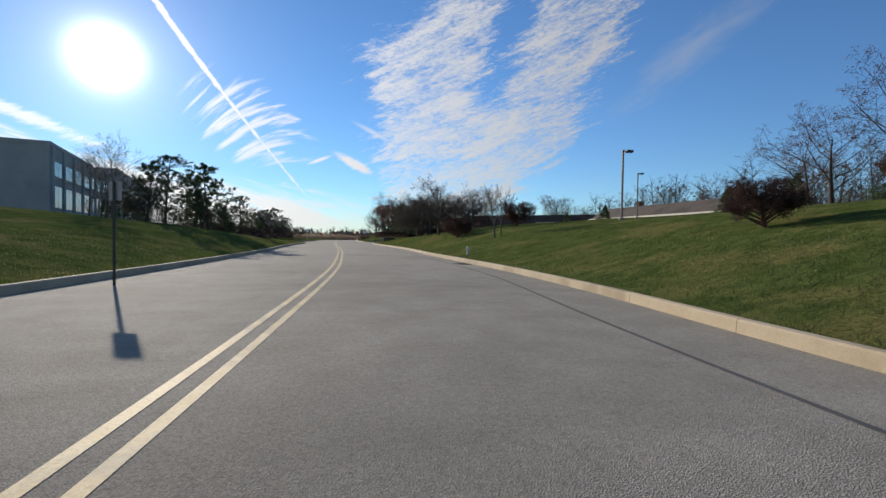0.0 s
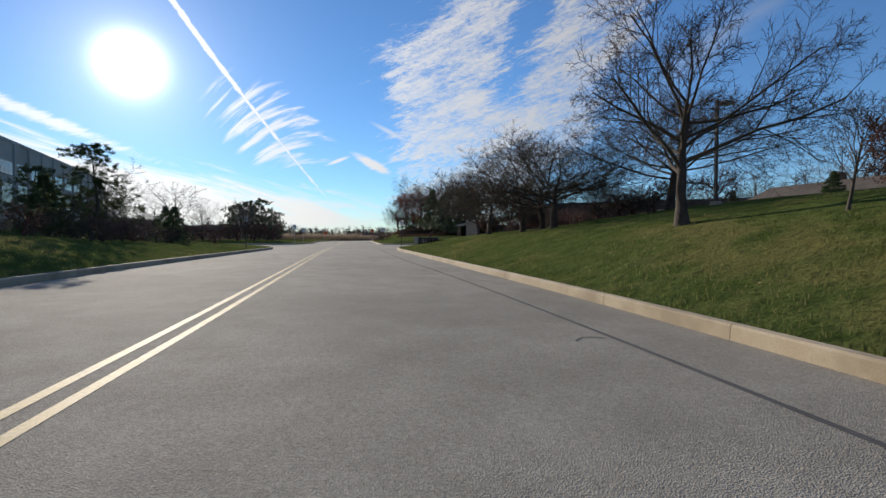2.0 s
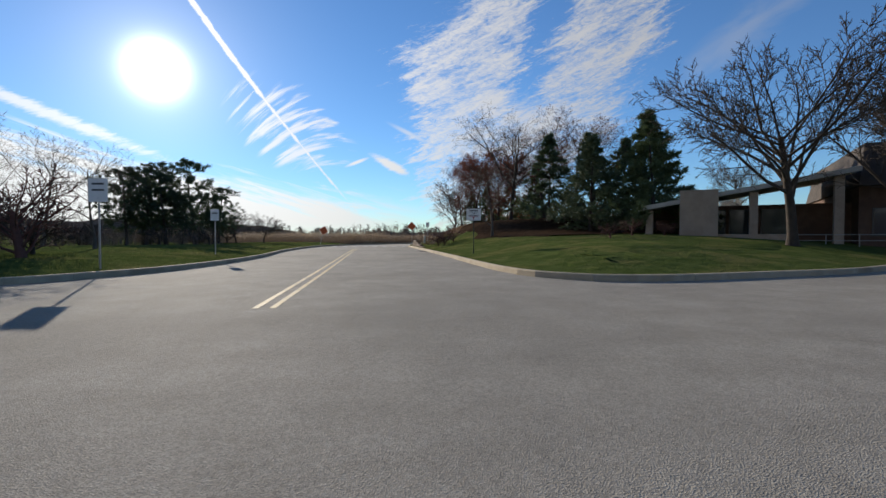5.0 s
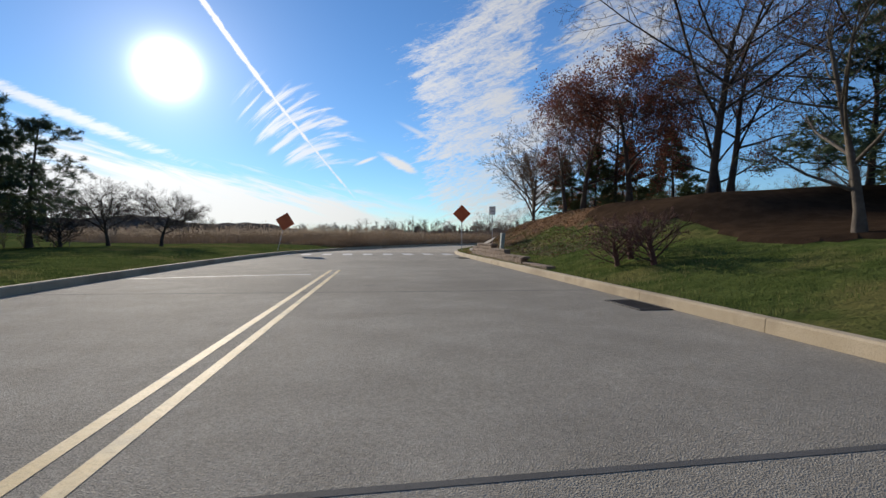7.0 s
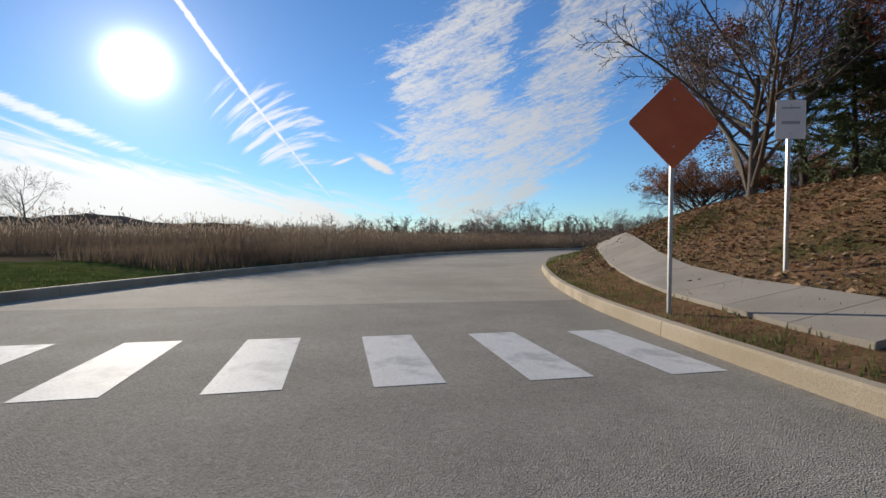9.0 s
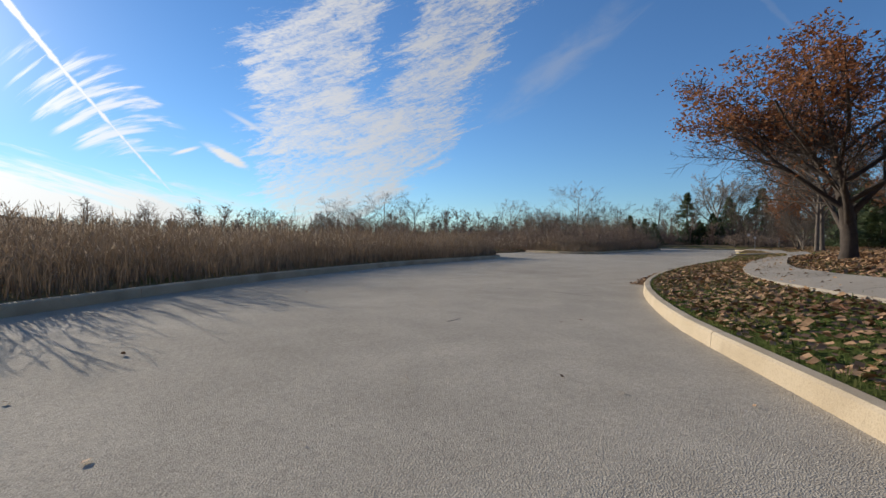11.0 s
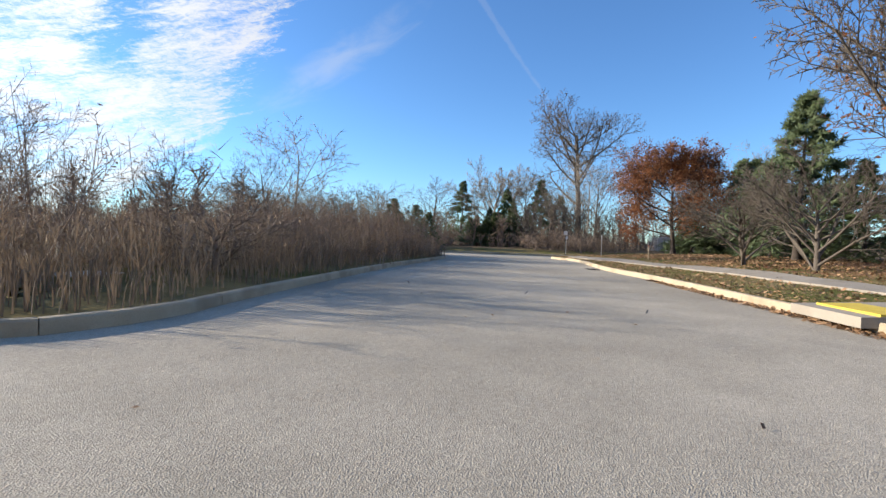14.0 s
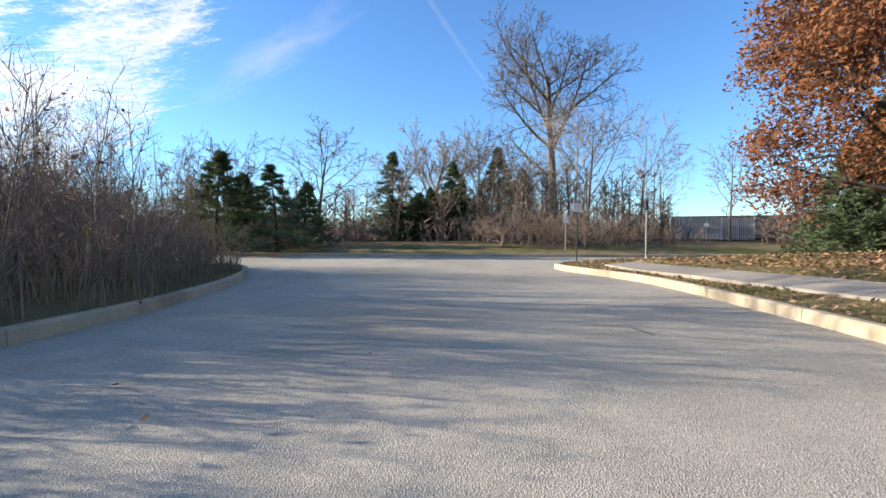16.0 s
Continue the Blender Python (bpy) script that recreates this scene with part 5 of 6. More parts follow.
for i in range(34):
    plant((thick_a, brush_a, thick_b, brush_b)[i % 4], rng.uniform(18, 43), rng.uniform(175.5, 190), None, rng.uniform(0, 360), rng.uniform(0.7, 1.05), 1.4, label="tangled brown brush behind the gravel opening", group="brush behind the opening")
field_edge, far_edge = [], []
for i in range(520):
    a, d = radians(rng.uniform(-16, 64)), rng.uniform(62, 150)
    field_edge.append((15 + d * math.sin(a), 145 + d * math.cos(a)))
for i in range(380):
    a, d = radians(rng.uniform(-80, 2)), rng.uniform(150, 290)
    far_edge.append((15 + d * math.sin(a), 120 + d * math.cos(a)))
field_edge = [p for p in field_edge if kerb_distance([p])[0] > 9 and p[0] < 116]
woods("brown brush and bare trees beyond the reed field", field_edge, 6.5, 0.045, 8, TWIG, under=1.0)
woods("brown scrub and bare trees far across the field", far_edge, 6.0, 0.055, 9, BARK, under=0.9)
for i in range(34):
    a = radians(-40 + 3.1 * i + rng.uniform(-1, 1))
    d = rng.uniform(70, 115) if i > 12 else rng.uniform(130, 200)
    x, y = 15 + d * math.sin(a), 145 + d * math.cos(a)
    if kerb_distance([(x, y)])[0] < 8 or x > 116:
        continue
    plant(rng.choice((far_a, far_b, far_c)), x, y, 0.2, rng.uniform(0, 360), rng.uniform(0.55, 0.85), 1.15, label="bare tree beyond the reed field", group="trees beyond the field")
for i in range(54):
    a = radians(2 + 1.15 * i)
    d = rng.uniform(44, 66)
    x, y = 15 + d * math.sin(a), 145 + d * math.cos(a)
    if kerb_distance([(x, y)])[0] < 9 or x > 74:
        continue
    plant(rng.choice((thick_a, thick_b, brush_a)), x, y, 0.2, rng.uniform(0, 360), rng.uniform(0.75, 1.1), 1.6, group="thickets beyond the field")
skyline = []
for i in range(600):
    a, d = radians(rng.uniform(-85, 95)), rng.uniform(250, 420)
    skyline.append((10 + d * math.sin(a), 120 + d * math.cos(a)))
woods("bare trees along the skyline", skyline, 9.5, 0.13, 12, BARK, under=0.9)
for i, (x, y, s) in enumerate(((-42, 168, 0.7), (-38, 171, 0.55), (-35, 174, 0.75), (-46, 176, 0.7), (-52, 168, 0.8), (-44, 160, 0.5), (-31, 178, 0.45))):
    plant((fan_b, far_a, round_b)[i % 3], x, y, None, 66 * i, s, 1.0, label="bare tree at the edge of the field", group="trees beyond the field")
behind = [(rng.uniform(-110, -58), rng.uniform(64, 135)) for _ in range(130)]
woods("bare woods behind the car park", behind, 9.0, 0.05, 14, BARK, under=0.7)


def ridge(a0, a1, dist, height, seed, label):
    """A long low wooded ridge far off."""
    r = random.Random(seed)
    v, f = [], []
    n = 90
    for i in range(n + 1):
        a = radians(a0 + (a1 - a0) * i / n)
        h = height * math.sin(math.pi * i / n) ** 0.6 * (0.86 + 0.14 * math.sin(i * 0.35)) + r.uniform(-1, 1) * height * 0.03
        for k, (dd, hh) in enumerate(((0, -1), (60, 0.55), (140, 0.9), (220, 1.0), (420, 0.3))):
            rr = dist + dd + r.uniform(-12, 12)
            v.append((rr * math.sin(a), 60 + rr * math.cos(a), -2 if k == 0 else h * hh + r.uniform(-0.6, 0.6)))
    for i in range(n):
        for k in range(4):
            q = i * 5 + k
            f.append((q, q + 5, q + 6, q + 1))
    tagged(part("hill", mesh_of("hill", v, f, HILL, True)), label, "hill", kind="structure")


ridge(-62, -4, 950, 46, 5, "low brown wooded ridge on the horizon")
ridge(-10, 60, 1500, 26, 6, "faint wooded ridge on the horizon")


def canopy(a0, a1, dist, height, seed, label):
    """A ragged mass of low far woods."""
    r = random.Random(seed)
    v, f = [], []
    n = int((a1 - a0) * 6)
    for i in range(n + 1):
        a = radians(a0 + (a1 - a0) * i / n)
        h = height * (0.55 + 0.28 * math.sin(i * 0.11) * math.sin(i * 0.037 + 1) + r.uniform(-0.22, 0.28))
        for dd, hh in ((0, -0.1), (3, 0.5), (8, 0.85), (14, 1.0), (40, 0.0)):
            rr = dist + dd + r.uniform(-1.5, 1.5) + 25 * math.sin(i * 0.02 + seed)
            v.append((10 + rr * math.sin(a), 100 + rr * math.cos(a), h * hh + r.uniform(-0.3, 0.3)))
    for i in range(n):
        for k in range(4):
            q = i * 5 + k
            f.append((q, q + 5, q + 6, q + 1))
    tagged(part("far_woods", mesh_of("far_woods", v, f, HILL)), label, "woods", kind="stuff")


canopy(-88, 62, 260, 5.5, 21, "dark brown woods at the far side of the fields")
canopy(-30, 11, 165, 3.6, 23, "low dark brown scrub beyond the reed field")
canopy(-88, 95, 400, 9.0, 22, "dark brown woods on the skyline")


def bed_sheet(name, x0, x1, y0, y1, mat, label, inside):
    """A thin sheet laid on the land."""
    xs, ys = np.arange(x0, x1 + 0.1, 0.5), np.arange(y0, y1 + 0.1, 0.5)
    X, Y = np.meshgrid(xs, ys)
    xy = np.stack([X.ravel(), Y.ravel()], 1)
    solid = np.array([[inside(x + 0.25, y + 0.25) for x in xs] for y in ys])
    core = solid.copy()
    core[1:, :] &= solid[:-1, :]
    core[:, 1:] &= solid[:, :-1]
    core[1:, 1:] &= solid[:-1, :-1]
    z = land(xy) + np.where(core.ravel(), 0.11, -0.25)
    idx = np.arange(len(xy)).reshape(X.shape)
    f = [(int(idx[j, i]), int(idx[j, i + 1]), int(idx[j + 1, i + 1]), int(idx[j + 1, i])) for j in range(len(ys) - 1) for i in range(len(xs) - 1) if solid[j, i]]
    tagged(part(name, mesh_of(name, np.column_stack([xy, z]).tolist(), f, mat, True)), label, "mulch bed", kind="structure")


# besides mulch, this dark sheet paints in the shade of the mound's south face
bed_sheet("mulch_bed", 8, 34, 88, 132, MULCH, "dark sheet of mulch, leaf litter and painted shade under the mound trees",
          lambda x, y: x > 10.4 + 0.5 * math.sin(y * 0.7) + (0.5 * (96 - y) if y < 96 else 0) and y < 112 + math.sin(x))


# ---------------------------------------------------------------- signs, lamps and other street things
def letters(text, size, m, mat, parent, name="lettering"):
    cu = bpy.data.curves.new(name, "FONT")
    cu.body, cu.size, cu.align_x, cu.align_y, cu.extrude = text, size, "CENTER", "CENTER", 0.001
    cu.materials.append(mat)
    ob = new(name, cu)
    ob.parent = parent
    ob.matrix_basis = m
    return ob


def plate(w, h, t=0.004, r=0.03):
    """A thin upright sign plate with rounded corners, facing -y, its middle at the origin."""
    bm = bmesh.new()
    ring = []
    for cx, cz, a0 in ((w / 2 - r, h / 2 - r, 0), (-w / 2 + r, h / 2 - r, 90), (-w / 2 + r, -h / 2 + r, 180), (w / 2 - r, -h / 2 + r, 270)):
        for k in range(4):
            a = radians(a0 + 30 * k)
            ring.append((cx + r * math.cos(a), cz + r * math.sin(a)))
    fr = [bm.verts.new((x, -t / 2, z)) for x, z in ring]
    bk = [bm.verts.new((x, t / 2, z)) for x, z in ring]
    bm.faces.new(fr)
    bm.faces.new(bk[::-1])
    for i in range(len(ring)):
        j = (i + 1) % len(ring)
        bm.faces.new((fr[i], bk[i], bk[j], fr[j]))
    return bm


def sign(x, y, z, turn, post_h, w, h, face, label, post=STEEL, group="", lean=0.0, diamond=False, name="road_sign", lines=(), mark=None, square=0.05):
    """A sign plate on a post; lines: (text or None for a bar, size, height on the plate, ink)."""
    top = thing(name, pose(x, y, z, 0, lean, turn), label, "sign", group)
    part("post", (box(square, square, post_h + 0.25, (0, 0.03, -0.25), 0.006), post), top)
    zc = post_h - h / 2
    if diamond:
        zc = post_h - h * 0.707 + 0.03
    pl = part("sign_plate", (plate(w, h, r=0.04 if diamond else 0.025), face), top, at=pose(0, -0.012, zc, 0, 45 if diamond else 0, 0))
    bolt = mesh_of("bolt", [(0.012 * math.cos(a), -0.02, 0.012 * math.sin(a)) for a in np.linspace(0, 5.5, 8)], [tuple(range(8))], STEEL)
    for s in (-1, 1):
        part("bolt", bolt, top, at=pose(0, 0, zc + s * h * 0.36))
    for text, size, dz, ink in lines:
        if text:
            letters(text, size, pose(0, -0.0165, zc + dz, 90, 0, 0), ink, top)
        else:
            part("lettering_bar", (box(w * 0.62, 0.002, size * 0.55, (0, -0.0155, zc + dz - size * 0.27)), ink), top)
    if mark == "no_parking":
        bm = bmesh.new()
        n = 28
        R, r_ = w * 0.40, w * 0.33
        for k in range(n):
            a, b = 2 * math.pi * k / n, 2 * math.pi * (k + 1) / n
            vs = [bm.verts.new((q * math.cos(c_), 0, q * math.sin(c_))) for q, c_ in ((r_, a), (R, a), (R, b), (r_, b))]
            bm.faces.new(vs)
        part("ring", (bm, INKRED), top, "red prohibition ring", at=pose(0, -0.0165, zc + h * 0.14))
        part("slash", (box(0.024, 0.001, 2 * r_, (0, 0, -r_)), INKRED), top, at=pose(0, -0.0185, zc + h * 0.14, 0, -45, 0))
        letters("P", w * 0.5, pose(0, -0.0165, zc + h * 0.14, 90, 0, 0), INK, top)
        part("lettering_bar", (box(w * 0.7, 0.001, 0.035, (0, -0.0165, zc - h * 0.33)), INKRED), top)
    if mark == "arrow":
        bm = box(0.03, 0.001, 0.10, (0, -0.0165, zc - h * 0.43))
        va = [bm.verts.new(p) for p in ((-0.06, -0.0165, zc - h * 0.29), (0.06, -0.0165, zc - h * 0.29), (0, -0.0165, zc - h * 0.18))]
        bm.faces.new(va)
        part("arrow", (bm, INKRED), top, "red upward arrow")
    return top


sign(4.78, 31.95, 0.3, -6, 2.45, 0.30, 0.46, SIGNWHITE, "white no-parking sign on a dark steel post in grass", GREENSTEEL, mark="no_parking", name="no_parking_sign")
sign(-7.9, 28.7, 0.17, 160, 2.7, 0.30, 0.46, SIGNBACK, "small sign seen from its grey back on a dark post", GREENSTEEL, name="parking_sign")
sign(-7.9, -41.0, 0.17, 165, 2.35, 0.32, 0.46, SIGNBACK, "small sign seen from behind on a dark post", GREENSTEEL, name="parking_sign")
sign(-8.7, 68.2, 0.17, -6, 3.0, 0.62, 0.76, SIGNWHITE, "white sign on a steel post by the side drive", STEEL, lines=((None, 0.1, 0.2, INK), (None, 0.1, 0.0, INK)), name="information_sign")
sign(-8.3, 78.5, 0.17, -6, 2.6, 0.45, 0.6, SIGNWHITE, "smaller white sign on a steel post", STEEL, lines=((None, 0.1, 0.1, INK),), name="speed_sign")
sign(6.15, 79.0, 0.25, -12, 2.72, 0.86, 0.70, SIGNWHITE, "white parking direction sign on a perforated dark post", GREENSTEEL,
     lines=((None, 0.09, 0.26, INK), ("PARKING", 0.115, 0.155, INK), ("FOR", 0.105, 0.05, INK), (None, 0.07, -0.045, INK), (None, 0.06, -0.115, INKRED)), mark="arrow", name="parking_direction_sign")
sign(5.95, 119.0, 0.17, -10, 3.32, 0.914, 0.914, ORANGE, "orange diamond roadworks sign on a steel post", STEEL, diamond=True, name="roadworks_sign", group="roadworks signs")
sign(-6.96, 119.6, 0.17, 12, 2.75, 0.914, 0.914, ORANGE, "orange diamond roadworks sign leaning on its post", STEEL, diamond=True, name="roadworks_sign", group="roadworks signs", lean=14)
sign(8.3, 119.4, 0.45, -14, 3.0, 0.46, 0.61, SIGNWHITE, "weathered pale speed sign on a steel post by the footpath", STEEL, lines=((None, 0.05, 0.18, SIGNBACK), (None, 0.09, -0.05, SIGNBACK)), name="speed_sign")
sign(85.2, 180.4, 0.1, -60, 2.6, 0.36, 0.40, SIGNWHITE, "small pale sign at the street corner on a dark post", GREENSTEEL, name="corner_sign", lines=())
sign(89.0, 178.0, 0.1, -60, 2.9, 0.12, 0.5, GREENSTEEL, "narrow street name blade on a pale steel post", STEEL, name="street_name_sign", square=0.06)
sign(90.3, 182.3, 0.1, -60, 2.2, 0.28, 0.34, SIGNWHITE, "small white sign across the far street", STEEL, name="speed_sign")


def marker_post(x, y, h, mat, label):
    top = thing("marker_post", pose(x, y, ground_z(x, y)), label, "post")
    part("stake", (rod(0.03, 0.026, h + 0.1, (0, 0, -0.1), 10), mat), top)
    part("cap", (rod(0.034, 0.028, 0.05, (0, 0, h), 10), ORANGE), top, "orange cap")


marker_post(73.2, 170.0, 0.85, WOOD, "thin wooden marker stake in the lawn")


def street_lamp(x, y, z, h, turn, label="tall brown parking-lot lamp on a square pole"):
    top = thing("street_lamp", pose(x, y, z, 0, 0, turn), label, "lamp", "parking-lot lamps")
    part("base", (rod(0.24, 0.22, 0.35, (0, 0, -0.2), 20), CONCRETE), top, "round concrete base")
    part("pole", (box(0.115, 0.115, h, (0, 0, 0.1), 0.012), BROWNSTEEL), top)
    part("arm", (box(0.30, 0.06, 0.06, (0.18, 0, h - 0.02), 0.01), BROWNSTEEL), top)
    part("lamp_head", (box(0.52, 0.34, 0.17, (0.52, 0, h - 0.06), 0.03), BROWNSTEEL), top)
    part("lens", (box(0.40, 0.26, 0.012, (0.52, 0, h - 0.075)), GLASS), top)


street_lamp(17.1, -24.5, ground_z(17.1, -24.5), 7.55 - ground_z(17.1, -24.5), 5)
street_lamp(15.5, 6.6, ground_z(15.5, 6.6), 7.0 - ground_z(15.5, 6.6), 5)
street_lamp(21.5, 44.8, ground_z(21.5, 44.8), 7.0 - ground_z(21.5, 44.8), 5)
street_lamp(33.0, -4.0, ground_z(33, -4), 5.4, 5)
street_lamp(-33.0, 88.0, ground_z(-33, 88), 5.6, 5)

hy = thing("fire_hydrant", pose(5.0, -27.4, ground_z(5.0, -27.4) - 0.02) @ Matrix.Scale(0.68, 4), "chipped white fire hydrant on the grass bank", "hydrant")
bm = rod(0.15, 0.15, 0.05, (0, 0, 0), 16)
rod(0.105, 0.10, 0.50, (0, 0, 0.05), 16, bm=bm)
part("barrel", (bm, HYDRANT), hy)
bm = rod(0.15, 0.15, 0.04, (0, 0, 0.53), 16)
rod(0.12, 0.05, 0.13, (0, 0, 0.57), 16, bm=bm)
part("bonnet", (bm, HYDRANT), hy)
part("operating_nut", (rod(0.03, 0.025, 0.06, (0, 0, 0.69), 5), IRON), hy)
for a in (0, 120, 240):
    part("outlet_cap", (rod(0.06, 0.055, 0.13, (0, 0, 0), 10, Matrix.Rotation(radians(90), 4, "X")), HYDRANT), hy, at=pose(0, 0, 0.40, 0, 0, a + 30) @ pose(0, -0.06, 0))

mo = thing("entrance_sign", pose(7.9, 36.0, ground_z(7.4, 35.6) - 0.05, 0, 0, -20), "low dark granite entrance sign between pale stone ends", "sign")
part("panel", (box(2.0, 0.34, 0.62, (0, 0, 0), 0.02), DARKSTONE), mo)
part("end_pier", (box(0.42, 0.5, 0.72, (-1.2, 0, 0), 0.03), STONE), mo, "rough pale stone pier")
part("coping", (box(2.05, 0.40, 0.06, (0, 0, 0.62), 0.01), DARKSTONE), mo)
for i in range(4):
    part("number_bar", (box(0.2, 0.02, 0.34, (-0.48 + 0.32 * i, -0.175, 0.14)), STONE), mo, "pale number bar")
bed = part("mulch_bed", (rod(1.0, 0.9, 0.10, (0, 0, 0), 28), MULCH), at=pose(9.3, 35.0, ground_z(9.3, 35.0) - 0.04) @ Matrix.Diagonal((2.4, 1.0, 1, 1)))
tagged(bed, "dark bark mulch bed behind the entrance sign", "flower bed")

bx = thing("utility_pedestal", pose(6.9, 111.4, 0.55, 0, 4, 8), "grey-green plastic utility pedestal above the wall", "utility box")
part("body", (box(0.22, 0.20, 0.80, (0, 0, 0), 0.02), PLASTIC), bx)
part("cover", (box(0.24, 0.22, 0.14, (0, 0, 0.76), 0.025), PLASTIC), bx)

vault = thing("utility_vault", pose(43.6, 174.3, 0.12, 0, 0, 25), "low grey concrete utility vault with a pale lid", "utility box")
part("body", (box(1.1, 0.75, 0.28, (0, 0, -0.1), 0.02), CONCRETE), vault)
part("lid", (box(1.2, 0.85, 0.06, (0, 0, 0.18), 0.015), WHITEPAINT), vault)

# ---------------------------------------------------------------- stepped block wall at the foot of the mound
wall = thing("retaining_wall", Matrix(), "stepped brown split-face block retaining wall", "wall", kind="structure")
brng = random.Random(4)


def rough_block(seed):
    r = random.Random(seed)
    bm = box(0.435, 0.26, 0.197, (0, 0, 0))
    bmesh.ops.subdivide_edges(bm, edges=[e for e in bm.edges if all(v.co.y < 0 for v in e.verts)], cuts=2, use_grid_fill=True)
    for v in bm.verts:
        if v.co.y < -0.1 and abs(v.co.x) < 0.2 and 0.02 < v.co.z < 0.18:
            v.co.y -= r.uniform(0.005, 0.05)
    me = bpy.data.meshes.new("block")
    bmesh.ops.recalc_face_normals(bm, faces=bm.faces)
    bm.to_mesh(me)
    bm.free()
    me.materials.append(BLOCK)
    return me


blocks = [rough_block(i) for i in range(5)]
WL = curve([(5.52, 100.4), (5.54, 104), (5.58, 109), (5.68, 113.0)], 0.44)
wn_ = normals(WL)
for i, (p, q) in enumerate(zip(WL, wn_)):
    courses = 1 if p[1] < 103.0 else (2 if p[1] < 105.6 else (3 if p[1] < 108.0 else (4 if p[1] < 111.6 else 3)))
    a = math.degrees(math.atan2(q[0], -q[1])) + 180
    for c_ in range(courses):
        sh = 0.22 if c_ % 2 else 0.0
        part("block", blocks[brng.randrange(5)], wall, at=pose(p[0] + q[0] * 0.02 * c_, p[1] + sh, 0.0 + 0.2 * c_, 0, 0, 270 + (WL[-1][0] - WL[0][0]) * 0 + brng.uniform(-0.5, 0.5)))
    part("cap_block", blocks[brng.randrange(5)], wall, at=pose(p[0] + 0.03, p[1], 0.2 * courses + 0.002, 0, 0, 270) @ Matrix.Diagonal((1.0, 1.15, 0.42, 1)))

# ---------------------------------------------------------------- footpath of concrete panels
PATHLINE = curve([(6.7, 116.4), (7.0, 118.5), (8.0, 122.0), (12.0, 131), (18.6, 140.2), (23, 144.1), (29, 147.3), (34.5, 149.4), (42, 152.6), (49, 156.5), (55, 160.1), (65.4, 167.0), (70, 169.9), (74.2, 172.7), (77.7, 175.2), (81.0, 177.9)], 1.52)
foot = thing("footpath", Matrix(), "pale concrete footpath panels through the leaf-strewn lawn", "footpath", kind="structure")
pn = normals(PATHLINE)


def slab(corners, name="slab", mat=CONCRETE, parent=foot, lift=0.06):
    zs_ = [ground_z(x, y) + lift for x, y in corners]
    v = [(x, y, z) for (x, y), z in zip(corners, zs_)] + [(x, y, z - 0.18) for (x, y), z in zip(corners, zs_)]
    f = [(0, 1, 2, 3), (0, 4, 5, 1), (1, 5, 6, 2), (2, 6, 7, 3), (3, 7, 4, 0)]
    return part(name, mesh_of(name, v, f, mat), parent)


for i in range(len(PATHLINE) - 1):
    a, b = PATHLINE[i], PATHLINE[i + 1]
    e = 0.008 * (b - a) / np.linalg.norm(b - a)
    slab([tuple(a + e + pn[i] * 0.56), tuple(b - e + pn[i + 1] * 0.56), tuple(b - e - pn[i + 1] * 0.56), tuple(a + e - pn[i] * 0.56)])
slab([(50.3, 161.75), (52.0, 162.65), (53.3, 159.95), (51.6, 159.05)], lift=0.09)
slab([(50.45, 161.5), (51.9, 162.25), (52.25, 161.6), (50.8, 160.85)], "tactile_panel", BUMPY, lift=0.15)

# ---------------------------------------------------------------- buildings
def panes(parent, u0, u1, n, z0, z1, y, gap=0.35):
    """A row of windows in the plane y of a thing's own frame."""
    w = (u1 - u0) / n
    for i in range(n):
        c_ = u0 + w * (i + 0.5)
        fr = part("window_frame", (box(w - gap + 0.12, 0.12, z1 - z0 + 0.12, (c_, y, z0 - 0.06)), FRAME), parent)
        k = max(1, int((w - gap) / 1.5))
        pw = (w - gap) / k
        for j in range(k):
            part("pane", (box(pw - 0.06, 0.05, z1 - z0, (c_ - (w - gap) / 2 + pw * (j + 0.5), y - 0.06, z0)), GLASS), fr)


def office_block():
    ang = math.degrees(math.atan2(117, -26))
    top = thing("office_building", pose(-38, 11, 4.6, 0, 0, ang), "long two-storey grey concrete office block with ribbon windows", "building")
    for u0, u1, back_, top_, rise in ((10, 34, 0.0, 8.6, 0.0), (34, 60, 0.8, 7.4, 0.5), (60, 120, 0.0, 9.6, 1.6)):
        part("wall", (box(u1 - u0, 22, top_ + 4, ((u0 + u1) / 2, back_ + 11, -4 + rise)), PRECAST), top)
        part("parapet", (box(u1 - u0 + 0.2, 22.2, 0.5, ((u0 + u1) / 2, back_ + 11, top_ + rise)), PRECAST), top)
        n = int((u1 - u0) / 6)
        panes(top, u0 + 1, u1 - 1, n, rise + 4.6, rise + 6.6, back_, 1.3)
        panes(top, u0 + 1, u1 - 1, n, rise + 0.2, rise + 3.2, back_, 2.2)
        for i in range(n + 1):
            part("pier", (box(0.7, 0.25, top_ + 3.0, (u0 + 1 + (u1 - u0 - 2) * i / n, back_ - 0.12, -3 + rise)), PRECAST), top)
    part("canopy", (box(8, 3.0, 0.5, (47, -0.9, 4.0), 0.03), PRECAST), top)
    for s in (-3.4, 3.4):
        part("column", (rod(0.35, 0.35, 6.4, (47 + s, -1.8, -2.4), 16), PRECAST), top)
    part("name_bar", (box(4.0, 0.15, 0.8, (47, 0.72, 6.6)), SIGNWHITE), top, "pale lettering bar")


office_block()



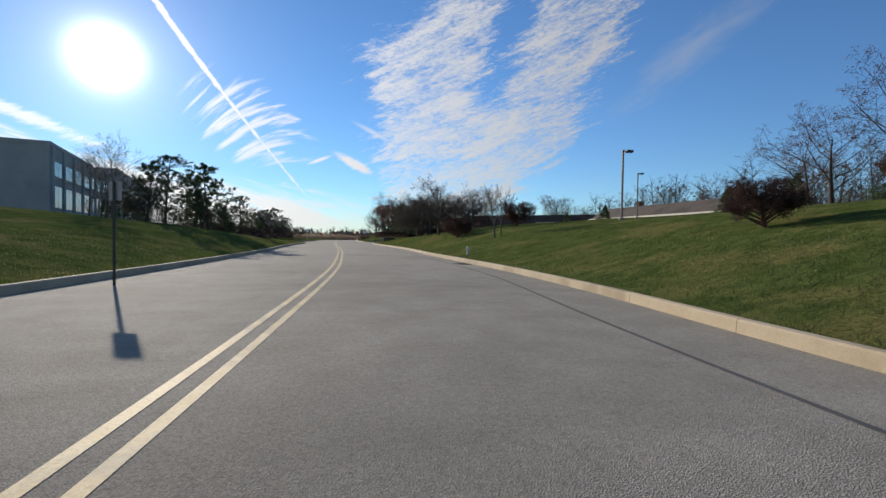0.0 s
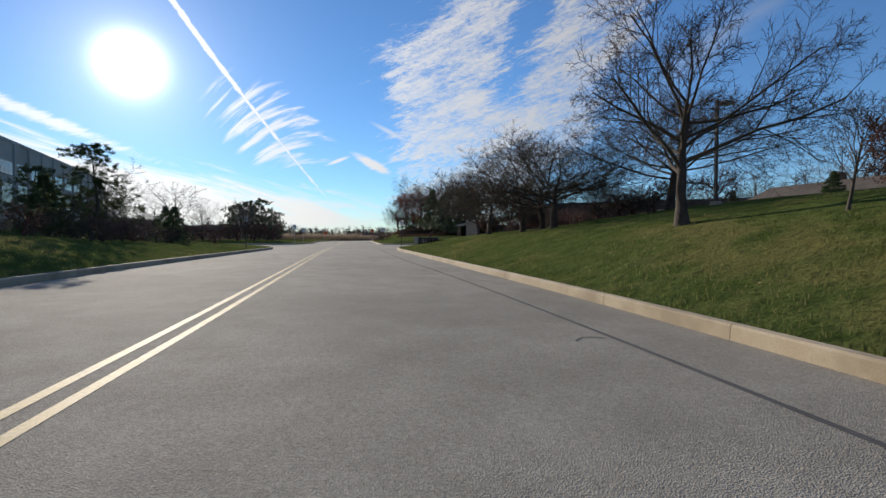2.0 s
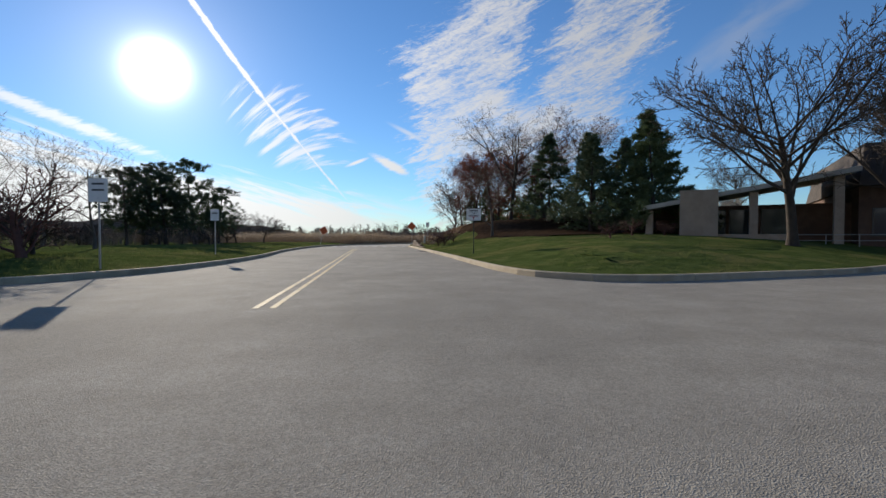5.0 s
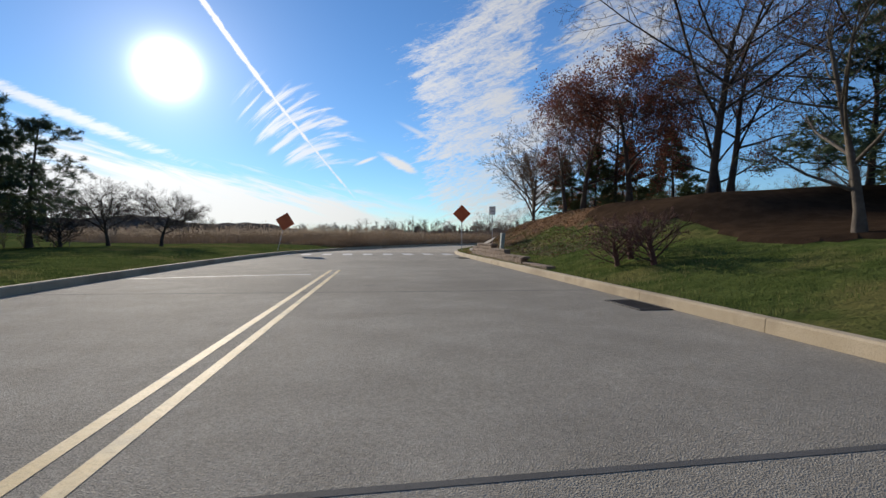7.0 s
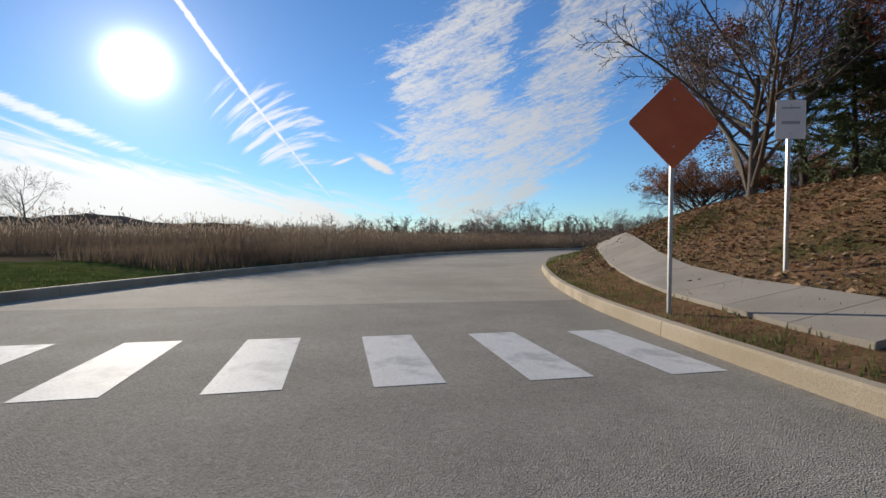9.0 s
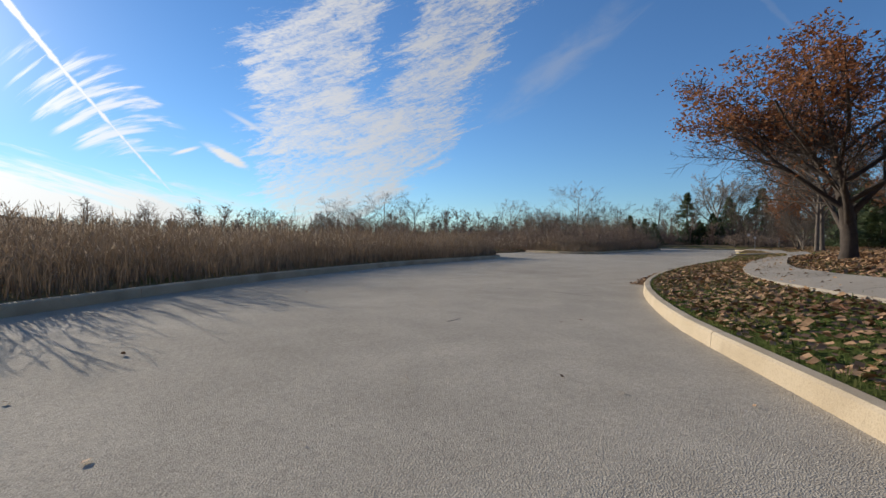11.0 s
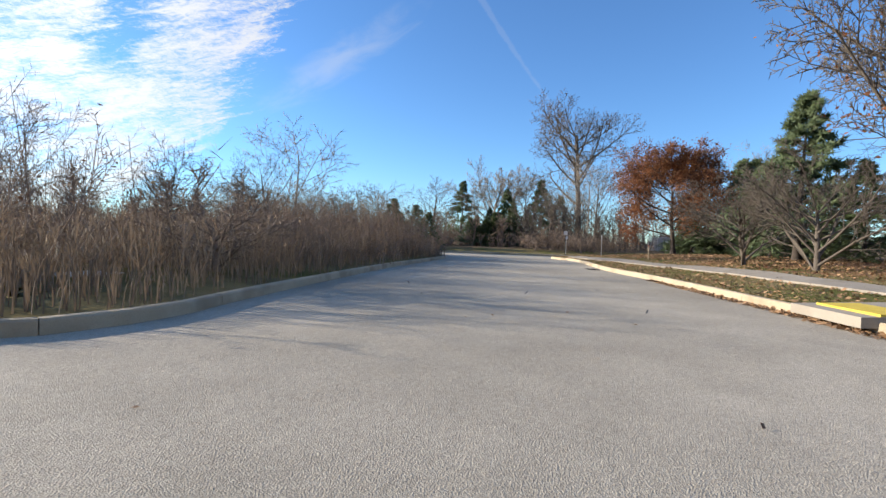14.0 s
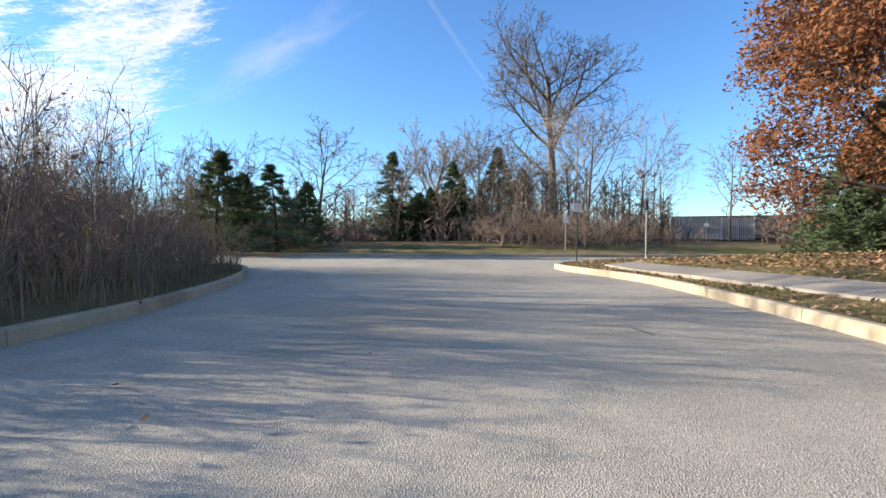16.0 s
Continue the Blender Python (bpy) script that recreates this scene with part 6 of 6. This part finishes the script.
def low_office():
    top = thing("low_office", pose(62.0, 13.0, 4.2, 0, 0, 90), "low brick office under a broad brown mansard roof", "building")
    part("wall", (box(40, 24, 3.0, (20, -12.0, -0.6)), BRICK), top)
    bm = bmesh.new()
    lo = [bm.verts.new(p) for p in ((-1.2, 1.2, 2.3), (41.2, 1.2, 2.3), (41.2, -25.2, 2.3), (-1.2, -25.2, 2.3))]
    hi = [bm.verts.new(p) for p in ((1.6, -2.4, 4.9), (38.4, -2.4, 4.9), (38.4, -21.6, 4.9), (1.6, -21.6, 4.9))]
    bm.faces.new(hi)
    bm.faces.new(lo[::-1])
    for i in range(4):
        bm.faces.new((lo[i], lo[(i + 1) % 4], hi[(i + 1) % 4], hi[i]))
    part("roof", (bm, ROOF), top, "brown shingled mansard roof")
    part("fascia", (box(42.5, 0.14, 0.34, (20, 1.26, 2.05), 0.01), FASCIA), top)
    part("chimney", (box(1.3, 1.3, 2.2, (31, -6, 4.2), 0.02), BRICK), top)
    for i in range(6):
        w_ = part("window", (box(3.4, 0.12, 1.5, (4.5 + 6.2 * i, 0.05, 0.4)), FRAME), top)
        part("pane", (box(3.2, 0.05, 1.3, (4.5 + 6.2 * i, 0.12, 0.5)), GLASS), w_)


low_office()
br = part("brick_screen", (box(7, 0.4, 2.4, (0, 0, 0), 0.02), BRICK_TAN), at=pose(49, 52, 3.2, 0, 0, -35))
tagged(br, "tan brick screen wall beside the low offices", "wall")


def brick_office():
    top = thing("brick_office", pose(33.0, 81.4, 0.5, 0, 0, -38.6), "dark brick single-storey office with a wide roof and tan portico", "building")
    part("wall", (box(44, 20, 4.6, (24, 10, 0)), BRICK), top)
    part("wall", (box(13.5, 12, 3.4, (-4.75, 8, 0)), BRICK), top)
    bm = bmesh.new()
    lo = [bm.verts.new(p) for p in ((1.8, -1.0, 4.4), (47, -1.0, 4.4), (47, 21, 4.4), (1.8, 21, 4.4))]
    hi = [bm.verts.new(p) for p in ((2.3, 0.2, 7.5), (45, 0.2, 7.5), (45, 19, 7.5), (2.3, 19, 7.5))]
    bm.faces.new(hi)
    bm.faces.new(lo[::-1])
    for i in range(4):
        bm.faces.new((lo[i], lo[(i + 1) % 4], hi[(i + 1) % 4], hi[i]))
    part("roof", (bm, ROOF), top, "dark brown shingled roof")
    bm = bmesh.new()
    pts = ((-12.5, -2.2, 2.9), (1.7, -2.2, 5.3), (1.7, 14, 5.9), (-12.5, 14, 3.6))
    lo = [bm.verts.new(p) for p in pts]
    hi = [bm.verts.new((x, y, z + 0.35)) for x, y, z in pts]
    bm.faces.new(hi)
    bm.faces.new(lo[::-1])
    for i in range(4):
        bm.faces.new((lo[i], lo[(i + 1) % 4], hi[(i + 1) % 4], hi[i]))
    part("porch_roof", (bm, FASCIA), top, "pale eave of the porch roof")
    for u, h in ((-11.6, 2.95), (-4.4, 4.15), (0.6, 5.0)):
        part("porch_column", (box(0.55, 0.55, h, (u, -1.6, 0), 0.02), BRICK_TAN), top)
    part("gable_pier", (box(2.6, 0.6, 4.4, (-8.0, -2.7, 0), 0.02), BRICK_TAN), top, "tan brick gable pier")
    part("planter_wall", (box(5.2, 0.4, 1.0, (-5.0, -2.6, 0), 0.02), BRICK_TAN), top)
    panes(top, -8.2, -1.6, 3, 0.6, 3.0, 1.95)
    panes(top, 2, 44, 9, 0.9, 2.8, -0.02, 1.6)
    for z in (0.55, 0.95):
        part("handrail", (rod(0.025, 0.025, 5.5, (-2.2, -3.3, z), 8, Matrix.Rotation(radians(90), 4, "Y")), STEEL), top)
    for i in range(4):
        part("rail_post", (rod(0.03, 0.03, 1.0, (-2.1 + 1.75 * i, -3.3, 0), 8), STEEL), top)


brick_office()


def white_shed():
    top = thing("white_warehouse", pose(76.2, 157.7, 0.3, 0, 0, -97), "white ribbed-metal warehouse behind the lawn", "building")
    part("wall", (box(34, 5, 3.5, (17, 2.5, 0)), WHITEWALL), top)
    for i in range(56):
        part("rib", (box(0.06, 0.035, 3.45, (0.3 + 0.6 * i, -0.017, 0)), WHITEWALL), top)
    part("roof", (box(34.6, 5.6, 0.22, (17, 2.5, 3.5), 0.02), FASCIA), top)
    part("downpipe", (rod(0.05, 0.05, 3.4, (5.0, -0.09, 0), 8), STEEL), top)
    part("drain_pole", (rod(0.06, 0.05, 6.0, (9.0, -1.6, 0), 8), BROWNSTEEL), top, "dark pole before the wall")


white_shed()


def fence_pen(x, y, turn):
    top = thing("chain_link_enclosure", pose(x, y, ground_z(x, y), 0, 0, turn), "pale chain-link enclosure with a slatted gate", "fence")
    for i in range(6):
        part("post", (rod(0.03, 0.03, 1.95, (i * 1.15, 0, 0), 8), STEEL), top)
    for z in (0.1, 1.0, 1.9):
        part("rail", (rod(0.02, 0.02, 5.75, (0, 0, z), 6, Matrix.Rotation(radians(90), 4, "Y")), STEEL), top)
    for i in range(40):
        part("slat", (box(0.09, 0.01, 1.75, (0.1 + i * 0.142, 0.015, 0.12)), SIGNBACK), top)
    part("notice", (box(0.34, 0.01, 0.28, (2.3, -0.03, 1.15)), SIGNWHITE), top, "white notice board")


fence_pen(109.6, 178.0, -84)


def far_house(x, y, turn, w, h, label, wall_m):
    top = thing("house", pose(x, y, 0.2, 0, 0, turn), label, "house")
    part("wall", (box(w, 8, h, (0, 0, 0)), wall_m), top)
    bm = bmesh.new()
    a = [bm.verts.new(p) for p in ((-w / 2 - 0.4, -4.4, h), (w / 2 + 0.4, -4.4, h), (w / 2 + 0.4, 4.4, h), (-w / 2 - 0.4, 4.4, h), (-w / 2 - 0.4, 0, h + 2.4), (w / 2 + 0.4, 0, h + 2.4))]
    for q in ((0, 1, 5, 4), (2, 3, 4, 5), (0, 4, 3), (1, 2, 5), (3, 2, 1, 0)):
        bm.faces.new([a[i] for i in q])
    part("roof", (bm, ROOF), top)
    panes(top, -w / 2 + 0.6, w / 2 - 0.6, 3, 0.9, 2.1, -4.0, 1.2)


far_house(131, 199, 30, 9, 1.9, "grey-roofed house half hidden by evergreens", PRECAST)
far_house(124.2, 172.5, -88, 13, 0.9, "dark low house behind the far trees", ROOF)


def guard_rail(x, y, turn):
    top = thing("timber_barrier", pose(x, y, 0.0, 0, 0, turn), "low pale timber barrier at the street end", "barrier", "timber barriers")
    part("rail", (box(2.2, 0.12, 0.22, (0, 0, 0.42), 0.015), WOOD), top)
    for s in (-0.8, 0.8):
        part("post", (box(0.14, 0.14, 0.5, (s, 0.10, -0.05), 0.01), WOOD), top)


for x, y in ((94.6, 202.0), (97.2, 198.4), (91.5, 206.0)):
    guard_rail(x, y, -55)


def wheel_mesh():
    bm = bmesh.new()
    bmesh.ops.create_cone(bm, cap_ends=True, segments=20, radius1=0.33, radius2=0.33, depth=0.22)
    bmesh.ops.rotate(bm, cent=(0, 0, 0), matrix=Matrix.Rotation(radians(90), 3, "X"), verts=bm.verts)
    return bm


def car(x, y, turn, mat, label):
    top = thing("parked_car", pose(x, y, ground_z(x, y), 0, 0, turn), label, "car", "parked cars")
    prof = [(-2.2, 0.35), (-2.25, 0.75), (-1.75, 0.92), (-1.0, 1.0), (-0.35, 1.42), (0.9, 1.45), (1.6, 1.05), (2.15, 0.95), (2.25, 0.45), (2.1, 0.3)]
    bm = bmesh.new()
    rings = []
    for s, k in ((-0.86, 0.86), (-0.80, 1.0), (0.80, 1.0), (0.86, 0.86)):
        rings.append([bm.verts.new((px, s, 0.3 + (pz - 0.3) * (1.0 if pz < 0.9 else k * 0.3 + 0.7))) for px, pz in prof])
    n = len(prof)
    for a, b in zip(rings, rings[1:]):
        for i in range(n):
            bm.faces.new((a[i], a[(i + 1) % n], b[(i + 1) % n], b[i]))
    bm.faces.new(rings[0])
    bm.faces.new(rings[-1][::-1])
    part("body", (bm, mat), top)
    for s in (-1, 1):
        part("side_window", (box(1.75, 0.02, 0.34, (0.32, s * 0.872, 1.0), 0.0), GLASS), top)
    part("windscreen", (box(0.02, 1.4, 0.62, (0, 0, 0)), GLASS), top, at=pose(-1.0, 0, 0.99, 0, 56, 0))
    part("rear_window", (box(0.02, 1.4, 0.66, (0, 0, 0)), GLASS), top, at=pose(1.66, 0, 1.02, 0, -58, 0))
    for px in (-1.4, 1.4):
        for s in (-1, 1):
            w = part("wheel", (wheel_mesh(), TYRE), top, at=pose(px, s * 0.78, 0.33))
            part("rim", (rod(0.2, 0.19, 0.03, (0, 0, 0), 14, Matrix.Rotation(radians(90 * s), 4, "X")), STEEL), w, at=pose(0, s * 0.10, 0))
    for s in (-0.6, 0.6):
        part("headlight", (box(0.06, 0.36, 0.13, (-2.2, s, 0.68), 0.02), GLASS), top)


for i, (x, y, m, l) in enumerate(((-33.0, 77.5, CARWHITE, "white parked saloon car"), (-36.2, 79.0, CARGREY, "silver parked saloon car"), (-39.4, 80.4, CARWHITE, "white parked saloon car"), (-42.6, 82.0, CARGREY, "silver parked saloon car"),
                                  (-29.8, 76.0, CARGREY, "silver parked saloon car"))):
    car(x, y, 62 + 4 * i, m, l)


# ---------------------------------------------------------------- reeds, grass, fallen leaves
nrng = np.random.default_rng(11)


def scatter(n, line, o0, o1, s0=0.0, s1=1.0, bias=1.0):
    """Points strewn behind a kerb line."""
    k = nrng.uniform(s0, s1, n) * (len(line) - 1)
    i = k.astype(int).clip(0, len(line) - 2)
    f = (k - i)[:, None]
    p = line[i] * (1 - f) + line[i + 1] * f
    q = normals(line)[i]
    o = o0 + (o1 - o0) * nrng.random(n) ** bias
    return p + q * o[:, None]


def stalks(name, pts, z, h, lean, width, mat, label, category, plume=None, leafy=0):
    """Many thin upright blades as one mesh."""
    n = len(pts)
    a = nrng.uniform(0, 2 * np.pi, n)
    hh = h * nrng.uniform(0.55, 1.15, n)
    dx_, dy_ = np.cos(a) * width, np.sin(a) * width
    lx, ly = nrng.normal(0, lean, n) * hh, nrng.normal(0, lean, n) * hh
    x, y = pts[:, 0], pts[:, 1]
    v = np.stack([np.column_stack([x - dx_, y - dy_, z - 0.02]), np.column_stack([x + dx_, y + dy_, z - 0.02]),
                  np.column_stack([x + lx * 0.4 + dx_ * 0.7, y + ly * 0.4 + dy_ * 0.7, z + hh * 0.6]), np.column_stack([x + lx * 0.4 - dx_ * 0.7, y + ly * 0.4 - dy_ * 0.7, z + hh * 0.6]),
                  np.column_stack([x + lx, y + ly, z + hh])], 1).reshape(-1, 3)
    b = np.arange(n) * 5
    f = [(i, i + 1, i + 2, i + 3) for i in b.tolist()] + [(i + 3, i + 2, i + 4) for i in b.tolist()]
    me = mesh_of(name, v.tolist(), f, mat)
    ob = tagged(part(name, me), label, category, kind="stuff")
    if plume:
        pv, pf = [], []
        tops = np.column_stack([x + lx, y + ly, z + hh])
        for k in np.nonzero(nrng.random(n) < plume)[0]:
            t = Vector(tops[k])
            d = Vector((nrng.normal(0, 0.35), nrng.normal(0, 0.35), 1)).normalized()
            s = d.orthogonal().normalized()
            for _ in range(3):
                s.rotate(Matrix.Rotation(nrng.uniform(0.6, 1.5), 3, d))
                c0 = len(pv)
                l, w = nrng.uniform(0.12, 0.26), nrng.uniform(0.015, 0.036)
                pv += [t - d * l * 0.6, t + s * w, t + d * l * 0.6 + s * w * 0.4, t - s * w]
                pf.append((c0, c0 + 1, c0 + 2, c0 + 3))
        tagged(part("reed_plumes", mesh_of("reed_plumes", [tuple(p) for p in pv], pf, PLUME)), "pale feathery plumes of dry reeds", "reeds", kind="stuff")
    return ob


# reed field on the outside of the bend
fp = np.column_stack([nrng.uniform(-60, 60, 105000), nrng.uniform(122, 205, 105000)])
fd = kerb_distance(fp)
near = np.hypot(fp[:, 0] - 12, fp[:, 1] - 150)
keep = (fd > 3.0) & (fp[:, 1] > 124 + 0.25 * np.maximum(-fp[:, 0] - 8, 0)) & (fp[:, 1] - 150 > (fp[:, 0] - 14) * 0.55) & (nrng.random(len(fp)) < np.clip(46 / (near + 10), 0.25, 1)) & (fp[:, 1] > 117.5 - 1.02 * fp[:, 0])
keep &= ~((fp[:, 0] > 26) & (fp[:, 0] < 41) & (fp[:, 1] < 172.5))
fp = fp[keep]
band = np.clip((kerb_distance(fp) - 3) / 8, 0, 1)
clump = np.array([noise.noise(Vector((x * 0.35, y * 0.35, 0))) for x, y in fp])
stalks("reeds", fp, land(fp), (0.58 + 0.75 * band * nrng.uniform(0.6, 1.2, len(fp))) * (1 + 0.45 * clump) * np.where(fp[:, 0] < 4, 1.35, 1.0), 0.2, 0.011, REED, "tall dry tan reeds filling the field", "reeds", plume=0.5)


def weeds(pts, z, h, mat, label):
    """Dry branching weeds: a stem with many side shoots each, as one mesh."""
    n, k = len(pts), 11
    hh = h * nrng.uniform(0.6, 1.15, n)
    base = np.column_stack([pts, z - 0.03])
    tip = base + np.column_stack([nrng.normal(0, 0.16, n) * hh, nrng.normal(0, 0.16, n) * hh, hh])
    a = [base]
    b = [tip]
    w = [np.full(n, 0.011)]
    for _ in range(k):
        t = nrng.uniform(0.2, 0.95, n)[:, None]
        o = base + (tip - base) * t
        a.append(o)
        b.append(o + np.column_stack([nrng.normal(0, 0.24, n), nrng.normal(0, 0.24, n), nrng.uniform(0.05, 0.42, n)]) * hh[:, None] * (1.15 - t * 0.6))
        w.append(np.full(n, 0.008))
    a, b, w = np.vstack(a), np.vstack(b), np.concatenate(w)[:, None]
    ang = nrng.uniform(0, 2 * np.pi, len(a))
    s_ = np.column_stack([np.cos(ang), np.sin(ang), np.zeros(len(a))]) * w
    v = np.stack([a - s_, a + s_, b + s_ * 0.5, b - s_ * 0.5], 1).reshape(-1, 3)
    q = np.arange(len(a)) * 4
    tagged(part("weeds", mesh_of("weeds", v.tolist(), np.stack([q, q + 1, q + 2, q + 3], 1).tolist(), mat)), label, "weeds", kind="stuff")


wp = fp[nrng.random(len(fp)) < 0.36]
weeds(wp, land(wp), 1.15, REED, "dry branching brown weeds among the reeds")
wp = np.vstack([scatter(3600, L3, 0.7, 7.0, 0.10, 0.9), scatter(2000, L2, 0.6, 4.0, 0.0, 0.33)])
weeds(wp, land(wp), 1.35, REED, "dry branching weeds along the kerb")
ep = np.vstack([scatter(26000, L2, 0.25, 5.5, 0.0, 0.35), scatter(9000, L3, 0.3, 4.5, 0.1, 1.0)])
stalks("dry_grass", ep, land(ep), 0.55, 0.16, 0.012, REED, "dry brown grass fringe along the kerb", "grass")

# lawn blades near the kerbs
for line, n, s0, s1, w in ((R1, 26000, 0.10, 0.80, 6.0), (R2, 22000, 0.33, 0.66, 5.0), (L1, 24000, 0.25, 0.85, 7.0), (L2, 20000, 0.36, 0.85, 7.0)):
    gp = scatter(n, line, 0.18, w, s0, s1, 1.5)
    stalks("grass", gp, land(gp), 0.075, 0.35, 0.008, BLADE, "short tufted lawn grass behind the kerb", "grass")
gp = scatter(16000, R2, 0.2, 9.0, 0.60, 0.93, 1.3)
stalks("grass", gp, land(gp), 0.07, 0.4, 0.008, BLADE, "short lawn grass among fallen leaves", "grass")


def leaves(name, pts, z, size, label):
    n = len(pts)
    a, t = nrng.uniform(0, 2 * np.pi, n), nrng.normal(0, 0.4, n)
    s = size * nrng.uniform(0.5, 1.3, n)
    ux, uy = np.cos(a) * s, np.sin(a) * s
    v = np.stack([np.column_stack([pts[:, 0] - ux, pts[:, 1] - uy, z + 0.015]), np.column_stack([pts[:, 0] - uy * 0.5, pts[:, 1] + ux * 0.5, z + 0.02 + np.abs(t) * s]),
                  np.column_stack([pts[:, 0] + ux, pts[:, 1] + uy, z + 0.015 + np.abs(t) * s * 0.7]), np.column_stack([pts[:, 0] + uy * 0.5, pts[:, 1] - ux * 0.5, z + 0.012])], 1).reshape(-1, 3)
    b = (np.arange(n) * 4).tolist()
    tagged(part(name, mesh_of(name, v.tolist(), [(i, i + 1, i + 2, i + 3) for i in b], LEAF_TAN)), label, "leaves", kind="stuff")


lp = np.vstack([scatter(60000, R2, 0.25, 16.0, 0.58, 0.93, 1.1), scatter(34000, R2, 0.25, 9.0, 0.50, 0.60, 1.1), scatter(9000, R2, 1.4, 14.0, 0.45, 0.56), scatter(9000, R2, 0.25, 5.0, 0.46, 0.60, 0.8)])
lp = lp[kerb_distance(lp) > 0.2]
leaves("fallen_leaves", lp, land(lp), 0.055, "brown fallen leaves strewn over the lawn")
gutter = scatter(7000, R2, -0.42, -0.02, 0.555, 0.72, 0.6)
leaves("fallen_leaves", gutter, np.full(len(gutter), 0.0), 0.05, "drift of brown leaves in the gutter")
lp = np.column_stack([nrng.uniform(6.0, 22, 60000), nrng.uniform(103, 138, 60000)])
lp = lp[kerb_distance(lp) > 1.6]
leaves("fallen_leaves", lp, land(lp), 0.052, "brown fallen leaves on the mound")
lp = np.vstack([scatter(500, R1, 0.3, 9, 0.1, 0.8), scatter(160, R2, -9, -0.5, 0.50, 0.9)])
leaves("fallen_leaves", lp, np.where(kerb_distance(lp) > 0, land(lp), 0.0), 0.034, "few stray dry leaves")
